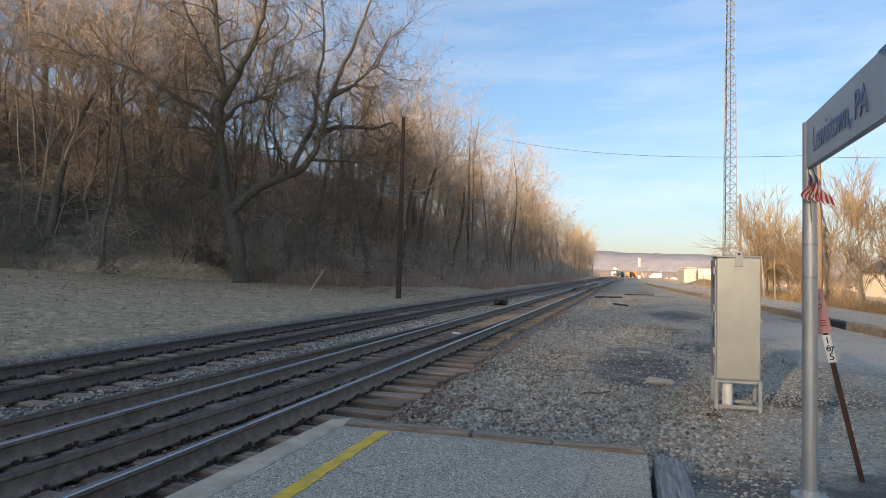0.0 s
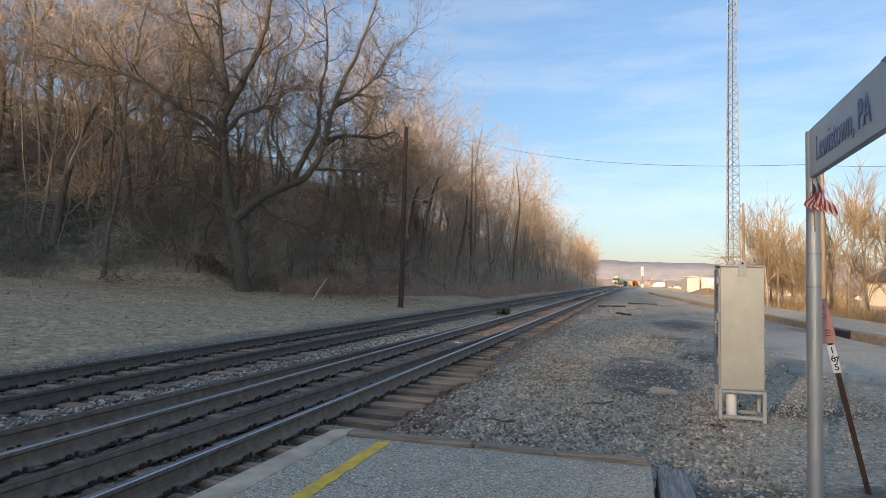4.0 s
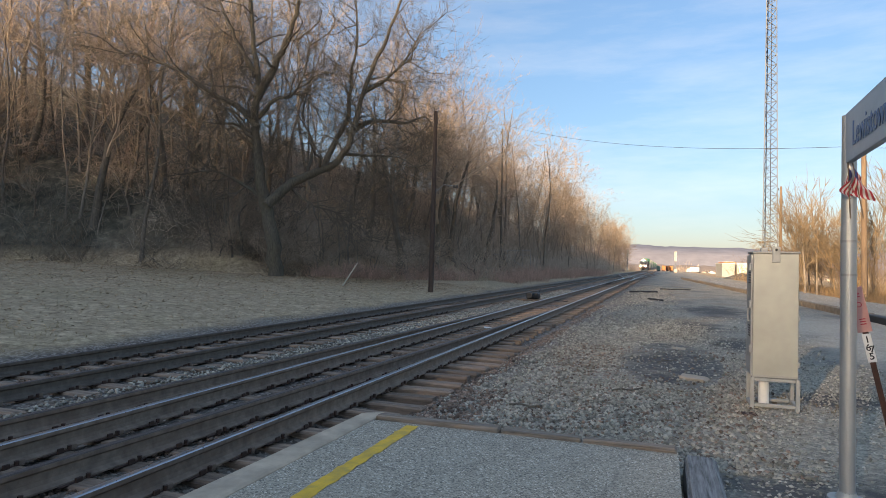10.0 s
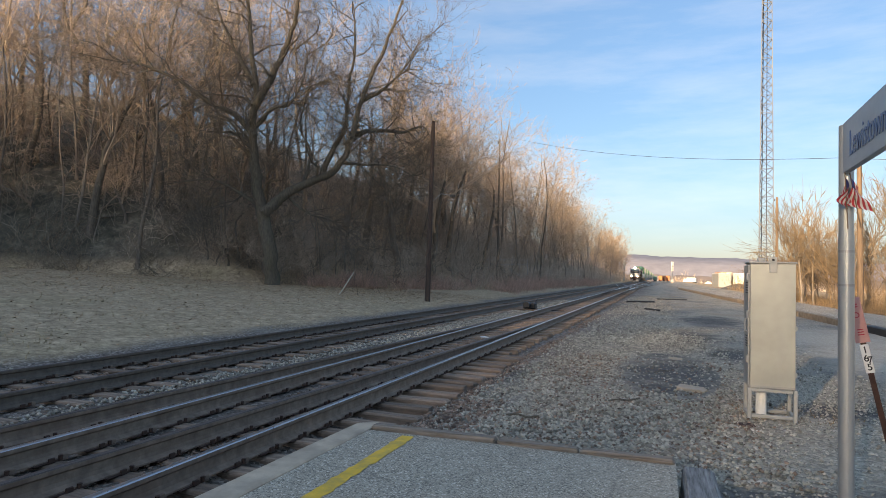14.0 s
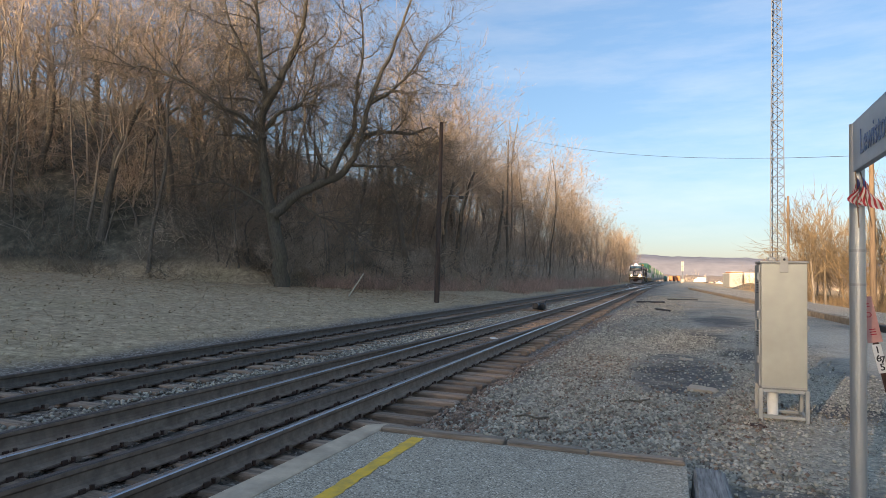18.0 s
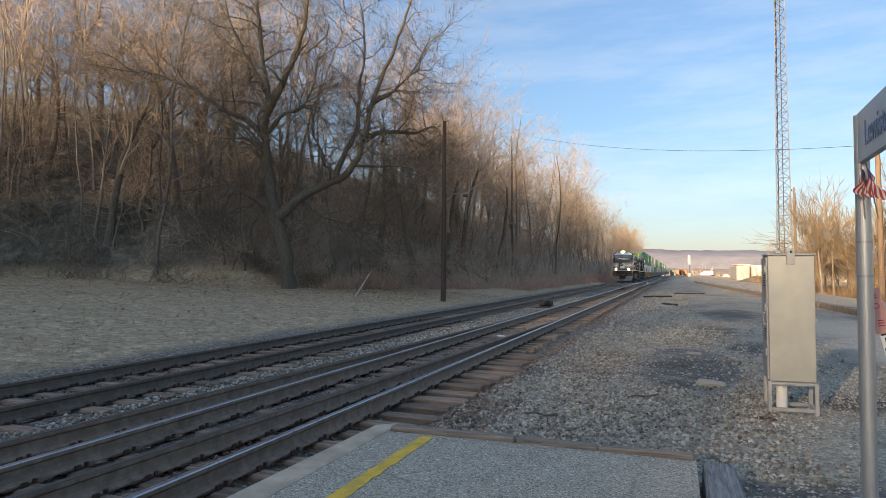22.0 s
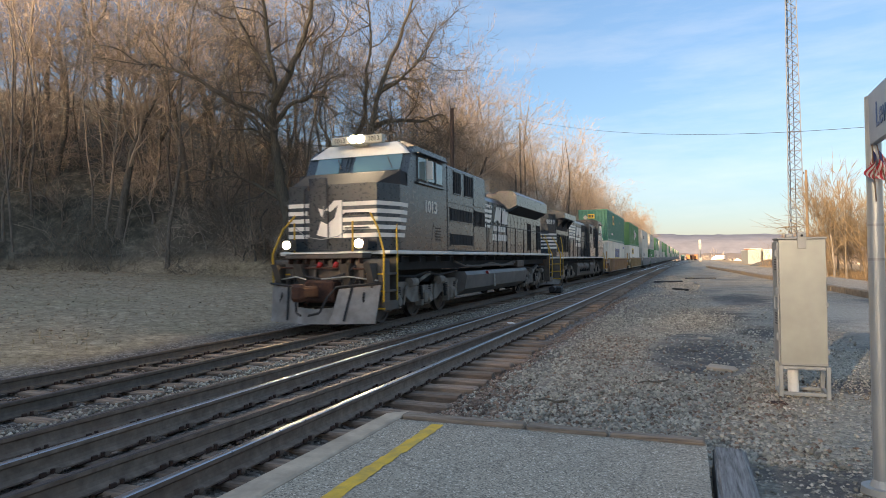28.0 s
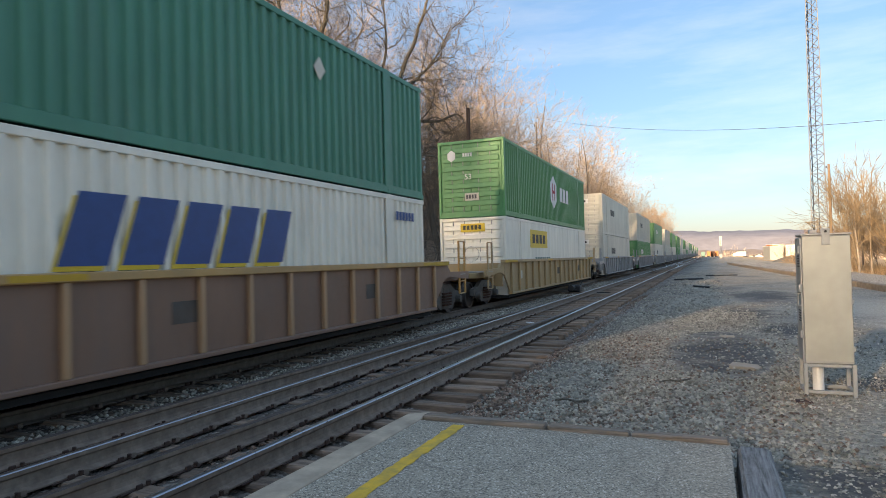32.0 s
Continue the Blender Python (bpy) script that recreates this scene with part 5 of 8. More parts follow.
def build_woods():
    r = random.Random(17)
    slim = [tree_meshes(100 + i, 15, 0.058 + 0.011 * i, SLIM, BARK_PALE, TWIG, (r.uniform(-0.1, 0.1), r.uniform(-0.1, 0.1))) for i in range(6)]
    thin = [tree_meshes(150 + i, 15, 0.055 + 0.01 * i, THIN, BARK_PALE, TWIG, (r.uniform(-0.1, 0.1), r.uniform(-0.1, 0.1))) for i in range(5)]
    forked = [tree_meshes(200 + i, 16, 0.24, FORKED, BARK_MID, TWIG, (r.uniform(-0.15, 0.15), r.uniform(-0.1, 0.1))) for i in range(4)]
    old_tree(-23.6, 36.2, OLD_TREE, "huge old bare tree with a thick trunk at the lawn's edge")
    old_tree(-49.6, 44, BANK_TREE, "dark crooked old tree high on the bank", 48, 72, 9)
    old_tree(-35.5, 42, SPLIT_TREE, "dark split old tree behind the lawn's edge", 40, 73, 9)
    labels = ["tall slim bare tree on the wooded slope", "forked bare tree on the wooded slope"]
    for x, y, k, s in ((-35, 40, 0, 1.15), (-31, 45, 1, 1.05), (-50, 46, 2, 1.25), (-46, 36, 3, 1.2), (-38, 52, 1, 1.25), (-20, 48, 2, 1.25), (-18.5, 56, 0, 1.2), (-24, 50, 1, 1.3), (-17.5, 64, 3, 1.15), (-56, 34, 0, 1.3), (-27, 52, 3, 1.1), (-62, 50, 1, 1.3)):
        plant(forked[k], x, y, s, r.uniform(0, 360), labels[1])
    n = 0
    while n < 165:
        y = 34 + 130 * r.random() ** 1.3
        fx = float(foot_x(y))
        x = fx - 0.5 - r.random() ** 1.4 * (46 if y < 80 else 24)
        if x > -15 - (y < 50) * 12 and y < 60:
            continue
        plant(r.choice(forked) if r.random() < 0.16 else r.choice(slim if y < 85 else thin), x, y, r.uniform(0.85, 1.2) * (1.25 if y < 90 else 1.1), r.uniform(0, 360), labels[0])
        n += 1
    for i in range(64):
        y = r.uniform(6, 40)
        x = float(foot_x(y)) - 1 - r.random() * 40
        plant(r.choice(thin + slim[:2] + forked[:2]), x, y, r.uniform(0.9, 1.4), r.uniform(0, 360), labels[0])
    shrub = [tree_meshes(500 + i, 5.0, 0.075, SHRUB, BARK_PALE, TWIG, (r.uniform(-0.5, 0.5), r.uniform(-0.3, 0.3))) for i in range(6)]
    for i in range(150):
        y = 33 + 42 * r.random() ** 1.2
        x = float(foot_x(y)) - 0.8 - r.random() * (34 if y < 50 else 16)
        plant(r.choice(shrub), x, y, r.uniform(0.6, 1.35), r.uniform(0, 360), "tangled pale bare shrub on the wooded slope", "shrub", "slope shrubs", 0.05, "shrub")
    pale = [tree_meshes(520 + i, 4.2, 0.05, SHRUB, BARK_PALE, BRUSH, (r.uniform(-0.5, 0.5), r.uniform(-0.3, 0.3))) for i in range(4)]
    for i in range(64):
        y = 36 + 36 * r.random()
        x = float(foot_x(y)) + 0.6 - r.random() ** 1.3 * 9
        plant(r.choice(pale), x, y, r.uniform(0.5, 1.15), r.uniform(0, 360), "pale twiggy shrub where the slope meets the lawn", "shrub", "slope shrubs", 0.05, "shrub")
    full = [tree_meshes(550 + i, 11.5, 0.11, FULL, BARK_PALE, TWIG, (r.uniform(-0.12, 0.12), r.uniform(-0.1, 0.1))) for i in range(5)]
    for i in range(46):
        y = 56 + 90 * r.random() ** 1.1
        x = float(foot_x(y)) - 1.5 - r.random() * 16
        plant(r.choice(full), x, y, r.uniform(0.75, 1.15), r.uniform(0, 360), "bushy bare tree branching from low down on the slope", "tree", "woodland trees")
    # the far woods, too many to tell apart
    far = [Geo(), Geo()]
    for i in range(114):
        y = r.uniform(160, 345) if i < 70 else 140 + 200 * r.random()
        x = float(foot_x(y)) - (r.random() * 20 - 1 if i < 70 else 0.5 + r.random() * 14)
        sc = r.uniform(0.8, 1.15) if i < 70 else r.uniform(1.0, 1.5)
        m = np.array(Matrix.LocRotScale((x, y, float(ground_z(x, y))), Euler((0, 0, r.uniform(0, 6.283))), (sc, sc, sc)))
        for geo, me in zip(far, r.choice(thin if i < 70 else full)):
            co = np.empty(3 * len(me.vertices))
            me.vertices.foreach_get("co", co)
            co = co.reshape(-1, 3) @ m[:3, :3].T + m[:3, 3]
            geo.add(list(map(tuple, co.tolist())), [tuple(p.vertices) for p in me.polygons])
    fw = thing("far_woods", "dense bare brown woods along the far slope", "woods", kind="stuff")
    tagged(part("trunks", far[0], BARK_PALE, fw), kind="stuff")
    tagged(part("crowns", far[1], TWIG, fw), kind="stuff")
    small = [tree_meshes(400 + i, 6.5, 0.06, SAPLING, BARK_PALE, TWIG, (r.uniform(-0.3, 0.3), r.uniform(-0.2, 0.2))) for i in range(5)]
    for i in range(90):
        y = 22 + 75 * r.random() ** 1.3
        x = float(foot_x(y)) - 1.2 - r.random() ** 1.3 * 22
        plant(r.choice(small), x, y, r.uniform(0.6, 1.25), r.uniform(0, 360), "pale bare sapling on the wooded slope", "sapling", "saplings", 0.0, "tree")
    for i in range(14):
        y = 30 + 40 * r.random()
        x = float(foot_x(y)) - 2 - r.random() * 14
        ln = r.uniform(2.5, 6)
        g = Geo().tube((-ln / 2, 0, 0.12), (ln / 2, 0.2, 0.2), r.uniform(0.04, 0.09), 0.03, 8)
        solid("fallen_log", g, BARK_PALE, "fallen log lying among leaves on the slope", "log", pose(x, y, float(ground_z(x, y)), 0, r.uniform(-12, 12), r.uniform(0, 180)), "fallen logs")
    # trees and bushes by the walkway, in the sun
    bush = [tree_meshes(300 + i, 6.5, 0.07, BUSHY, BARK_PALE, TWIG_GOLD, (r.uniform(-0.1, 0.1), 0)) for i in range(4)]
    for i in range(22):
        y = 30 + 75 * r.random() ** 1.2
        x = 10.6 + r.random() * 7 + (y - 30) * 0.02
        plant(r.choice(bush), x, y, r.uniform(0.55, 1.0), r.uniform(0, 360), "bare tan bush glowing in low sun beside the walkway", "bush", "walkway bushes", 0.1, "bush")
    for x, y, sc in ((9.3, 50, 1.2), (10.4, 52, 1.15), (9.9, 56, 1.1), (13.2, 46, 1.25), (14.6, 47, 1.3), (12.4, 49, 1.0), (16.2, 45, 1.2), (11.4, 60, 1.2), (17.8, 52, 1.3), (15.5, 58, 1.3)):
        plant(r.choice(bush), x, y, sc, r.uniform(0, 360), "tall bare tan bush glowing in low sun beside the walkway", "bush", "walkway bushes", 0.1, "bush")
    for i in range(26):
        y = r.uniform(110, 420)
        x = y * 0.06 + 14 + r.random() * 40
        plant(r.choice(bush), x, y, r.uniform(0.8, 1.5), r.uniform(0, 360), "bare tan bush at the far edge of the yard", "bush", "far bushes", 0.1, "bush")


build_woods()


def brush(name, label, mat, spots, seed, height, stems, category="undergrowth", thick=1.0, lean=0.45):
    """Thickets of thin stems, each a three-sided shoot with a few side twigs."""
    rng = np.random.default_rng(seed)
    tris_v, tris_f, o = [], [], 0
    P, D, L, R = [], [], [], []
    for x, y, s in spots:
        n = stems
        a = rng.uniform(0, 6.283, n)
        q = rng.random(n) ** 0.5 * 1.3 * s
        px, py = x + q * np.cos(a), y + q * np.sin(a)
        pz = ground_z(px, py) - 0.05
        ln = height * s * rng.uniform(0.45, 1.1, n)
        dx, dy = rng.normal(0, lean, n), rng.normal(0, lean, n)
        d = np.stack([dx, dy, np.ones(n)], 1)
        d /= np.linalg.norm(d, axis=1, keepdims=True)
        p = np.stack([px, py, pz], 1)
        P.append(p), D.append(d), L.append(ln), R.append(np.full(n, 0.012 * thick))
        for _ in range(3):
            t = rng.uniform(0.25, 0.95, n)
            d2 = d + rng.normal(0, 0.5, (n, 3))
            d2 /= np.linalg.norm(d2, axis=1, keepdims=True)
            P.append(p + d * (ln * t)[:, None]), D.append(d2), L.append(ln * rng.uniform(0.25, 0.55, n)), R.append(np.full(n, 0.008 * thick))
    P, D, L, R = np.concatenate(P), np.concatenate(D), np.concatenate(L), np.concatenate(R)
    n = len(P)
    u = np.cross(D, np.array([0.3, 0.9, 0.1]))
    u /= np.linalg.norm(u, axis=1, keepdims=True) + 1e-9
    w = np.cross(D, u)
    rings = [P + (u * math.cos(a) + w * math.sin(a)) * R[:, None] for a in (0, 2.094, 4.189)]
    bend = np.stack([rng.normal(0, 0.08, n), rng.normal(0, 0.08, n), np.zeros(n)], 1) * L[:, None]
    v = np.stack(rings + [P + D * L[:, None] + bend], 1).reshape(-1, 3)
    f = (np.array([(0, 1, 3), (1, 2, 3), (2, 0, 3)])[None] + 4 * np.arange(n)[:, None, None]).reshape(-1, 3)
    me = bpy.data.meshes.new(name)
    me.vertices.add(len(v))
    me.vertices.foreach_set("co", v.ravel())
    me.loops.add(3 * len(f))
    me.loops.foreach_set("vertex_index", f.ravel().astype(np.int32))
    me.polygons.add(len(f))
    me.polygons.foreach_set("loop_start", np.arange(0, 3 * len(f), 3, dtype=np.int32))
    me.materials.append(mat)
    me.update(calc_edges=True)
    tagged(new(name, me), label, category, "", "stuff")


def spots_along(n, seed, y0, y1, depth, power=1.3):
    rng = np.random.default_rng(seed)
    y = y0 + (y1 - y0) * rng.random(n) ** power
    x = foot_x(y) - rng.random(n) ** 1.5 * depth + 0.3
    return np.stack([x, y, rng.uniform(0.6, 1.3, n)], 1)


brush("slope_brush", "tangled bare brown brush covering the slope", BRUSH, spots_along(150, 1, 40, 120, 30), 41, 2.4, 20, thick=1.3, lean=0.75)
_h = np.random.default_rng(61)
_hx, _hy = _h.uniform(-84, -22, 900), _h.uniform(31, 84, 900)
_k = (_hx < foot_x(_hy) - 0.8) & (_hx > -1.35 * _hy - 6)
_hx = np.concatenate([_hx[_k][:330], _h.uniform(-38, -25.5, 70)])
_hy = np.concatenate([_hy[_k][:330], 37.5 + (_h.random(70)) * 10])
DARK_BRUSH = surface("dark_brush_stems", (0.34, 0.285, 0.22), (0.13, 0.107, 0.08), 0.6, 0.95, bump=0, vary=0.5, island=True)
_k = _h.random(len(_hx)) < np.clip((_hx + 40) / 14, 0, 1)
for _nm, _lb, _mt, _q in (("hill_brush", "tangled bare brown thicket all over the slope", BRUSH, _k), ("bank_brush", "dark tangled undergrowth on the steep bank", DARK_BRUSH, ~_k)):
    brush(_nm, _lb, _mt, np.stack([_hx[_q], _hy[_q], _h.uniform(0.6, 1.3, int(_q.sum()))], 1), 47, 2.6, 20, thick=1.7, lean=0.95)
brush("edge_brush", "ragged brown brush where the lawn meets the slope", surface("edge_stems", (0.27, 0.2, 0.14), (0.12, 0.09, 0.062), 0.6, 0.95, bump=0, vary=0.5, island=True), spots_along(110, 8, 16, 52, 6, 1.0), 50, 1.2, 40, thick=0.9, lean=0.8)
brush("slope_thicket", "tall tangled bare thicket between the trees along the slope", BRUSH, spots_along(120, 9, 58, 240, 20, 1.3), 52, 5.5, 22, thick=1.3)
brush("far_brush", "bare brown brush along the foot of the far slope", BRUSH, spots_along(160, 2, 90, 330, 16), 42, 3.0, 34, thick=1.5)
_fr = np.random.default_rng(3)
_fy = 39 + 120 * _fr.random(130) ** 1.5
RED_BRUSH = surface("reddish_stems", (0.6, 0.38, 0.28), (0.32, 0.2, 0.145), 0.6, 0.95, bump=0, vary=0.4, island=True)
brush("foot_brush", "low reddish brush in a band along the slope's foot", RED_BRUSH, np.stack([foot_x(_fy) + 2.8 - _fr.random(130) * 3.4, _fy, _fr.uniform(0.6, 1.2, 130)], 1), 43, 1.35, 60)
DRY = surface("dry_stalks", (0.32, 0.21, 0.105), (0.17, 0.11, 0.055), 0.8, 0.95, bump=0, vary=0.4, island=True)
_r = np.random.default_rng(44)
brush("dry_grass", "tall dry tan grass and stalks beside the walkway", DRY, np.stack([_r.uniform(9.8, 13.5, 150), 22 + 70 * _r.random(150) ** 1.3, _r.uniform(0.6, 1.1, 150)], 1), 45, 0.8, 36)
brush("weed_tufts", "low dry brown weeds round the cabinet's legs", DRY, np.array([(1.72, 8.7, 0.22), (1.55, 9.15, 0.25), (1.0, 9.1, 0.2), (1.85, 8.45, 0.15), (2.1, 8.9, 0.18)]), 53, 0.5, 46, thick=0.5, lean=0.9)
brush("sunny_thicket", "tall tan thicket of bare shoots beyond the walkway", DRY, np.stack([_r.uniform(11, 20, 24), 34 + 80 * _r.random(24) ** 1.2, _r.uniform(0.5, 1.2, 24)], 1), 48, 4.2, 40, thick=1.2)
_n = 240
_y = 9 + 32 * _r.random(_n) ** 1.2
brush("lawn_tufts", "short tan grass tufts on the worn lawn", surface("grass_blades", (0.5, 0.365, 0.21), (0.22, 0.16, 0.085), 0.5, 0.95, bump=0, vary=0.4, island=True), np.stack([-11.2 - _r.random(_n) * (np.abs(foot_x(_y)) - 12), _y, _r.uniform(0.5, 1.2, _n)], 1), 46, 0.14, 24, "grass", 1.3)
_n = 1150
_x = _r.uniform(-112, -37, _n)
_y = _r.uniform(-175, -150, _n)
_vd = _r.uniform(620, 1650, 330)
_va = _r.uniform(-0.02, 0.55, 330)
brush("valley_woods", "bare brown woods among the houses across the valley", BRUSH, np.stack([_vd * np.sin(_va), _vd * np.cos(_va), _r.uniform(0.7, 1.3, 330)], 1), 51, 11.0, 9, thick=22.0, lean=0.3)
# stems added out of view; they thin the sunlight reaching yard and train
brush("ridge_thicket", "unseen bare stems added behind the station to filter the sun", BRUSH, np.stack([_x + (_y + 150) * 0.3, _y, _r.uniform(0.8, 1.1, _n)], 1), 49, 15.0, 1, thick=9.0)
_n = 18000
_y = 10 + 34 * _r.random(_n)
_x = -11.0 - _r.random(_n) ** 0.8 * (np.abs(foot_x(_y)) - 9)
_z = ground_z(_x, _y) + 0.012
_a = _r.uniform(0, 6.283, _n)
_s = _r.uniform(0.03, 0.075, _n)
_v = np.stack([np.stack([_x + _s * np.cos(_a + k * 1.571), _y + _s * np.sin(_a + k * 1.571) * 0.7, _z + _r.uniform(0, 0.03, _n)], 1) for k in range(4)], 1).reshape(-1, 3)
LEAF = surface("fallen_leaves", (0.46, 0.29, 0.16), (0.16, 0.095, 0.055), 2, 0.9, bump=0, vary=0.6, island=True)
g = Geo().arrays(_v, np.arange(4 * _n).reshape(-1, 4))
solid("fallen_leaves", g, LEAF, "brown fallen leaves scattered over the lawn", "leaves", None, "", "stuff")

# ---- train ----
LOCO = surface("loco_black", (0.014, 0.027, 0.039), (0.008, 0.016, 0.023), 1.6, 0.3, 0.0, bump=0.03, dirt=(0.04, 0.048, 0.053), dirt_scale=0.7, dirt_amount=0.4)
LOCO.node_tree.nodes["Principled BSDF"].inputs["Specular IOR Level"].default_value = 0.6
NOSE_MATTE = surface("anti_glare_black", (0.016, 0.017, 0.018), (0.009, 0.01, 0.011), 3, 0.8, bump=0.05, dirt=(0.04, 0.038, 0.036), dirt_scale=1.2)
LOCO_DIRT = surface("loco_grime", (0.11, 0.1, 0.088), (0.05, 0.045, 0.039), 3.5, 0.7, 0.15, bump=0.3, dirt=(0.13, 0.085, 0.058), dirt_scale=1.6, dirt_amount=0.7)
LOCO_WHITE = surface("loco_white", (0.82, 0.79, 0.72), (0.7, 0.67, 0.6), 3, 0.6, bump=0.03, dirt=(0.34, 0.29, 0.22), dirt_scale=1.5, dirt_amount=0.5)
TRUCK_GRIME = surface("truck_grime", (0.26, 0.235, 0.2), (0.11, 0.098, 0.083), 2.5, 0.88, 0.0, bump=0.25, dirt=(0.17, 0.13, 0.1), dirt_scale=1.2)
PLOW_GREY = surface("worn_plow_steel", (0.3, 0.29, 0.275), (0.15, 0.142, 0.13), 2.2, 0.6, 0.3, bump=0.15, dirt=(0.14, 0.1, 0.075), dirt_scale=1.5, dirt_amount=0.6)
TANK_GREY = surface("dusty_tank_paint", (0.13, 0.128, 0.124), (0.08, 0.078, 0.075), 1.8, 0.55, bump=0.06, dirt=(0.17, 0.155, 0.135), dirt_scale=0.9)
# near-black steel with the shade beneath the train put into its colour
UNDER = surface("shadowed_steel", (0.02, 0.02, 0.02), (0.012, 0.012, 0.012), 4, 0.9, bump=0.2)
GRILLE = surface("black_grille", (0.008, 0.008, 0.009), (0.005, 0.005, 0.005), 20, 0.8, bump=0.3)
SAFETY = surface("safety_yellow", (0.58, 0.34, 0.02), (0.45, 0.26, 0.02), 5, 0.6, bump=0.05)
WHEEL = surface("wheel_steel", (0.1, 0.085, 0.075), (0.05, 0.043, 0.04), 6, 0.6, 0.5)
SCREEN = glass("windscreen", (0.05, 0.11, 0.11), 0.04)
SCREEN.node_tree.nodes["Principled BSDF"].inputs["IOR"].default_value = 2.2
LAMP = glow("headlight", (1.0, 0.82, 0.55), 200.0)
DITCH = glow("ditch_light", (1.0, 0.78, 0.46), 120.0)
BOARD = surface("number_board", (0.36, 0.36, 0.3), (0.3, 0.3, 0.25), 6, 0.5)
RED_LAMP = surface("red_lens", (0.4, 0.03, 0.02), (0.3, 0.02, 0.02), 6, 0.3)

SPEED = 15.235
NOSE_0 = -34.4 + 31 * SPEED  # the first coupler's y at the clip's start
MOVERS, WHEELS = [], []


def rolling(name, label, category, ahead, group=""):
    """A vehicle or load: ahead is how far it lies behind the train's first coupler."""
    ob = thing(name, label, category, pose(FAR_X, NOSE_0 + ahead, 0), group)
    MOVERS.append((ob, ahead))
    return ob


def wheel_mesh(r):
    g = Geo()
    n = 28
    prof = [(0.0, 0.1), (0.04, 0.1), (0.04, 0.09), (r * 0.55, 0.035), (r * 0.82, 0.03), (r * 0.86, 0.07), (r, 0.07), (r, -0.05), (r + 0.028, -0.055), (r + 0.028, -0.075), (r * 0.85, -0.075), (r * 0.8, -0.02), (0.0, -0.03)]
    for rad, x in prof:
        for i in range(n):
            a = 6.2832 * i / n
            g.v.append((x, rad * math.cos(a), rad * math.sin(a)))
    for k in range(len(prof) - 1):
        for i in range(n):
            g.f.append((k * n + i, k * n + (i + 1) % n, (k + 1) * n + (i + 1) % n, (k + 1) * n + i))
            g.s.append(0)
    for i in range(3):
        a = i * 2.094
        g.tube((0.085, 0.25 * r * math.cos(a), 0.25 * r * math.sin(a)), (0.11, 0.25 * r * math.cos(a), 0.25 * r * math.sin(a)), 0.03, 0.03, 6)
    me = g.mesh("wheel", WHEEL)
    return me


BIG_WHEEL, SMALL_WHEEL = wheel_mesh(0.53), wheel_mesh(0.42)


def wheelset(parent, y, r, turning=True):
    ax = part("axle", Geo().tube((-0.85, 0, 0), (0.85, 0, 0), 0.08, 0.08, 10), DARK_STEEL, parent, "", pose(0, y, r))
    for sx in (-1, 1):
        w = part("wheel", BIG_WHEEL if r > 0.5 else SMALL_WHEEL, None, ax, "", pose(sx * 0.755, 0, 0, 0, 0, 0 if sx > 0 else 180))
    if turning:
        WHEELS.append((ax, y, r))


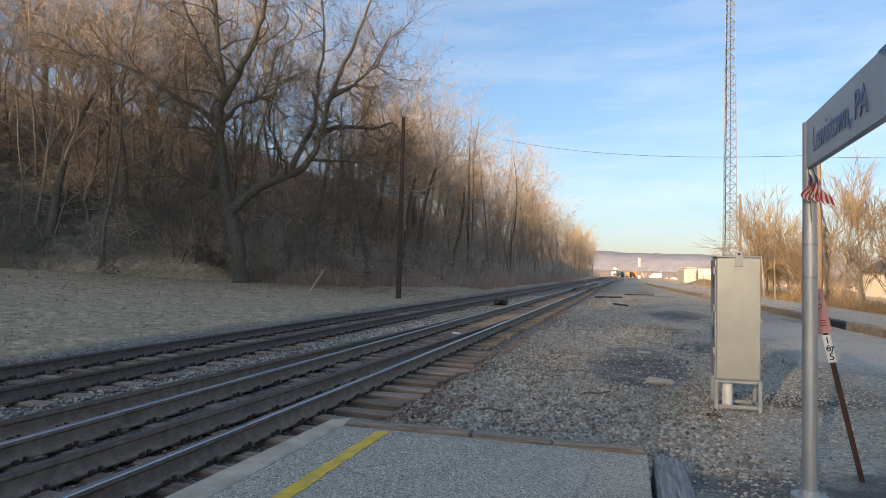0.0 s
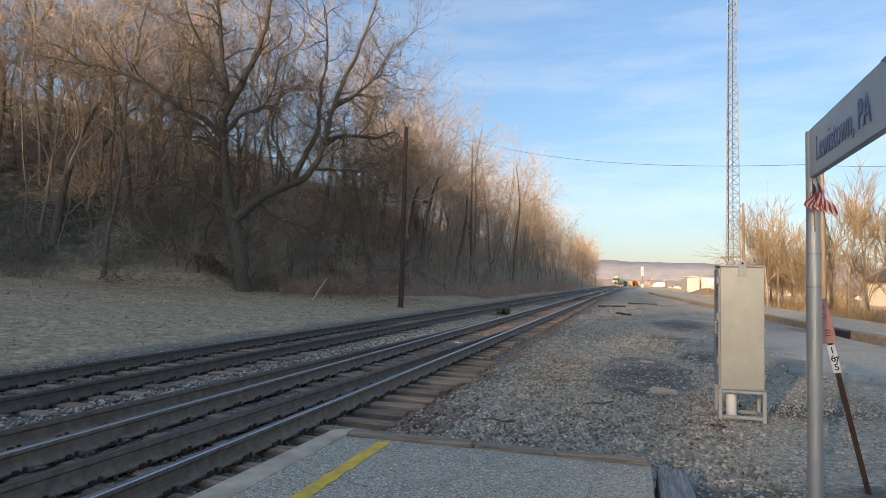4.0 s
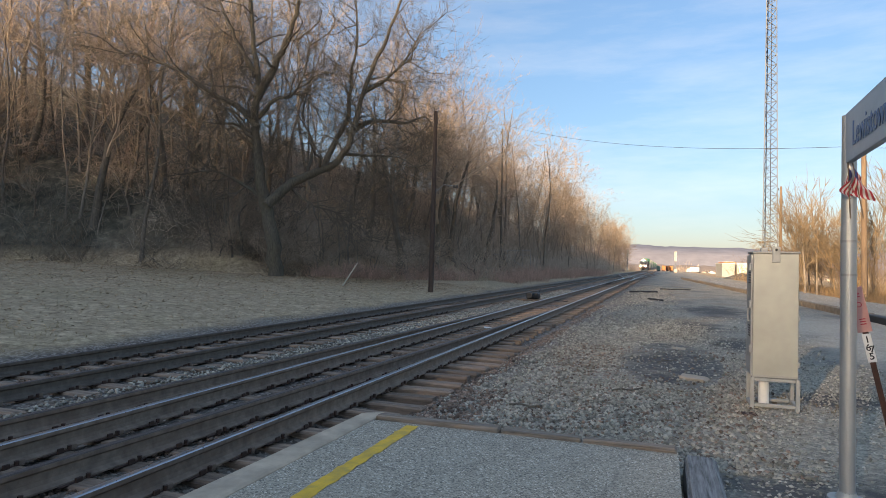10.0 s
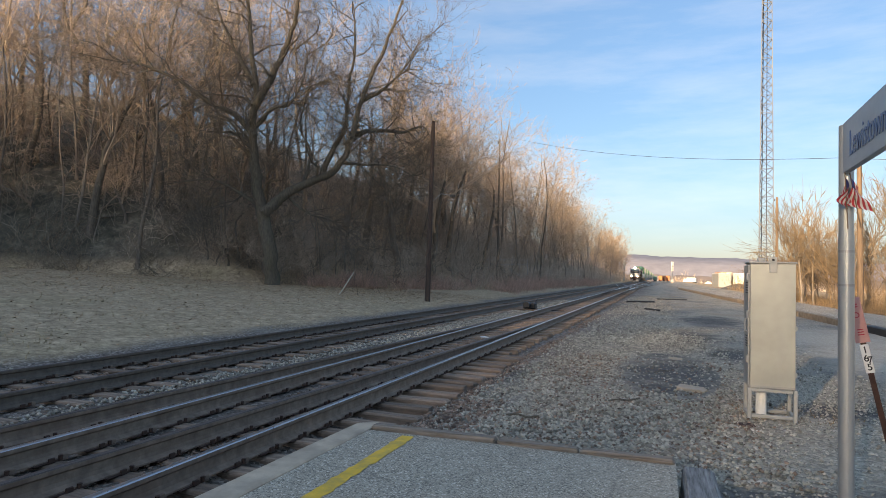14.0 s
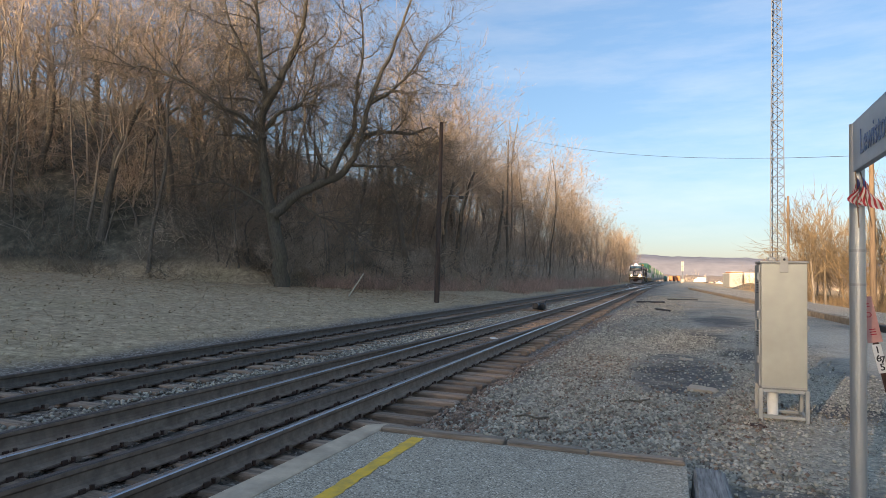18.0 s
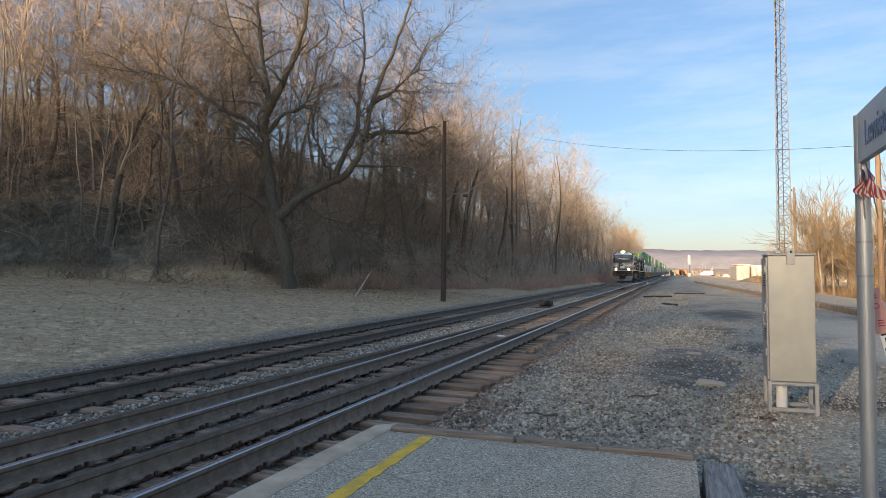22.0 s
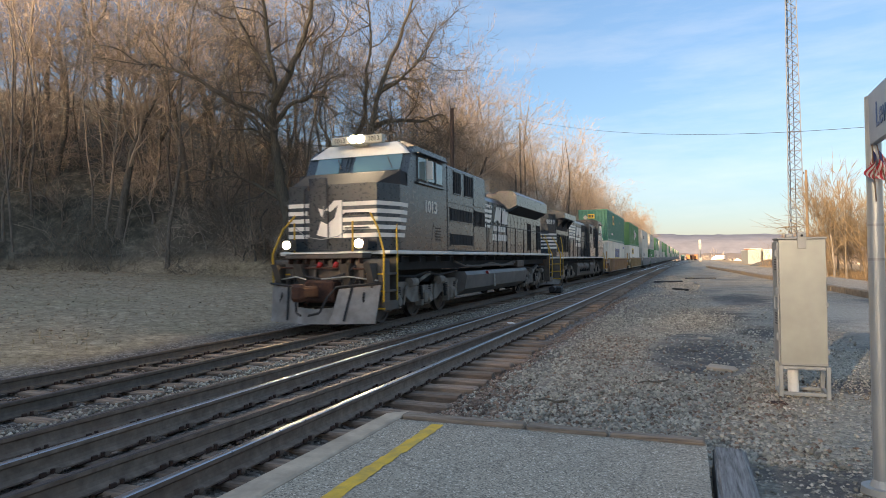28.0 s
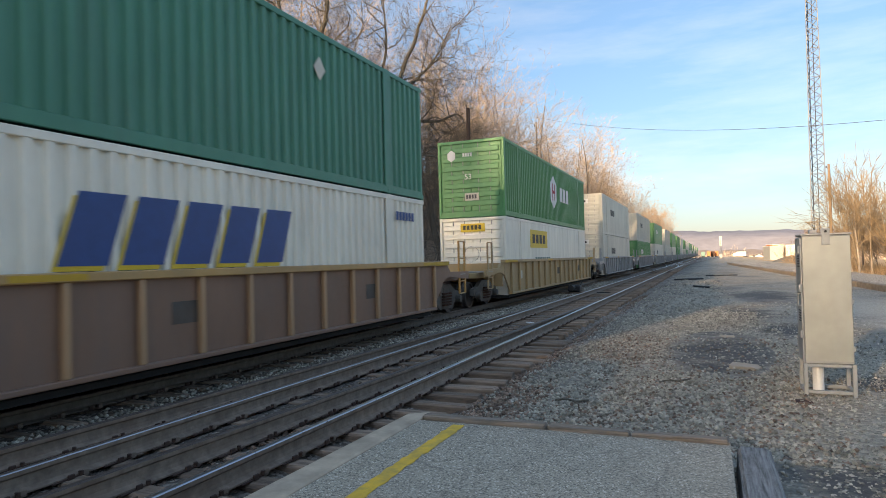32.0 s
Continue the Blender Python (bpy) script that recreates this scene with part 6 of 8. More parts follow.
def loco_truck(parent, yc, step=2.04):
    """Three-axle truck: side frames with axle boxes and springs, and turning wheels."""
    for k in (-1, 0, 1):
        wheelset(parent, yc + k * step, 0.53)
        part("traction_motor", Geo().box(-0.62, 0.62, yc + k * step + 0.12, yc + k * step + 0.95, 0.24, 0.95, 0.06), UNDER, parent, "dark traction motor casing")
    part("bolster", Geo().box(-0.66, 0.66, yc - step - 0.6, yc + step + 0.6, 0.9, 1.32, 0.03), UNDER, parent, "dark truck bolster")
    for sx in (-1, 1):
        L = step + 0.75
        g = Geo()
        low = [(yc - L, 0.62), (yc - L, 0.9), (yc - L + 0.25, 1.0), (yc - step * 0.55, 1.0), (yc - step * 0.42, 0.86), (yc + step * 0.42, 0.86), (yc + step * 0.55, 1.0), (yc + L - 0.25, 1.0), (yc + L, 0.9), (yc + L, 0.62), (yc + L - 0.35, 0.56), (yc + step * 0.62, 0.62), (yc + step * 0.45, 0.44), (yc - step * 0.45, 0.44), (yc - step * 0.62, 0.62), (yc - L + 0.35, 0.56)]
        x0, x1 = sorted((sx * 1.0, sx * 1.16))
        g.prism(low, "x", x0, x1)
        sf = part("side_frame", g, TRUCK_GRIME, parent, "grimy cast truck side frame")
        for k in (-1, 0, 1):
            y = yc + k * step
            xb0, xb1 = sorted((sx * 1.02, sx * 1.3))
            part("axle_box", Geo().box(xb0, xb1, y - 0.2, y + 0.2, 0.36, 0.72, 0.05), TRUCK_GRIME, sf)
            part("axle_cap", Geo().tube((sx * 1.3, y, 0.53), (sx * 1.36, y, 0.53), 0.13, 0.11, 14), TRUCK_GRIME, sf)
            for dy in (-0.34, 0.34):
                g = Geo()
                for c in range(5):
                    g.tube((sx * 1.12, y + dy, 0.62 + c * 0.055), (sx * 1.12, y + dy, 0.655 + c * 0.055), 0.085, 0.085, 10)
                part("spring", g, DARK_STEEL, sf)
            part("pedestal", Geo().box(xb0, xb1 - sx * 0.0 - 0.06 if sx > 0 else xb1, y - 0.36, y - 0.24, 0.3, 0.8, 0.03), TRUCK_GRIME, sf)
        for y in (yc - step * 0.5, yc + step * 0.5):
            part("brake_cylinder", Geo().tube((sx * 1.22, y - 0.18, 0.98), (sx * 1.22, y + 0.22, 0.98), 0.12, 0.12, 12), TRUCK_GRIME, sf)
            part("brake_shoe", Geo().box(min(sx * 0.7, sx * 0.82), max(sx * 0.7, sx * 0.82), y - 0.1, y + 0.1, 0.35, 0.75, 0.03), DARK_STEEL, sf)
        for y in (yc - step * 0.98, yc + step * 0.02, yc + step * 0.9):
            part("brake_rigging", Geo().pipe([(sx * 1.19, y + 0.5, 0.42), (sx * 1.22, y + 0.55, 0.8), (sx * 1.2, y + 0.75, 0.92)], 0.035, 6), TRUCK_GRIME, sf)
            part("snubber", Geo().tube((sx * 1.24, y - 0.42, 0.5), (sx * 1.24, y - 0.5, 0.86), 0.05, 0.045, 8), UNDER, sf)
        part("cable_run", Geo().pipe([(sx * 1.2, yc - L + 0.2, 1.2), (sx * 1.24, yc - 0.9, 1.12), (sx * 1.22, yc, 1.22), (sx * 1.24, yc + 0.9, 1.12), (sx * 1.2, yc + L - 0.2, 1.22)], 0.03, 6), UNDER, sf)
        part("damper", Geo().tube((sx * 1.2, yc - 0.5, 1.0), (sx * 1.2, yc + 0.3, 1.2), 0.05, 0.05, 8), TRUCK_GRIME, sf)
        part("sand_pipe", Geo().pipe([(sx * 1.2, yc - L - 0.05, 1.3), (sx * 1.15, yc - L + 0.05, 0.7), (sx * 0.9, yc - L + 0.2, 0.15)], 0.025, 6), DARK_STEEL, sf)


def stair(parent, y, face, sx):
    """Corner steps cut into the body's end, with curved yellow handrails."""
    y0, y1 = (y, y + 0.75) if face < 0 else (y - 0.75, y)
    xa, xb = sorted((sx * 0.98, sx * 1.52))
    well = part("step_well", Geo().box(min(xa, xb), max(xa, xb), (y1 - 0.06) if face < 0 else y0, y1 if face < 0 else y0 + 0.06, 0.45, 1.66, 0.01), LOCO_DIRT, parent, "grimy corner step well")
    part("step_side", Geo().box(sx * 1.5 - 0.02, sx * 1.5 + 0.02, y0, y1, 0.4, 0.62, 0.01), LOCO_DIRT, well)
    for z in (0.42, 0.82, 1.22):
        part("tread", Geo().box(xa, xb, y0 + 0.03, y1 - 0.07, z, z + 0.05, 0.008), LOCO_DIRT, well)
        part("tread_edge", Geo().box(xa, xb, (y0 - 0.005) if face < 0 else y1 + 0.0, (y0 + 0.025) if face < 0 else y1 + 0.03, z + 0.01, z + 0.05, 0.004), SAFETY, well)
    f = face
    yy = y + 0.02 * f
    part("handrail", Geo().pipe([(sx * 1.5, yy - f * 0.0, 0.6), (sx * 1.52, yy, 1.75), (sx * 1.3, yy - f * 0.12, 2.35), (sx * 1.0, yy - f * 0.3, 2.75)], 0.024, 8), SAFETY, parent, "bent yellow handrail")
    part("handrail", Geo().pipe([(sx * 1.5, yy - f * 0.72, 0.6), (sx * 1.52, yy - f * 0.72, 1.75), (sx * 1.45, yy - f * 0.85, 2.4), (sx * 1.35, yy - f * 1.0, 2.75)], 0.024, 8), SAFETY, parent, "bent yellow handrail")


def coupler(parent, y, f):
    part("coupler", Geo().box(-0.14, 0.14, min(y, y + f * 0.7), max(y, y + f * 0.7), 0.72, 1.0, 0.05), RUST, parent, "rusty knuckle coupler")
    part("knuckle", Geo().box(-0.2, 0.12, min(y - f * 0.02, y + f * 0.25), max(y - f * 0.02, y + f * 0.25), 0.66, 1.06, 0.07), RUST, parent)
    for sx in (-1, 1):
        part("air_hose", Geo().pipe([(sx * 0.45, y + f * 0.9, 0.95), (sx * 0.42, y + f * 0.55, 0.75), (sx * 0.3, y + f * 0.4, 0.4), (sx * 0.1, y + f * 0.25, 0.35)], 0.028, 6), DARK_STEEL, parent, "black air hose")


def plow(parent, y, f):
    g = Geo()
    q = [(0, 1, 2, 3), (7, 6, 5, 4), (0, 4, 5, 1), (1, 5, 6, 2), (2, 6, 7, 3), (3, 7, 4, 0)]
    for sx in (-1, 1):
        for pts in ([(sx * 0.42, y + f * 0.06, 0.13), (sx * 1.4, y + f * 0.42, 0.13), (sx * 1.47, y + f * 0.6, 1.0), (sx * 0.55, y + f * 0.3, 0.92)],
                    [(0.0, y, 0.13), (sx * 0.42, y + f * 0.06, 0.13), (sx * 0.46, y + f * 0.16, 0.5), (0.0, y + f * 0.1, 0.46)]):
            g.add(pts + [(a, b + f * 0.04, c) for a, b, c in pts], q)
    pl = part("snow_plow", g, PLOW_GREY, parent, "dusty grey steel snow plow")
    for sx in (-1, 1):
        part("plow_rib", Geo().tube((sx * 0.75, y + f * 0.14, 0.2), (sx * 0.85, y + f * 0.36, 0.95), 0.025, 0.025, 6), DARK_STEEL, pl)
        part("plow_rim", Geo().tube((sx * 0.5, y + f * 0.25, 0.96), (sx * 1.5, y + f * 0.57, 1.04), 0.03, 0.03, 6), DARK_STEEL, pl)


def hose_nest(parent, y, f):
    """Brake and control hoses, brackets and dark gear under an end beam."""
    # flat black plate paints the shade of a recess behind the hoses
    part("recess_shade", Geo().box(-1.0, 1.0, *sorted((y, y + f * 0.05)), 0.5, 1.12), GRILLE, parent, "black plate painted as the shade behind the gear")
    for k, x in enumerate((-0.95, -0.82, -0.69, -0.5, 0.5, 0.66, 0.8, 0.94)):
        dz = 0.1 * ((k * 7) % 3)
        part("brake_hose", Geo().pipe([(x, y - f * 0.02, 1.2 - dz * 0.3), (x + 0.02, y - f * 0.14, 1.05 - dz), (x - 0.04, y - f * 0.16, 0.75 - dz), (x + 0.05, y - f * 0.1, 0.55 - dz * 0.5)], 0.024, 6), DARK_STEEL, parent, "black brake hose")
        part("hose_coupling", Geo().box(x - 0.035, x + 0.045, *sorted((y - f * 0.16, y - f * 0.08)), 0.5 - dz * 0.5, 0.58 - dz * 0.5, 0.015), RUST, parent)
    part("cable_loop", Geo().pipe([(-0.75, y - f * 0.05, 1.42), (-0.4, y - f * 0.2, 1.2), (0.1, y - f * 0.24, 1.12), (0.6, y - f * 0.2, 1.25), (0.85, y - f * 0.05, 1.45)], 0.03, 6), DARK_STEEL, parent, "hanging black cable")
    for x in (-0.12, 0.32):
        part("hose_cap", Geo().tube((x, y - f * 0.04, 1.5), (x, y - f * 0.12, 1.42), 0.07, 0.06, 10), RED_LAMP, parent, "red hose cap")
    for x in (-0.9, -0.3, 0.45, 1.0):
        part("bracket", Geo().box(x - 0.06, x + 0.06, *sorted((y - f * 0.06, y)), 1.15, 1.45, 0.02), LOCO_DIRT, parent)


def handrails(parent, y0, y1, step, x=1.46, z0=1.78, z1=2.8):
    for sx in (-1, 1):
        y = y0
        while y <= y1 + 0.01:
            part("stanchion", Geo().tube((sx * x, y, z0 - 0.2), (sx * x, y, z1), 0.022, 0.02, 6), DARK_STEEL, parent)
            y += step
        part("rail_bar", Geo().tube((sx * x, y0, z1), (sx * x, y1, z1), 0.02, 0.02, 6), DARK_STEEL, parent)


def stripes_side(parent, ya, yb, za, n, h, gap, x, slant, thin=0.012):
    """White bars along a hood side that end on a slant."""
    for sx in (-1, 1):
        for k in range(n):
            z = za - k * (h + gap)
            e = yb - slant * k
            poly = [(ya, z), (e, z), (e - slant * 0.6, z - h), (ya, z - h)]
            a, b = sorted((sx * x, sx * (x + thin)))
            part("white_bar", Geo().prism(poly, "x", a, b), LOCO_WHITE, parent)


def emblem(parent, y, z, x, s):
    """Plain white shapes standing for the railway's mark and its two lines of lettering."""
    for sx in (-1, 1):
        a, b = sorted((sx * x, sx * (x + 0.012)))
        part("emblem", Geo().prism([(y, z), (y + 0.35 * s, z + 0.62 * s), (y + 1.08 * s, z + 0.62 * s), (y + 0.85 * s, z), (y + 0.45 * s, z + 0.12 * s)], "x", a, b), LOCO_WHITE, parent, "white angular emblem shape")
        part("emblem", Geo().prism([(y + 1.1 * s, z), (y + 1.25 * s, z + 0.62 * s), (y + 2.05 * s, z + 0.62 * s), (y + 1.9 * s, z)], "x", a, b), LOCO_WHITE, parent, "white angular emblem shape")
        for k, (o, ln) in enumerate(((0.1, 1.75), (-0.05, 2.1))):
            zz = z - 0.32 * s - k * 0.36 * s
            n = 7 if k == 0 else 8
            for i in range(n):
                w = ln * s / n
                yy = y + (o - 0.2) * s + i * w
                part("letter_bar", Geo().prism([(yy, zz), (yy + w * 0.72, zz), (yy + w * 0.85, zz + 0.24 * s), (yy + w * 0.13, zz + 0.24 * s)], "x", a, b), LOCO_WHITE, parent)


def grille(parent, y0, y1, z0, z1, x, n=8, label="black intake grille", sides=(-1, 1)):
    for sx in sides:
        a, b = sorted((sx * x, sx * (x + 0.015)))
        gr = part("grille", Geo().box(a, b, y0, y1, z0, z1), GRILLE, parent, label)
        for i in range(n):
            y = y0 + (i + 0.5) * (y1 - y0) / n
            a2, b2 = sorted((sx * (x + 0.016), sx * (x + 0.03)))
            part("slat", Geo().box(a2, b2, y - 0.012, y + 0.012, z0 + 0.02, z1 - 0.02), DARK_STEEL, gr)
        a3, b3 = sorted((sx * x, sx * (x + 0.028)))
        for za in (z0 - 0.03, z1):
            part("frame_bar", Geo().box(a3, b3, y0 - 0.03, y1 + 0.03, za, za + 0.03), LOCO, gr)


def doors(parent, y0, y1, n, z0, z1, x, latch=True):
    """A row of hood doors: proud panels with joints between, latches and hinges."""
    w = (y1 - y0) / n
    for sx in (-1, 1):
        for i in range(n):
            a, b = sorted((sx * x, sx * (x + 0.018)))
            d = part("hood_door", Geo().box(a, b, y0 + i * w + 0.015, y0 + (i + 1) * w - 0.015, z0, z1, 0.005), LOCO, parent)
            if latch:
                a, b = sorted((sx * (x + 0.018), sx * (x + 0.04)))
                for z in (z0 + 0.25, z1 - 0.25):
                    part("latch", Geo().box(a, b, y0 + i * w + 0.05, y0 + i * w + 0.11, z - 0.03, z + 0.03), LOCO_DIRT, d)


def fuel_tank(parent, y0, y1, z0=0.4, z1=1.18):
    poly = [(-1.02, z0), (1.02, z0), (1.42, z0 + 0.22), (1.5, z1 - 0.12), (1.42, z1), (-1.42, z1), (-1.5, z1 - 0.12), (-1.42, z0 + 0.22)]
    t = part("fuel_tank", Geo().prism(poly, "y", y0, y1), TANK_GREY, parent, "dusty dark grey fuel tank")
    for sx in (-1, 1):
        part("filler_cap", Geo().tube((sx * 1.42, y0 + 2.2, z1 - 0.1), (sx * 1.56, y0 + 2.2, z1 - 0.06), 0.06, 0.06, 10), RED_LAMP, t, "red filler cap")
        part("sight_gauge", Geo().box(min(sx * 1.49, sx * 1.53), max(sx * 1.49, sx * 1.53), y0 + 3.0, y0 + 3.08, z1 - 0.6, z1 - 0.15), GALV, t)
        part("air_pipe", Geo().pipe([(sx * 1.3, y0 - 0.6, 1.5), (sx * 1.38, y0 + 0.2, 1.34), (sx * 1.38, y1 - 2.0, 1.34), (sx * 1.35, y1 - 1.6, 1.5)], 0.04, 8), LOCO_DIRT, parent)
    part("equipment_box", Geo().box(0.9, 1.46, y1 - 1.5, y1 - 0.4, z1 + 0.03, 1.5, 0.03), LOCO_DIRT, parent)


def build_lead_loco():
    lo = rolling("lead_locomotive", "black and white diesel locomotive with lit headlights", "locomotive", 0.0)
    part("frame", Geo().box(-1.2, 1.2, 2.35, 21.5, 1.3, 1.66, 0.02), UNDER, lo, "underframe with shade painted into its colour")
    part("walkway", Geo().box(-1.53, 1.53, 2.3, 21.5, 1.71, 1.8, 0.015), LOCO_WHITE, lo, "walkway edge with a white stripe")
    part("pilot", Geo().box(-1.5, 1.5, 2.0, 2.34, 0.45, 1.6, 0.03), LOCO_DIRT, lo, "dusty pilot plate")
    hose_nest(lo, 1.94, 1)
    beam = part("pilot_beam", Geo().box(-1.05, 1.05, 1.82, 2.29, 1.62, 1.735, 0.02), LOCO_DIRT, lo, "dirty anticlimber beam with a pale edge")
    part("beam_edge", Geo().box(-1.06, 1.06, 1.8, 2.29, 1.737, 1.775, 0.006), LOCO_WHITE, beam, "chipped white edge")
    for k in range(9):
        part("beam_web", Geo().box(-0.98 + k * 0.24, -0.95 + k * 0.24, 1.84, 2.2, 1.5, 1.62), RUST, beam)
    plow(lo, 1.3, 1)
    coupler(lo, 0.75, 1)
    coupler(lo, 22.55, -1)
    for sx in (-1, 1):
        stair(lo, 2.0, -1, sx)
        part("mu_hose", Geo().pipe([(sx * 0.7, 1.95, 1.25), (sx * 0.72, 1.8, 1.0), (sx * 0.95, 1.85, 0.75)], 0.03, 6), DARK_STEEL, lo, "black brake hose")
        dl = part("ditch_light", Geo().box(sx * 0.98 - 0.13, sx * 0.98 + 0.13, 1.78, 2.02, 1.83, 2.09, 0.03), LOCO_DIRT, lo, "ditch light housing")
        part("lens", Geo().tube((sx * 0.98, 1.779, 1.96), (sx * 0.98, 1.775, 1.96), 0.1, 0.1, 16), DITCH, dl, "lit yellow-white lens")
        part("cut_lever", Geo().pipe([(sx * 0.2, 1.4, 1.15), (sx * 0.7, 1.75, 1.2), (sx * 1.4, 1.9, 1.1)], 0.018, 6), GALV, lo)
    for x, w, z0, z1 in ((-1.25, 0.16, 0.95, 1.5), (-0.62, 0.2, 1.0, 1.5), (0.62, 0.2, 1.0, 1.5), (1.25, 0.16, 0.95, 1.5)):
        part("pilot_bracket", Geo().prism([(1.62, z1), (2.0, z1), (2.0, z0), (1.88, z0)], "x", x - w / 2, x + w / 2), LOCO_DIRT, lo, "rust-stained bracket")
    for x in (-1.1, -0.85, 0.85, 1.1):
        part("angle_cock", Geo().tube((x, 1.98, 0.95), (x, 1.78, 0.85), 0.04, 0.05, 8), RUST, lo)
        part("glad_hand", Geo().box(x - 0.05, x + 0.05, 1.7, 1.8, 0.55, 0.68, 0.02), DARK_STEEL, lo)
        part("end_hose", Geo().pipe([(x, 1.8, 0.86), (x + 0.03, 1.7, 0.75), (x, 1.74, 0.62)], 0.028, 6), DARK_STEEL, lo)
    for z in (1.0, 1.42):
        part("pilot_rail", Geo().tube((-1.3, 1.84, z), (1.3, 1.84, z - 0.05), 0.025, 0.025, 6), RUST, lo)
    part("draft_gear", Geo().box(-0.4, 0.4, 1.6, 2.0, 0.6, 1.12, 0.05), RUST, lo, "rusty draft gear housing")
    # nose, tapered at the corners
    plan = [(-1.5, 3.4), (-1.5, 2.95), (-1.22, 2.25), (1.22, 2.25), (1.5, 2.95), (1.5, 3.4)]
    nose = part("nose", Geo().prism(plan, "z", 1.8, 3.42), LOCO, lo, "short wide nose")
    top = [(-1.5, 3.4), (-1.5, 3.0), (-1.18, 2.35), (1.18, 2.35), (1.5, 3.0), (1.5, 3.4)]
    g = Geo()
    g.v = [(x, y, 3.42) for x, y in top] + [(x * 0.97, max(y, 2.85) + 0.1, 3.78) for x, y in top]
    g.f = [(i, (i + 1) % 6, 6 + (i + 1) % 6, 6 + i) for i in range(6)] + [tuple(range(6, 12))]
    g.s = [0] * 7
    part("nose_top", g, NOSE_MATTE, nose, "matte anti-glare nose top")
    part("nose_door", Geo().box(-0.62, -0.12, 2.215, 2.249, 1.85, 3.6, 0.008), LOCO, nose, "nose door")
    part("door_handle", Geo().tube((-0.2, 2.2, 2.6), (-0.2, 2.2, 2.9), 0.015, 0.015, 6), GALV, nose)
    for k in range(5):
        z = 2.98 - k * 0.19
        for xa, xb in ((-1.22, -0.4 - 0.05 * k), (0.3 + 0.0 * k, 1.22)):
            part("white_bar", Geo().box(xa, xb, 2.235, 2.249, z - 0.1, z), LOCO_WHITE, nose)
        for sx in (-1, 1):
            p0, p1 = Vector((sx * 1.22, 2.25, 0)), Vector((sx * 1.5, 2.95, 0))
            nrm = Vector((sx * 0.93, -0.37, 0)) * 0.012
            v = [(p0.x, p0.y, z - 0.1), (p1.x, p1.y, z - 0.1), (p1.x, p1.y, z), (p0.x, p0.y, z)]
            v2 = [(a + nrm.x, b + nrm.y, c) for a, b, c in v]
            q = [(0, 1, 2, 3), (7, 6, 5, 4), (0, 4, 5, 1), (1, 5, 6, 2), (2, 6, 7, 3), (3, 7, 4, 0)]
            part("white_bar", Geo().add(v + v2, q), LOCO_WHITE, nose)
            a, b = sorted((sx * 1.5, sx * 1.512))
            e = 3.42 - 0.055 * k
            part("white_bar", Geo().prism([(2.95, z), (e, z), (e - 0.04, z - 0.1), (2.95, z - 0.1)], "x", a, b), LOCO_WHITE, nose)
    part("emblem", Geo().prism([(-0.4, 2.2), (-0.05, 2.12), (0.3, 2.12), (0.3, 3.02), (0.1, 3.02), (-0.15, 2.8), (-0.35, 2.85), (-0.25, 2.6)], "y", 2.2, 2.235), LOCO_WHITE, nose, "white angular emblem shape")
    part("emblem", Geo().prism([(-0.3, 2.55), (-0.1, 2.45), (0.1, 2.6), (0.2, 2.9), (0.0, 2.75), (-0.15, 2.8)], "y", 2.19, 2.2), LOCO, nose, "dark angular emblem shape")
    for x in (-0.7, -0.04):
        part("nose_rail", Geo().pipe([(x, 2.24, 1.95), (x, 2.14, 2.0), (x, 2.14, 3.3), (x, 2.24, 3.36)], 0.016, 6), DARK_STEEL, nose)
    for z in (2.1, 2.75, 3.35):
        part("door_hinge", Geo().tube((-0.62, 2.205, z - 0.06), (-0.62, 2.205, z + 0.06), 0.025, 0.025, 8), LOCO_DIRT, nose)
    part("end_chain", Geo().pipe([(-0.9, 2.0, 2.4), (-0.55, 1.96, 2.15), (-0.1, 1.95, 2.08), (0.35, 1.96, 2.15), (0.7, 2.0, 2.4)], 0.012, 5), GALV, nose, "sagging end chain")
    for x in (-0.9, 0.7):
        part("chain_post", Geo().tube((x, 2.0, 1.78), (x, 2.0, 2.5), 0.02, 0.02, 6), SAFETY, nose, "short yellow post")
    for z in (2.35, 2.7):
        part("grab_iron", Geo().pipe([(0.4, 2.24, z), (0.4, 2.17, z), (1.0, 2.17, z), (1.0, 2.24, z)], 0.014, 6), DARK_STEEL, nose)
    # cab
    cab = part("cab", Geo().prism([(3.4, 1.8), (3.4, 3.72), (3.72, 4.36), (3.95, 4.52), (6.19, 4.52), (6.19, 1.8)], "x", -1.5, 1.5), LOCO, lo, "wide black cab")
    part("roof", Geo().prism([(-1.5, 4.52), (1.5, 4.52), (1.15, 4.68), (-1.15, 4.68)], "y", 3.95, 6.25), LOCO, cab)
    v = [(-1.46, 3.64, 4.3), (1.46, 3.64, 4.3), (1.0, 3.86, 4.66), (-1.0, 3.86, 4.66)]
    v += [(-1.46, 4.0, 4.3), (1.46, 4.0, 4.3), (1.0, 4.2, 4.72), (-1.0, 4.2, 4.72)]
    part("brow", Geo().add(v, [(0, 1, 2, 3), (7, 6, 5, 4), (0, 4, 5, 1), (1, 5, 6, 2), (2, 6, 7, 3), (3, 7, 4, 0)]), LOCO_WHITE, cab, "white brow over the windscreen")
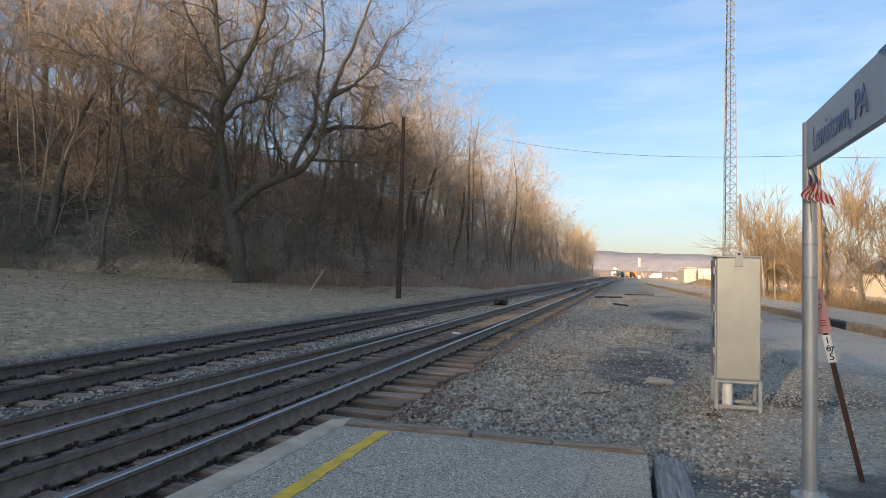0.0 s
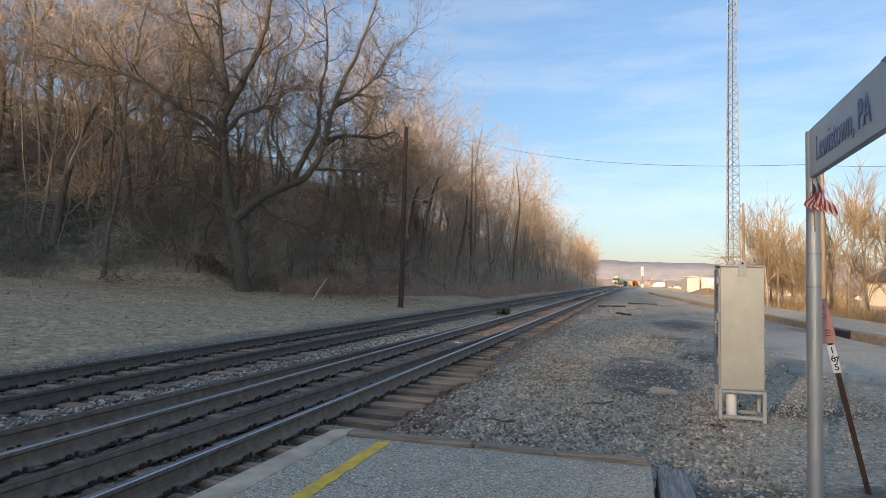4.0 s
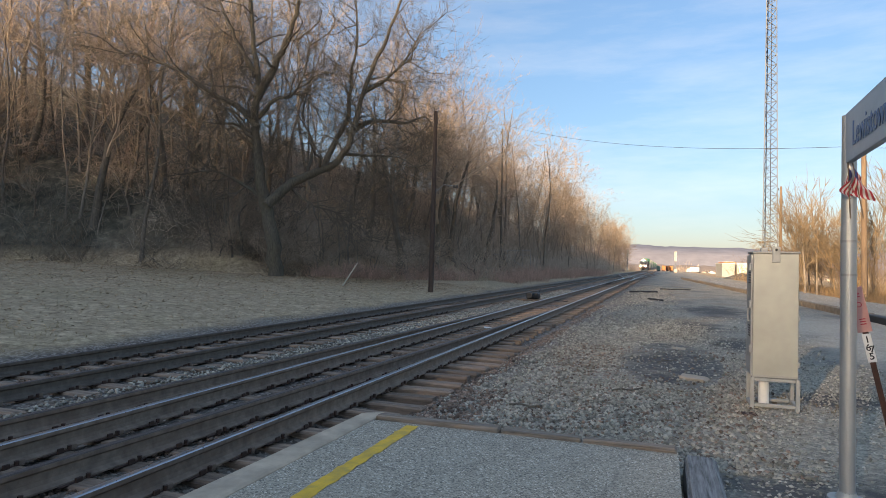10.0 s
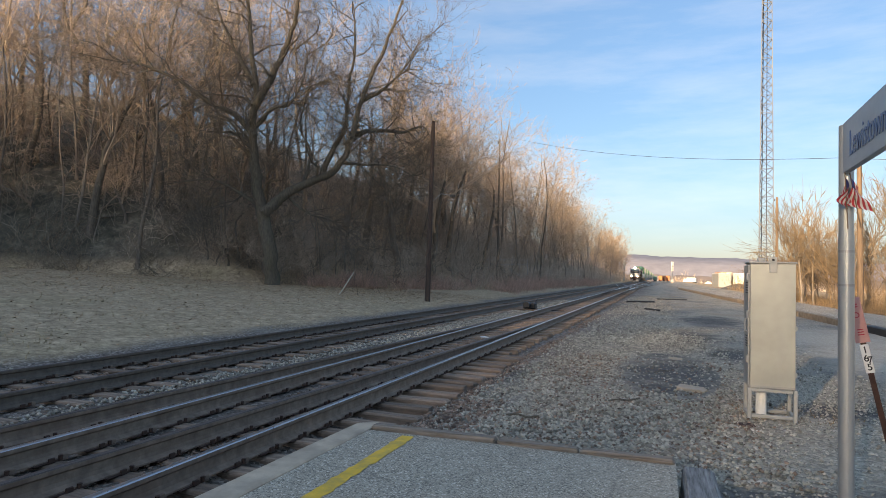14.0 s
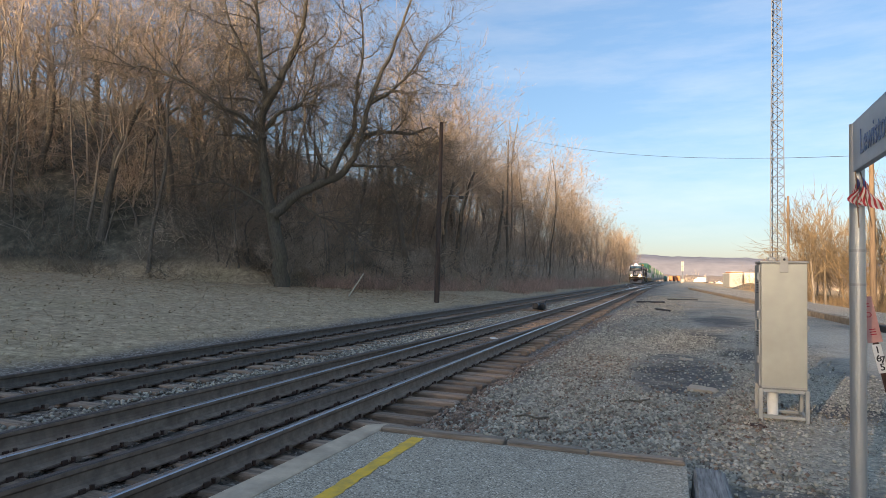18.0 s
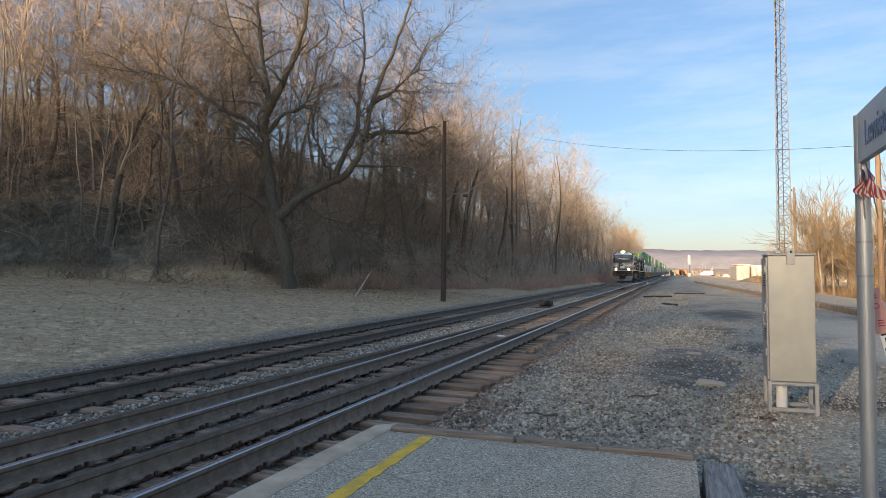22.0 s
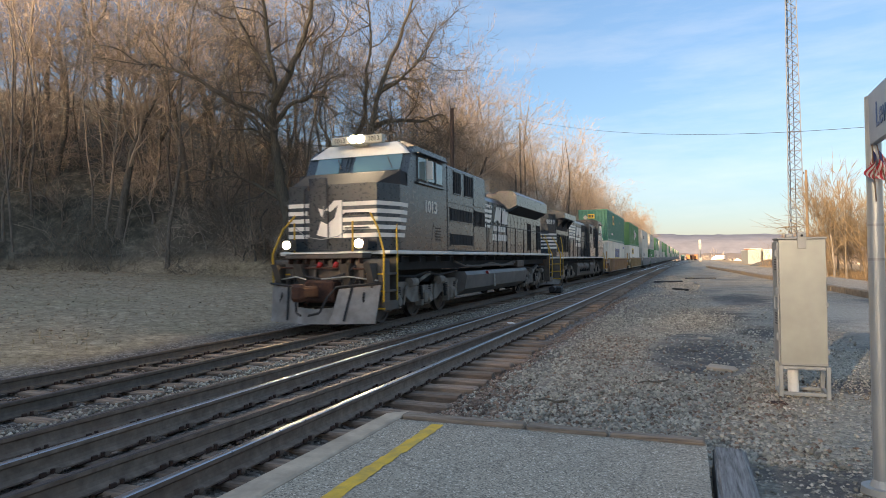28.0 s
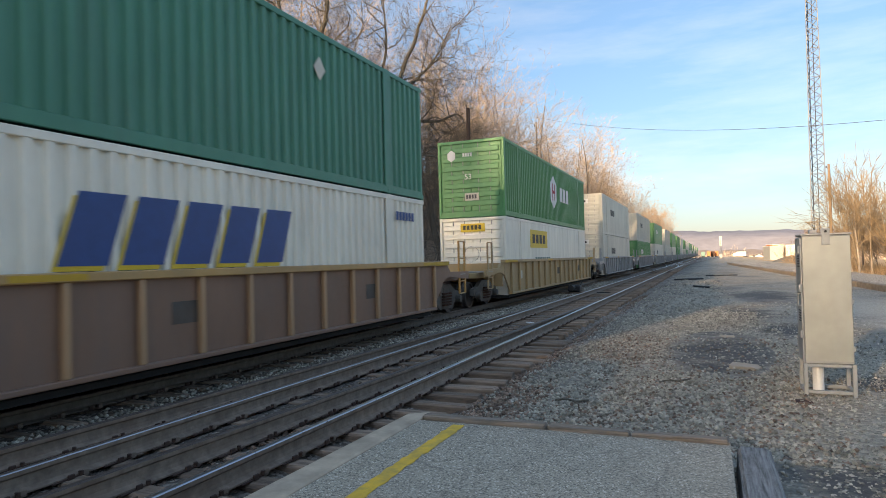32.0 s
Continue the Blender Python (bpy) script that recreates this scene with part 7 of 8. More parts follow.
    for xa, xb in ((-1.2, -0.5), (-0.08, 1.28)):
        n0 = Vector((3.4, 3.72))
        d = Vector((0.32, 0.64))
        v = []
        for t, x in ((0.2, xa), (0.2, xb), (0.92, xb), (0.92, xa)):
            v.append((x, n0.x + d.x * t - 0.012, n0.y + d.y * t + 0.006))
        v += [(a, b - 0.015, c + 0.007) for a, b, c in v]
        w = part("windscreen", Geo().add(v, [(3, 2, 1, 0), (4, 5, 6, 7), (0, 1, 5, 4), (1, 2, 6, 5), (2, 3, 7, 6), (3, 0, 4, 7)]), SCREEN, cab, "reflecting windscreen pane")
        xm = (xa + xb) / 2
        part("wiper", Geo().tube((xm + 0.25, 3.62, 4.25), (xm + 0.45, 3.45, 3.93), 0.012, 0.012, 5), DARK_STEEL, w)
    for y in (4.15, 5.0, 5.85):
        part("roof_rib", Geo().box(-1.1, 1.1, y, y + 0.06, 4.66, 4.72, 0.01), LOCO, cab)
    part("roof_unit", Geo().box(-0.55, 0.75, 4.7, 5.9, 4.66, 4.84, 0.04), LOCO_DIRT, cab, "grimy air-conditioning unit on the roof")
    part("antenna", Geo().tube((0.5, 4.5, 4.66), (0.5, 4.5, 4.98), 0.03, 0.02, 8), DARK_STEEL, cab)
    for x in (-0.32, -0.22, 0.86, 1.24):
        part("windscreen_post", Geo().tube((x, 3.44, 3.82), (x, 3.7, 4.34), 0.022, 0.022, 6), LOCO, cab)
    # black strip stands for recess shade below the left pane
    part("left_shade_strip", Geo().box(-1.28, -0.46, 3.36, 3.42, 3.73, 3.84, 0.01), GRILLE, cab)
    nb = part("light_bar", Geo().box(-0.24, 0.24, 3.55, 3.95, 4.6, 4.86, 0.02), BOARD, cab, "pale headlight housing")
    for x in (-0.11, 0.11):
        part("headlight", Geo().tube((x, 3.549, 4.75), (x, 3.545, 4.75), 0.1, 0.1, 18), LAMP, nb, "lit round headlight")
    for x in (-0.5, 0.5):
        bd = part("number_board", Geo().box(x - 0.25, x + 0.25, 3.54, 3.7, 4.62, 4.83, 0.01), BOARD, nb)
        part("running_number", text_mesh("1013", 0.17, 0.002, INK, 0.002), None, bd, "black running number", pose(x, 3.537, 4.725, 90, 0, 0))
    for sx in (-1, 1):
        a, b = sorted((sx * 1.5, sx * 1.515))
        wd = part("side_window", Geo().box(a, b, 4.0, 5.85, 3.62, 4.3), DARK_STEEL, cab, "cab side window")
        for ya, yb in ((4.05, 4.6), (4.68, 5.2), (5.3, 5.8)):
            a2, b2 = sorted((sx * 1.516, sx * 1.526))
            part("pane", Geo().box(a2, b2, ya, yb, 3.68, 4.25), SCREEN, wd)
        for y in (4.64, 5.25):
            a2, b2 = sorted((sx * 1.516, sx * 1.55))
            part("window_bar", Geo().box(a2, b2, y - 0.03, y + 0.03, 3.64, 4.28), LOCO_WHITE if y < 5 else LOCO, wd)
        part("awning", Geo().box(min(sx * 1.5, sx * 1.66), max(sx * 1.5, sx * 1.66), 3.95, 5.9, 4.32, 4.36, 0.01), LOCO, wd)
        part("sill", Geo().box(min(sx * 1.5, sx * 1.57), max(sx * 1.5, sx * 1.57), 3.95, 5.9, 3.55, 3.61, 0.01), LOCO, wd)
        part("mirror", Geo().box(min(sx * 1.56, sx * 1.72), max(sx * 1.56, sx * 1.72), 4.55, 4.6, 3.7, 4.2, 0.01), LOCO_WHITE, wd, "pale mirror")
        part("running_number", text_mesh("1013", 0.46, 0.006, LOCO_WHITE, 0.008), None, cab, "white running number", pose(sx * 1.508, 4.95, 2.98, 90, 0, 90 * sx))
        part("panel_line", Geo().prism([(4.9, 1.85), (5.15, 2.6), (6.1, 2.6), (6.1, 1.85)], "x", *sorted((sx * 1.5, sx * 1.508))), LOCO, cab)
        for i in range(5):
            part("vent_slot", Geo().box(*sorted((sx * 1.508, sx * 1.518)), 5.25, 5.65, 2.1 + i * 0.08, 2.135 + i * 0.08), GRILLE, cab)
    # equipment body behind the cab, as wide as the cab
    eq = part("equipment_body", Geo().box(-1.5, 1.5, 6.2, 9.97, 1.8, 4.34, 0.04), LOCO, lo, "full-width black equipment body")
    for sx in (-1, 1):
        for ya, yb, za, zb in ((6.22, 8.62, 3.25, 4.3), (8.66, 9.95, 3.3, 4.3), (6.22, 8.62, 1.86, 3.2), (8.66, 9.95, 1.86, 3.24)):
            part("panel", Geo().box(*sorted((sx * 1.5, sx * 1.515)), ya + 0.02, yb - 0.02, za, zb, 0.004), LOCO, eq)
    grille(eq, 6.42, 8.5, 2.72, 3.08, 1.516)
    grille(eq, 6.42, 8.5, 2.0, 2.32, 1.516)
    grille(eq, 8.75, 9.85, 2.65, 3.15, 1.516)
    grille(eq, 6.75, 7.4, 3.55, 4.2, 1.516, 4)
    grille(eq, 7.75, 8.55, 3.55, 4.2, 1.516, 4)
    # long hood
    hood = part("hood", Geo().prism([(-1.02, 1.8), (1.02, 1.8), (1.02, 3.75), (0.8, 3.95), (-0.8, 3.95), (-1.02, 3.75)], "y", 9.98, 21.2), LOCO, lo, "long black hood")
    doors(hood, 10.1, 14.4, 7, 1.9, 2.85, 1.02)
    doors(hood, 14.5, 20.0, 9, 1.9, 3.4, 1.02)
    grille(hood, 18.2, 18.9, 1.95, 3.2, 1.04, 5)
    grille(hood, 20.05, 21.0, 2.0, 3.2, 1.04, 5)
    for sx in (-1, 1):
        part("radiator_flare", Geo().prism([(sx * 1.02, 3.5), (sx * 1.53, 3.76), (sx * 1.53, 4.2), (sx * 1.35, 4.36), (sx * 0.7, 4.36), (sx * 0.7, 3.5)], "y", 14.6, 20.35), LOCO, hood, "flared radiator housing")
        part("radiator_screen", Geo().prism([(sx * 1.05, 3.5), (sx * 1.5, 3.745), (sx * 1.48, 3.725), (sx * 1.03, 3.47)], "y", 14.8, 20.2), GRILLE, hood)
        part("end_cap", Geo().prism([(sx * 1.02, 3.5), (sx * 1.53, 3.76), (sx * 1.53, 4.2), (sx * 1.35, 4.36), (sx * 0.7, 4.36)], "y", 14.3, 14.6), LOCO, hood)
    part("flare_top", Geo().box(-0.72, 0.72, 14.6, 20.3, 3.9, 4.34, 0.03), LOCO, hood)
    part("exhaust", Geo().box(-0.35, 0.35, 12.6, 14.0, 3.95, 4.3, 0.05), LOCO_DIRT, hood)
    for y in (10.6, 11.6, 16.0):
        part("roof_hatch", Geo().box(-0.6, 0.6, y, y + 0.8, 3.95, 4.03, 0.02), LOCO, hood)
    part("horn", Geo().tube((0.3, 9.0, 4.5), (0.3, 8.5, 4.5), 0.05, 0.09, 10).tube((0.3, 9.0, 4.34), (0.3, 9.0, 4.5), 0.03, 0.03, 6), GALV, eq)
    stripes_side(hood, 10.2, 12.45, 3.62, 5, 0.11, 0.08, 1.04, 0.08)
    emblem(hood, 12.62, 2.98, 1.041, 1.02)
    handrails(lo, 10.3, 21.0, 1.34)
    for i in range(8):
        part("batten", Geo().box(1.02, 1.05, 10.08 + i * 0.62, 10.12 + i * 0.62, 1.86, 3.72), LOCO, hood)
        for z in (2.95, 3.55):
            part("hinge", Geo().tube((1.03, 10.35 + i * 0.6, z), (1.07, 10.35 + i * 0.6, z), 0.04, 0.035, 8), LOCO_DIRT, hood)
    for i in range(16):
        part("frame_bracket", Geo().box(1.2, 1.5, 3.0 + i * 1.15, 3.06 + i * 1.15, 1.52, 1.68), UNDER, lo)
    part("hose_run", Geo().pipe([(1.3, 8.4, 1.36), (1.36, 9.6, 1.3), (1.34, 11.2, 1.42), (1.36, 12.6, 1.3), (1.34, 14.2, 1.44), (1.3, 15.5, 1.4)], 0.05, 8), LOCO_DIRT, lo, "sagging grey air pipe")
    for sx in (-1, 1):
        stair(lo, 21.55, 1, sx)
    fuel_tank(lo, 7.95, 16.1)
    loco_truck(lo, 5.25)
    loco_truck(lo, 19.05)


def build_second_loco():
    lo = rolling("second_locomotive", "black diesel locomotive running hood-first behind the leader", "locomotive", 22.65)
    part("frame", Geo().box(-1.1, 1.1, 1.5, 21.0, 1.2, 1.5, 0.02), UNDER, lo, "underframe with shade painted into its colour")
    part("walkway", Geo().box(-1.53, 1.53, 1.3, 21.1, 1.55, 1.64, 0.015), LOCO_WHITE, lo, "walkway edge with a white stripe")
    part("pilot", Geo().box(-1.48, 1.48, 1.32, 1.5, 0.45, 1.49, 0.03), LOCO_DIRT, lo)
    hose_nest(lo, 1.27, 1)
    hose_nest(lo, 21.14, -1)
    part("pilot", Geo().box(-1.48, 1.48, 20.9, 21.08, 0.45, 1.49, 0.03), LOCO_DIRT, lo)
    plow(lo, 0.95, 1)
    coupler(lo, 0.35, 1)
    coupler(lo, 22.2, -1)
    for sx in (-1, 1):
        stair(lo, 1.3, -1, sx)
        stair(lo, 21.1, 1, sx)
    plan = [(-1.02, 6.6), (-1.02, 2.75), (-0.7, 2.15), (0.7, 2.15), (1.02, 2.75), (1.02, 6.6)]
    end = part("end_hood", Geo().prism(plan, "z", 1.64, 4.1), LOCO, lo, "tapered hood end")
    hood = part("hood", Geo().prism([(-1.02, 1.64), (1.02, 1.64), (1.02, 3.95), (0.85, 4.12), (-0.85, 4.12), (-1.02, 3.95)], "y", 6.6, 14.2), LOCO, lo, "long black hood")
    for sx in (-1, 1):
        part("radiator_wing", Geo().prism([(sx * 0.5, 3.78), (sx * 1.53, 3.86), (sx * 1.53, 4.16), (sx * 0.5, 4.4)], "y", 2.7, 6.6), LOCO, end, "overhanging radiator wing")
        part("radiator_screen", Geo().box(*sorted((sx * 1.02, sx * 1.05)), 2.9, 6.3, 3.2, 3.75), GRILLE, end)
        for y in (3.0, 4.6, 6.2):
            part("wing_strut", Geo().prism([(sx * 1.02, 3.3), (sx * 1.45, 3.85), (sx * 1.02, 3.85)], "y", y, y + 0.05), LOCO, end)
        part("running_number", text_mesh("9819", 0.37, 0.006, LOCO_WHITE, 0.008), None, end, "white running number", pose(sx * 0.8, 2.26, 3.62, 90, 0, 62 * sx))
        for k in range(5):
            z = 2.98 - k * 0.19
            part("white_bar", Geo().box(*sorted((sx * 0.12, sx * 0.7)), 2.135, 2.149, z - 0.1, z), LOCO_WHITE, end)
            v = [(sx * 0.7, 2.15, z - 0.1), (sx * 1.02, 2.75, z - 0.1), (sx * 1.02, 2.75, z), (sx * 0.7, 2.15, z)]
            v2 = [(a + sx * 0.011, b - 0.006, c) for a, b, c in v]
            part("white_bar", Geo().add(v + v2, [(0, 1, 2, 3), (7, 6, 5, 4), (0, 4, 5, 1), (1, 5, 6, 2), (2, 6, 7, 3), (3, 7, 4, 0)]), LOCO_WHITE, end)
    doors(end, 2.85, 6.55, 6, 1.75, 3.1, 1.02, False)
    for i in range(6):
        grille(end, 2.95 + i * 0.617, 3.3 + i * 0.617, 1.95, 2.95, 1.04, 3)
    part("end_lamp", Geo().box(-0.14, 0.14, 2.1, 2.16, 3.3, 3.8, 0.02), DARK_STEEL, end)
    for z in (3.42, 3.66):
        part("headlight", Geo().tube((0, 2.1, z), (0, 2.06, z), 0.09, 0.085, 14), GALV, end)
    doors(hood, 6.7, 14.0, 11, 1.75, 2.55, 1.02)
    doors(hood, 6.7, 14.0, 11, 2.6, 3.85, 1.02, False)
    for i in range(12):
        part("batten", Geo().box(1.02, 1.05, 6.69 + i * 0.664, 6.73 + i * 0.664, 1.72, 3.9), LOCO, hood)
        for z in (3.1, 3.72):
            part("hinge", Geo().tube((1.04, 6.85 + i * 0.6, z), (1.075, 6.85 + i * 0.6, z), 0.035, 0.03, 8), LOCO_DIRT, hood)
    stripes_side(hood, 6.85, 9.4, 3.72, 5, 0.11, 0.075, 1.04, 0.08)
    emblem(hood, 9.65, 3.02, 1.041, 1.0)
    part("exhaust", Geo().box(-0.4, 0.4, 9.2, 10.6, 4.12, 4.35, 0.05), LOCO_DIRT, hood)
    eq = part("equipment_body", Geo().box(-1.3, 1.3, 14.2, 17.4, 1.64, 4.05, 0.04), LOCO, lo, "black equipment body")
    grille(eq, 14.4, 15.2, 3.35, 3.9, 1.3, 4)
    grille(hood, 12.0, 13.9, 3.4, 3.88, 1.055, 4, "long black air intake", (1,))
    grille(eq, 16.2, 17.2, 2.3, 3.8, 1.3, 5)
    part("battery_box", Geo().box(1.02, 1.5, 13.0, 15.6, 1.66, 2.3, 0.03), LOCO, eq)
    part("panel", Geo().box(1.3, 1.315, 15.3, 16.1, 1.9, 3.9, 0.006), LOCO, eq)
    part("red_plate", Geo().box(1.301, 1.33, 16.3, 16.75, 3.0, 3.12), RED_LAMP, eq, "small red warning plate")
    cab = part("cab", Geo().prism([(17.4, 1.64), (17.4, 4.45), (19.45, 4.45), (19.7, 4.2), (19.72, 3.6), (19.72, 1.64)], "x", -1.5, 1.5), LOCO, lo, "wide black cab")
    part("roof", Geo().prism([(-1.5, 4.45), (1.5, 4.45), (1.1, 4.6), (-1.1, 4.6)], "y", 17.35, 19.6), LOCO, cab)
    part("nose", Geo().prism([(19.72, 1.64), (19.72, 3.6), (20.9, 3.05), (21.02, 2.8), (21.02, 1.64)], "x", -1.45, 1.45), LOCO, lo, "sloping wide nose")
    for sx in (-1, 1):
        wd = part("side_window", Geo().box(*sorted((sx * 1.5, sx * 1.515)), 17.75, 19.6, 3.45, 4.15), DARK_STEEL, cab)
        for ya, yb in ((17.8, 18.15), (18.2, 18.85), (18.95, 19.55)):
            part("pane", Geo().box(*sorted((sx * 1.516, sx * 1.526)), ya, yb, 3.5, 4.1), SCREEN, wd)
        part("mirror", Geo().box(*sorted((sx * 1.56, sx * 1.7)), 17.74, 17.8, 3.5, 4.05, 0.01), LOCO_WHITE, wd, "pale wind deflector")
        part("sill", Geo().box(*sorted((sx * 1.5, sx * 1.58)), 17.7, 19.65, 3.38, 3.44, 0.01), LOCO, wd)
        part("running_number", text_mesh("9819", 0.5, 0.006, LOCO_WHITE, 0.008), None, cab, "white running number", pose(sx * 1.508, 18.6, 3.12, 90, 0, 90 * sx))
        part("orange_plate", Geo().box(*sorted((sx * 1.501, sx * 1.51)), 17.55, 18.1, 2.72, 2.84), ORANGE, cab, "orange warning plate")
        part("awning", Geo().box(*sorted((sx * 1.5, sx * 1.68)), 17.7, 19.65, 4.18, 4.22, 0.01), LOCO, wd, "window awning")
        part("window_bar", Geo().box(*sorted((sx * 1.516, sx * 1.55)), 18.87, 18.93, 3.47, 4.13), GALV, wd)
        for k in range(6):
            part("roof_bolt", Geo().tube((sx * 1.5, 17.6 + 0.38 * k, 4.36), (sx * 1.525, 17.6 + 0.38 * k, 4.36), 0.025, 0.02, 8), LOCO_DIRT, cab)
            part("lower_latch", Geo().box(*sorted((sx * 1.508, sx * 1.53)), 17.75 + 0.5 * k, 17.82 + 0.5 * k, 2.3, 2.38), LOCO_DIRT, cab)
        part("cab_step_light", Geo().box(*sorted((sx * 1.5, sx * 1.54)), 20.2, 20.35, 1.75, 1.85, 0.01), GALV, cab)
        part("number_decal", Geo().box(*sorted((sx * 1.451, sx * 1.456)), 19.9, 20.25, 2.7, 2.76), LOCO_WHITE, cab)
        part("panel_line", Geo().box(*sorted((sx * 1.5, sx * 1.508)), 17.6, 20.6, 1.7, 2.42, 0.004), LOCO, cab)
        for k in range(5):
            z = 2.92 - k * 0.18
            part("white_bar", Geo().prism([(20.3 + 0.07 * k, z), (21.0, z), (21.0, z - 0.1), (20.34 + 0.07 * k, z - 0.1)], "x", *sorted((sx * 1.45, sx * 1.462))), LOCO_WHITE, cab)
    handrails(lo, 3.0, 13.6, 1.5, 1.46, 1.6, 2.68)
    tank = part("fuel_tank", Geo().prism([(-1.0, 0.3), (1.0, 0.3), (1.4, 0.45), (1.46, 0.64), (0.82, 0.68), (0.82, 1.2), (-0.82, 1.2), (-0.82, 0.68), (-1.46, 0.64), (-1.4, 0.45)], "y", 7.3, 14.9), LOCO_DIRT, lo, "dusty dark fuel tank with a low shelf")
    for ya, yb in ((7.3, 8.35), (13.1, 14.9)):
        part("tank_block", Geo().prism([(0.8, 0.3), (1.0, 0.3), (1.42, 0.46), (1.49, 1.05), (1.42, 1.22), (0.8, 1.22)], "y", ya, yb), LOCO_DIRT, tank)
    for y in (8.62, 10.85):
        for x in (1.18, -1.18):
            at = part("air_tank", Geo().tube((x, y, 0.99), (x, y + 1.9, 0.99), 0.27, 0.27, 20, False).tube((x, y - 0.1, 0.99), (x, y, 0.99), 0.14, 0.27, 20).tube((x, y + 1.9, 0.99), (x, y + 2.0, 0.99), 0.27, 0.14, 20), LOCO_DIRT, lo, "round grey air tank", smooth=False)
            for dy in (0.35, 1.55):
                part("strap", Geo().tube((x, y + dy, 0.99), (x, y + dy + 0.06, 0.99), 0.276, 0.276, 20), UNDER, at)
                part("saddle", Geo().box(x - 0.2, x + 0.25, y + dy - 0.03, y + dy + 0.09, 0.66, 0.86, 0.02), UNDER, at)
    part("air_pipe", Geo().pipe([(1.3, 7.0, 1.42), (1.36, 8.0, 1.36), (1.36, 13.2, 1.36), (1.3, 14.9, 1.44)], 0.035, 8), UNDER, lo)
    part("equipment_box", Geo().box(1.0, 1.47, 14.95, 15.5, 0.75, 1.5, 0.03), LOCO_DIRT, lo)
    for i in range(16):
        part("frame_bracket", Geo().box(1.1, 1.5, 2.2 + i * 1.18, 2.26 + i * 1.18, 1.38, 1.53), UNDER, lo)
    loco_truck(lo, 4.95, 1.98)
    loco_truck(lo, 17.5, 1.98)


build_lead_loco()
build_second_loco()


# ---- well cars and containers ----
def paint(name, c, dirty=0.4):
    return surface(name, c, tuple(0.82 * k for k in c), 1.2, 0.5, bump=0.03, dirt=tuple(0.45 * k + 0.06 for k in c), dirt_scale=0.8, dirt_amount=dirty, stretch=(1, 1, 0.35))


C_GREEN = paint("container_green", (0.05, 0.24, 0.155), 0.35)
C_LIGHT_GREEN = paint("container_light_green", (0.08, 0.27, 0.09), 0.3)
C_WHITE = paint("container_white", (0.86, 0.81, 0.68), 0.35)
C_CREAM = paint("container_cream", (0.6, 0.57, 0.47), 0.5)
W_BROWN = paint("wellcar_brown", (0.23, 0.128, 0.084), 0.7)
W_RIB = paint("wellcar_rib", (0.46, 0.27, 0.14), 0.6)
W_CHORD = paint("wellcar_chord", (0.5, 0.29, 0.1), 0.75)
W_ORANGE = paint("faded_orange", (0.55, 0.27, 0.06), 0.5)
W_TAN = paint("wellcar_tan", (0.42, 0.28, 0.13), 0.6)
W_GREY = paint("wellcar_grey", (0.33, 0.33, 0.32), 0.5)
MARK_BLUE = surface("mark_blue", (0.012, 0.06, 0.22), (0.01, 0.048, 0.18), 5, 0.5)
MARK_YELLOW = surface("mark_yellow", (0.68, 0.46, 0.02), (0.6, 0.4, 0.02), 5, 0.5)
MARK_WHITE = surface("mark_white", (0.7, 0.7, 0.66), (0.6, 0.6, 0.57), 5, 0.6)
CL, CW, CH = 16.15, 2.59, 2.88


def corrugated(y0, y1, z0, z1, x, pitch, depth):
    """A side sheet pressed into upright troughs."""
    n = max(1, int((y1 - y0) / pitch))
    p = (y1 - y0) / n
    line = []
    for i in range(n):
        a = y0 + i * p
        line += [(a, 0), (a + 0.32 * p, 0), (a + 0.45 * p, -depth), (a + 0.87 * p, -depth)]
    line.append((y1, 0))
    s = 1 if x > 0 else -1
    g = Geo()
    g.v = [(x + s * d, y, z0) for y, d in line] + [(x + s * d, y, z1) for y, d in line]
    k = len(line)
    g.f = [(i, i + 1, k + i + 1, k + i) if s > 0 else (i, k + i, k + i + 1, i + 1) for i in range(k - 1)]
    g.s = [0] * (k - 1)
    return g


CONTAINER_PARTS = {}


def joined_mesh(name, meshes, mat):
    g = Geo()
    for me in meshes:
        g.add([tuple(v.co) for v in me.vertices], [tuple(p.vertices) for p in me.polygons])
    return name, g.mesh(name, mat)


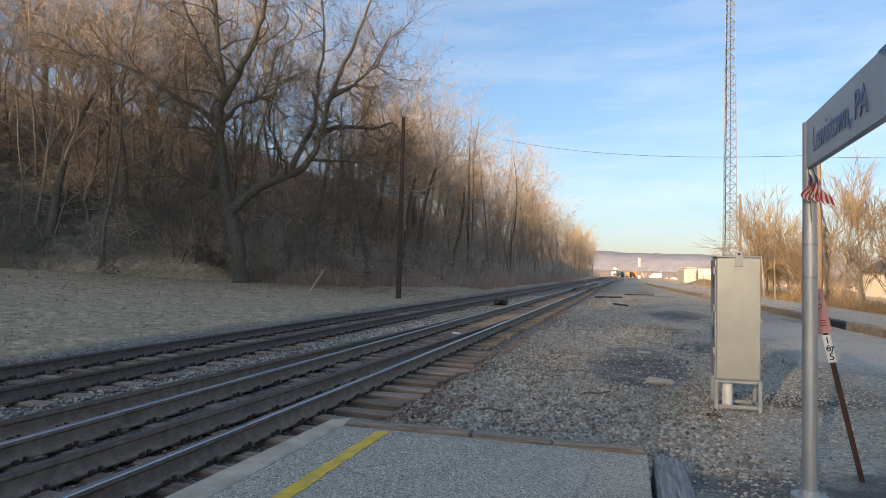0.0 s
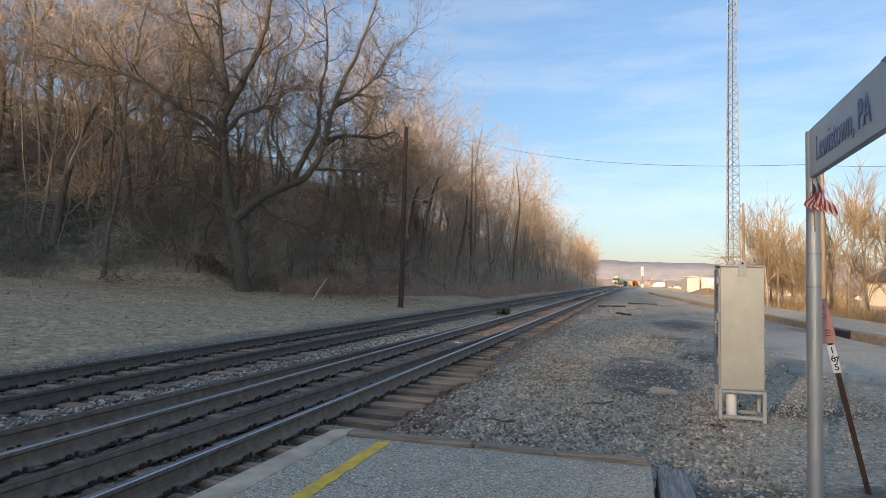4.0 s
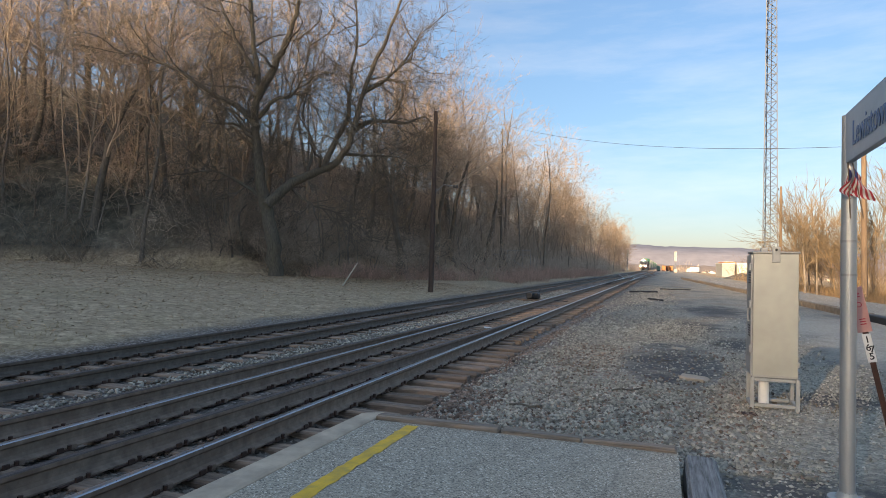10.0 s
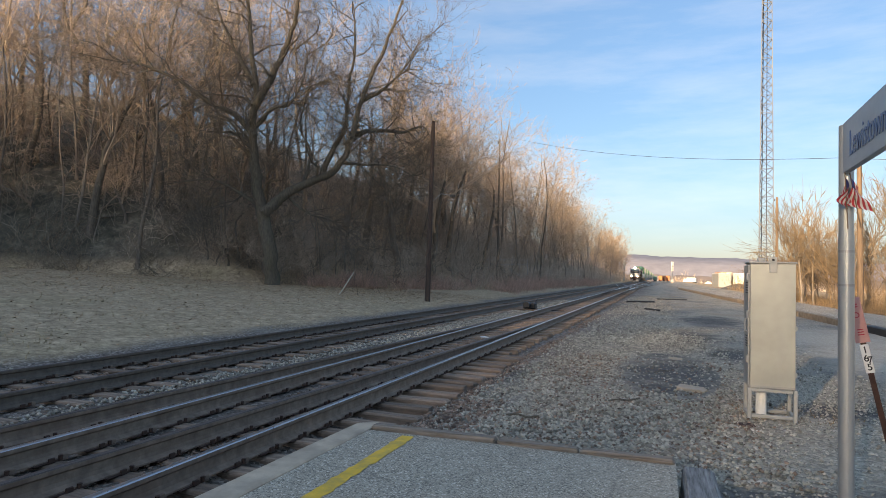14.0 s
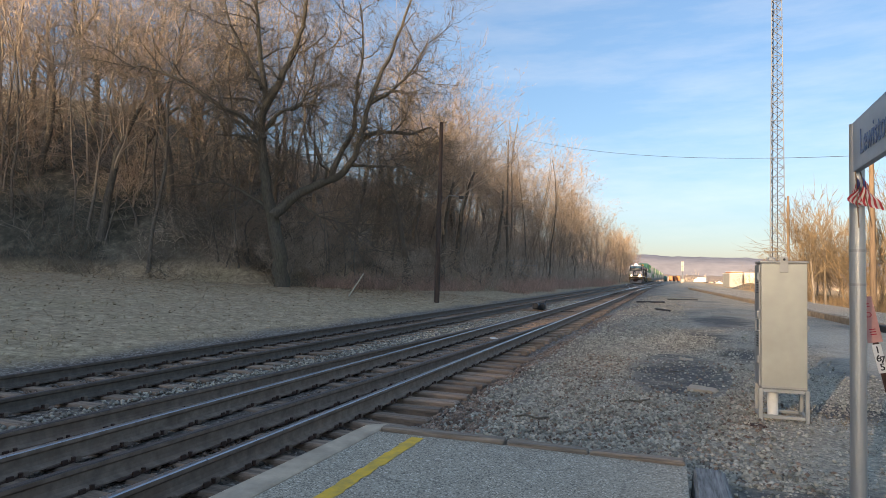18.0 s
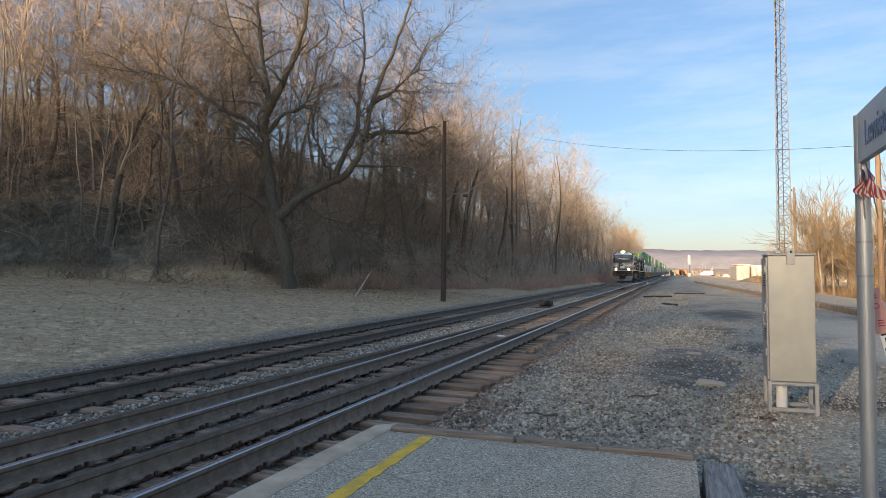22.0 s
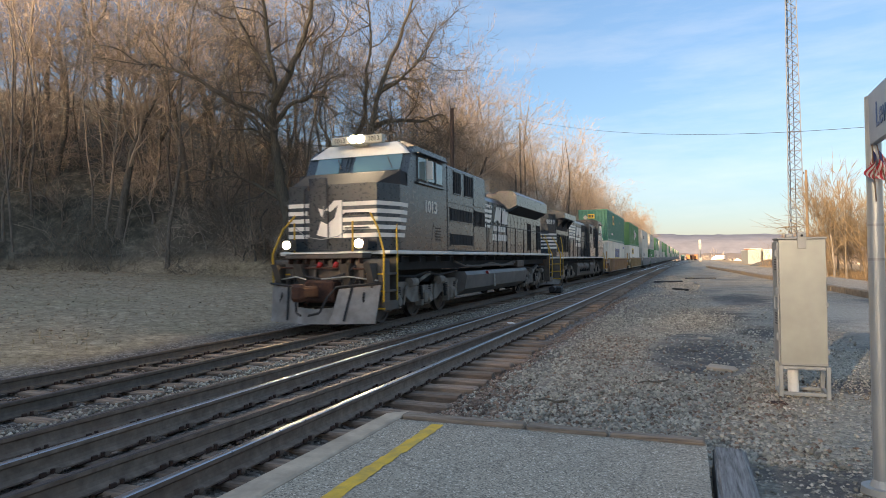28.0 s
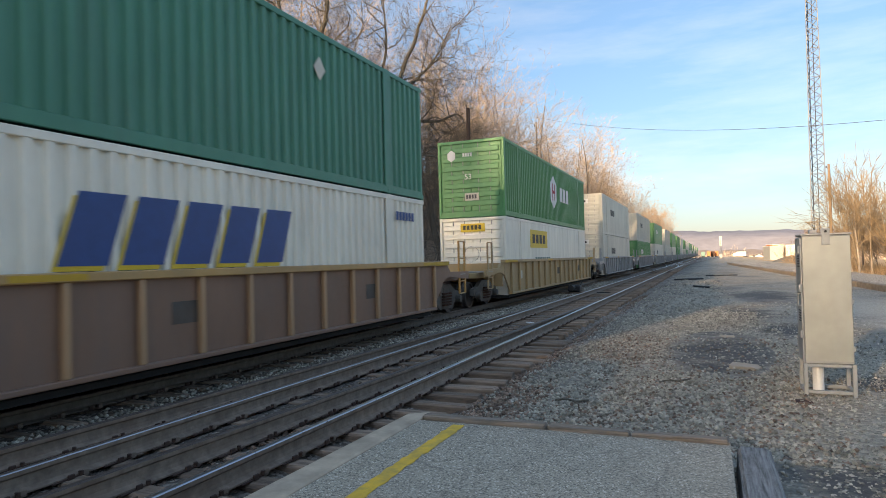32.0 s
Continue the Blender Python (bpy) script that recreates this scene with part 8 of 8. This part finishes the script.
def container_parts(mat, kind, far=False):
    key = (mat.name, kind, far)
    if key in CONTAINER_PARTS:
        return CONTAINER_PARTS[key]
    h = CW / 2
    out = []
    out.append(("core", Geo().box(-h + 0.08, h - 0.08, 0.08, CL - 0.08, 0.1, CH - 0.03).mesh("core", mat)))
    for sx in (-1, 1):
        x = sx * (h - 0.005)
        for ya, yb in ((0.12, 1.75), (1.95, CL - 1.95), (CL - 1.75, CL - 0.12)):
            if kind == "smooth":
                g = corrugated(ya, yb, 0.2, CH - 0.12, x, 0.6, 0.01)
            else:
                g = corrugated(ya, yb, 0.2, CH - 0.12, x, 0.27, 0.055)
            out.append(("side_panel", g.mesh("side_panel", mat)))
        a, b = sorted((sx * (h - 0.06), sx * h))
        out.append(("bottom_rail", Geo().box(a, b, 0.1, CL - 0.1, 0.02, 0.2, 0.01).mesh("bottom_rail", mat)))
        out.append(("top_rail", Geo().box(a, b, 0.1, CL - 0.1, CH - 0.12, CH - 0.01, 0.01).mesh("top_rail", mat)))
        for y in (0.0, 1.76, CL - 1.94, CL - 0.11):
            w = 0.11 if y in (0.0, CL - 0.11) else 0.18
            g = Geo().box(*sorted((sx * (h - 0.1), sx * (h + 0.002))), y, y + w, 0.0, CH, 0.012)
            for z in (0.0, CH - 0.12):
                g.box(*sorted((sx * (h - 0.16), sx * (h + 0.006))), y - 0.003, y + 0.17, z, z + 0.12, 0.012)
            out.append(("corner_post", g.mesh("corner_post", mat)))
    out.append(("roof", Geo().box(-h + 0.05, h - 0.05, 0.05, CL - 0.05, CH - 0.05, CH - 0.015, 0.01).mesh("roof", mat)))
    if kind == "corrugated":
        g = corrugated(-h + 0.12, h - 0.12, 0.3, CH - 0.15, 0.03, 0.25, 0.036)
        g.v = [(b, 0.055 - a, c) for a, b, c in g.v]
        g.f = [tuple(reversed(q)) for q in g.f]
        out.append(("end_wall", g.mesh("end_wall", mat)))
    else:
        for sgn in (-1, 1):
            a, b = sorted((sgn * 0.01, sgn * (h - 0.12)))
            out.append(("end_door", Geo().box(a, b, 0.035, 0.06, 0.25, CH - 0.14, 0.008).mesh("end_door", mat)))
        for i in range(7):
            z = 0.42 + i * 0.33
            out.append(("door_rib", Geo().box(-h + 0.2, h - 0.2, -0.012, 0.034, z, z + 0.2, 0.016).mesh("door_rib", mat)))
        for x in (-0.75, -0.3, 0.3, 0.75):
            out.append(("lock_rod", Geo().tube((x, 0.005, 0.2), (x, 0.005, CH - 0.12), 0.016, 0.016, 6).mesh("lock_rod", GALV)))
    for z in (0.0, CH - 0.13):
        out.append(("end_beam", Geo().box(-h + 0.1, h - 0.1, 0.0, 0.09, z + 0.01, z + 0.24 if z == 0 else z + 0.12, 0.01).mesh("end_beam", mat)))
    if far:
        out = [out[0]] + [joined_mesh(nm, [me for n_, me in out if n_ in names], mat) for nm, names in (("side_panel", ("side_panel",)), ("frame", ("corner_post", "bottom_rail", "top_rail", "end_beam", "roof")), ("end_door", ("end_wall", "end_door", "door_rib")))]
    CONTAINER_PARTS[key] = out
    return out


def container(y, z, mat, kind, label, far=False):
    c = rolling("container", label, "container", y, "containers on the train")
    for nm, me in container_parts(mat, kind, far):
        p = part(nm, me, None, c)
        if far and nm != "core":
            tagged(p, kind="stuff")
    if not far:
        for ya in (1.95, CL - 2.05):
            part("side_post", Geo().box(CW / 2 - 0.02, CW / 2 + 0.014, ya, ya + 0.1, 0.16, CH - 0.1, 0.006), mat, c)
    c.location.z = z
    return c


def mark_bars(c, y0, y1, z0, z1, n, mat, slant=0.2, shadow=None):
    """Bars in place of lettering on a container's side."""
    w = (y1 - y0) / n
    x = CW / 2
    for i in range(n):
        a = y0 + i * w
        for k, m in enumerate((shadow, mat)):
            if m:
                dy, dz = (-0.07, -0.06) if k == 0 else (0, 0)
                part("mark_bar", Geo().prism([(a + dy, z0 + dz), (a + w * 0.78 + dy, z0 + dz), (a + w * 0.78 + slant + dy, z1 + dz), (a + slant + dy, z1 + dz)], "x", x + 0.004 * k + 0.001, x + 0.004 + 0.004 * k), m, c, "plain painted bar")


def mark_plate(c, y0, y1, z0, z1, mat, bars, bar_mat):
    x = CW / 2
    p = part("mark_plate", Geo().box(x + 0.002, x + 0.006, y0, y1, z0, z1), mat, c, "plain coloured plate")
    w = (y1 - y0) * 0.8 / bars
    for i in range(bars):
        a = y0 + (y1 - y0) * 0.12 + i * w
        part("bar", Geo().box(x + 0.006, x + 0.009, a, a + w * 0.7, z0 + (z1 - z0) * 0.25, z0 + (z1 - z0) * 0.75), bar_mat, p)


def end_plate(c, x0, x1, z0, z1, mat, bars=0, bar_mat=None, y=-0.014):
    p = part("end_plate", Geo().box(x0, x1, y - 0.006, y - 0.001, z0, z1), mat, c, "plain coloured plate")
    for i in range(bars):
        w = (x1 - x0) * 0.8 / bars
        a = x0 + (x1 - x0) * 0.1 + i * w
        part("bar", Geo().box(a, a + w * 0.7, y - 0.01, y - 0.006, z0 + (z1 - z0) * 0.25, z0 + (z1 - z0) * 0.78), bar_mat, p)


def end_text(c, s, x, z, size, mat, y=-0.018):
    part("running_number", text_mesh(s, size, 0.002, mat, 0.003), None, c, "painted length figures", pose(x, y, z, 90, 0, 0))


def freight_truck(parent, yc, turning):
    for k in (-0.87, 0.87):
        wheelset(parent, yc + k, 0.42, turning)
    for sx in (-1, 1):
        poly = [(yc - 1.15, 0.4), (yc - 1.15, 0.62), (yc - 0.75, 0.68), (yc - 0.4, 0.86), (yc + 0.4, 0.86), (yc + 0.75, 0.68), (yc + 1.15, 0.62), (yc + 1.15, 0.4), (yc + 0.8, 0.4), (yc + 0.42, 0.18), (yc - 0.42, 0.18), (yc - 0.8, 0.4)]
        sf = part("side_frame", Geo().prism(poly, "x", *sorted((sx * 0.95, sx * 1.08))), LOCO_DIRT, parent, "cast truck side frame")
        for dy in (-0.2, 0, 0.2):
            g = Geo()
            for c in range(5):
                g.tube((sx * 1.11, yc + dy, 0.27 + c * 0.08), (sx * 1.11, yc + dy, 0.32 + c * 0.08), 0.085, 0.085, 8)
            part("spring", g, RUST, sf)
        for k in (-0.87, 0.87):
            part("bearing_cap", Geo().tube((sx * 1.05, yc + k, 0.42), (sx * 1.22, yc + k, 0.42), 0.12, 0.1, 12), LOCO_DIRT, sf)
    part("bolster", Geo().box(-1.1, 1.1, yc - 0.2, yc + 0.2, 0.5, 0.8, 0.04), LOCO_DIRT, parent)


RIBS = {}


def rib_mesh(mat):
    if mat.name not in RIBS:
        RIBS[mat.name] = Geo().box(-0.034, 0.034, -0.05, 0.05, 0.35, 1.45).mesh("rib", mat)
    return RIBS[mat.name]


def well_car(y, mat, label, detail):
    """A double-stack well car: two side sills with ribs, end platforms, trucks."""
    w = rolling("well_car", label, "rail car", y, "well cars")
    if not detail:
        for sx in (-1, 1):
            g = Geo().prism([(2.75, 1.02), (2.75, 1.5), (20.65, 1.5), (20.65, 1.02), (19.95, 0.34), (3.45, 0.34)], "x", *sorted((sx * 1.38, sx * 1.46)))
            sill = part("side_sill", g, mat, w, "ribbed side sill")
            for i in range(12):
                part("rib", rib_mesh(mat), None, sill, "", pose(sx * 1.495, 3.55 + i * 1.47, 0))
        part("floor", Geo().box(-1.37, 1.37, 3.46, 19.9, 0.16, 0.235), UNDER, w)
        for ya, yc in ((0.6, 1.75), (20.7, 21.65)):
            part("end_platform", Geo().box(-1.2, 1.2, ya, ya + 2.1, 0.95, 1.14, 0.02), mat, w)
            part("handrail", Geo().pipe([(1.42, ya + 0.5, 0.6), (1.42, ya + 0.5, 2.1), (1.42, ya + 0.9, 2.1), (1.42, ya + 0.9, 0.6)], 0.03, 5), mat, w)
            for k in (-0.87, 0.87):
                part("wheel", Geo().tube((-0.85, yc + k, 0.42), (0.85, yc + k, 0.42), 0.42, 0.42, 16), DARK_STEEL, w)
            for sx in (-1, 1):
                part("side_frame", Geo().box(*sorted((sx * 0.95, sx * 1.08)), yc - 1.15, yc + 1.15, 0.35, 0.75, 0.05), LOCO_DIRT, w)
        return w
    e0, e1, L = 2.75, 20.65, 23.4
    for sx in (-1, 1):
        a, b = sorted((sx * 1.4, sx * 1.46))
        side = part("side_sill", Geo().prism([(e0, 1.02), (e0, 1.42), (e1, 1.42), (e1, 1.02), (e1 - 0.7, 0.34), (e0 + 0.7, 0.34)], "x", a, b), mat, w, "deep ribbed side sill")
        a, b = sorted((sx * 1.38, sx * 1.55))
        part("top_chord", Geo().box(a, b, e0 - 0.2, e1 + 0.2, 1.42, 1.53, 0.012), W_CHORD if mat is W_BROWN else mat, side, "worn orange-brown top chord" if mat is W_BROWN else "")
        part("bottom_chord", Geo().box(a, b, e0 + 0.7, e1 - 0.7, 0.29, 0.36, 0.012), mat, side)
        n = 17 if detail else 9
        for i in range(n):
            yy = e0 + 0.75 + i * (e1 - e0 - 1.5) / (n - 1)
            part("rib", Geo().box(*sorted((sx * 1.46, sx * 1.54)), yy - 0.045, yy + 0.045, 0.36, 1.42, 0.01), W_RIB if mat is W_BROWN else mat, side)
        if detail:
            for ya, yb in ((e0 + 0.1, e0 + 1.4), (9.0, 9.9), (e1 - 1.5, e1 - 0.3)):
                part("reflector", Geo().box(*sorted((sx * 1.551, sx * 1.555)), ya, yb, 1.44, 1.51), SAFETY, side, "yellow reflector strip")
            for ya in (4.5, 11.2, 16.4):
                part("data_plate", Geo().box(*sorted((sx * 1.461, sx * 1.465)), ya, ya + 0.55, 0.8, 1.1), C_CREAM if ya < 5 else LOCO_DIRT, side)
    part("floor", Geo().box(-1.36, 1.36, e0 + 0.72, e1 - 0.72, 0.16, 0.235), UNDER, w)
    trim = W_ORANGE if mat is W_BROWN else mat
    for sx in (-1, 1):
        for f, ye in ((1, e0), (-1, e1)):
            poly = [(ye - f * 1.95, 1.0), (ye - f * 1.95, 1.22), (ye - f * 0.5, 1.24), (ye - f * 0.3, 1.42), (ye - f * 0.001, 1.42), (ye - f * 0.001, 1.0), (ye - f * 0.25, 1.08), (ye - f * 0.6, 1.1), (ye - f * 1.0, 1.06)]
            part("end_beam", Geo().prism(poly, "x", *sorted((sx * 1.36, sx * 1.45))), mat, w, "curved end beam over the truck")
            part("corner_stripe", Geo().box(*sorted((sx * 1.552, sx * 1.557)), *sorted((ye - f * 0.15, ye + f * 0.75)), 1.425, 1.525), SAFETY, w, "yellow corner stripe")
    for f, ye in ((1, e0), (-1, e1)):
        ya, yb = sorted((ye - f * 2.0, ye + f * 0.1))
        part("end_platform", Geo().box(-1.1, 1.1, ya, yb, 0.95, 1.12, 0.02), mat, w)
        part("bulkhead", Geo().box(-1.38, 1.38, *sorted((ye, ye + f * 0.08)), 0.6, 1.42, 0.01), mat, w)
        part("cross_walk", Geo().box(-1.45, 1.45, *sorted((ye - f * 1.7, ye - f * 1.25)), 1.13, 1.17, 0.008), GALV, w)
        for sx in (-1, 1):
            for dy in (1.25, 1.7):
                part("handrail", Geo().box(sx * 1.42 - 0.02, sx * 1.42 + 0.02, ye - f * dy - 0.045, ye - f * dy + 0.045, 0.6, 2.1, 0.008), trim, w, "upright end handrail")
            for z in (0.6, 0.95, 1.6, 2.1):
                part("ladder_rung", Geo().tube((sx * 1.42, ye - f * 1.25, z), (sx * 1.42, ye - f * 1.7, z), 0.018, 0.018, 5), W_TAN if mat is W_BROWN else mat, w)
        part("brake_wheel", Geo().tube((0.6, ye - f * 0.9, 1.75), (0.6, ye - f * 0.94, 1.75), 0.26, 0.26, 16, False), DARK_STEEL, w)
        coupler(w, 0.35 if f > 0 else L - 0.35, f)
    freight_truck(w, 1.75, detail > 1)
    freight_truck(w, L - 1.75, detail > 1)
    return w


CAR_0 = 44.9  # the first car's coupler behind the train's first one
PITCH = 23.45


def load(k):
    return CAR_0 + k * PITCH + 3.6


def build_cars():
    well_car(CAR_0, W_BROWN, "brown double-stack well car with rust and grime", 2)
    well_car(CAR_0 + PITCH, W_TAN, "dirty tan double-stack well car", 2)
    low = container(load(0), 0.24, C_WHITE, "corrugated", "white corrugated container with blue and yellow marks, in the well")
    mark_bars(low, 6.1, 10.4, 1.36, 2.24, 5, MARK_BLUE, 0.3, MARK_YELLOW)
    mark_bars(low, 14.6, 15.6, 2.3, 2.5, 6, MARK_BLUE, 0.0)
    end_plate(low, -0.55, 0.5, 2.2, 2.45, C_WHITE, 5, MARK_BLUE)
    end_text(low, "53ft", 0.1, 1.35, 0.3, INK)
    up = container(load(0), 3.125, C_GREEN, "corrugated", "dark green corrugated container with yellow plates, stacked on top")
    mark_plate(up, 4.3, 5.75, 1.62, 2.52, MARK_YELLOW, 3, INK)
    mark_bars(up, 3.2, 4.6, 0.6, 0.78, 10, MARK_WHITE, 0.0)
    end_plate(up, -0.45, 0.15, 2.05, 2.45, MARK_YELLOW, 3, INK)
    end_text(up, "53'", -0.15, 1.6, 0.32, MARK_WHITE)
    end_plate(up, -0.85, -0.4, 0.5, 0.75, C_CREAM, 4, INK)
    part("hazard_diamond", Geo().prism([(-0.9, 2.15), (-0.68, 2.38), (-0.46, 2.15), (-0.68, 1.92)], "y", -0.004, -0.001), C_CREAM, up, "pale diamond sticker")
    part("hazard_diamond", Geo().prism([(11.3, 2.15), (11.5, 2.38), (11.7, 2.15), (11.5, 1.92)], "x", CW / 2 + 0.001, CW / 2 + 0.005), C_CREAM, up, "pale diamond sticker")
    low = container(load(1), 0.24, C_WHITE, "smooth", "white smooth-sided container with yellow plates, in the well")
    mark_plate(low, 3.4, 6.4, 1.75, 2.5, MARK_YELLOW, 4, INK)
    mark_bars(low, 4.2, 7.0, 1.0, 1.35, 7, DUMP_GREEN, 0.0)
    end_plate(low, -0.45, 0.5, 2.35, 2.65, MARK_YELLOW, 5, INK)
    up = container(load(1), 3.125, C_LIGHT_GREEN, "doors", "bright green container with ribbed end doors, stacked on top")
    end_plate(up, -0.35, 0.15, 2.2, 2.45, C_LIGHT_GREEN, 4, MARK_WHITE)
    part("hex_mark", Geo().prism([(-0.75 + 0.18 * math.sin(k * 1.0472), 2.32 + 0.22 * math.cos(k * 1.0472)) for k in range(6)], "y", -0.02, -0.013), MARK_WHITE, up, "white hexagon mark")
    part("hex_mark", Geo().prism([(8.0 + 0.75 * math.sin(k * 1.0472), 1.55 + 0.8 * math.cos(k * 1.0472)) for k in range(6)], "x", CW / 2 + 0.001, CW / 2 + 0.005), MARK_WHITE, up, "white hexagon mark")
    for ya in (7.72, 8.16):
        part("red_bar", Geo().box(CW / 2 + 0.005, CW / 2 + 0.008, ya, ya + 0.12, 1.15, 1.95), FLAG_RED, up, "red bar on the mark")
    part("red_bar", Geo().box(CW / 2 + 0.005, CW / 2 + 0.008, 7.84, 8.16, 1.48, 1.62), FLAG_RED, up, "red bar on the mark")
    mark_bars(up, 9.4, 11.6, 1.2, 1.9, 3, MARK_WHITE, 0.0)
    end_text(up, "53", -0.1, 1.5, 0.3, MARK_WHITE)
    end_plate(up, -0.25, 0.3, 0.62, 0.9, C_CREAM, 4, INK)
    greens, whites = (C_LIGHT_GREEN, "green ribbed container on the train"), (C_CREAM, "pale dusty container on the train")
    tops = "wwgwggwgwwggwgwwgwgg"
    bots = "wgwwwgwwgwwwgwwgwwww"
    for k in range(2, 22):
        well_car(CAR_0 + k * PITCH, W_GREY, "grey double-stack well car", 0 if k > 5 else 1)
        for z, s in ((0.24, bots), (3.125, tops)):
            mat, lab = greens if s[k - 2] == "g" else whites
            c = container(load(k), z, mat, "doors" if k % 2 else "smooth", lab, k > 5)
            if k < 5:
                mark_bars(c, 4.0, 6.2, 1.5, 1.95, 5, INK if mat is C_CREAM else MARK_WHITE, 0.0)
                end_plate(c, -0.8, 0.3, 2.2, 2.5, MARK_WHITE, 5, INK)


build_cars()


def motions():
    """The train runs at one steady speed towards and past the platform; its leading wheels turn."""
    for ob, ahead in MOVERS:
        z = ob.location.z
        walk(ob, [(t, pose(FAR_X, NOSE_0 + ahead - SPEED * t, z)) for t in range(0, 33, 4)])
    for ax, y, r in WHEELS:
        step = 1.4 * r / SPEED
        step = 1 / 30 * max(1, int(step * 30))
        n = int(32 / step)
        rows = [(k * step, pose(0, y, r, math.degrees(-SPEED * k * step / r) % 360)) for k in range(n + 1)]
        walk(ax, rows)


motions()
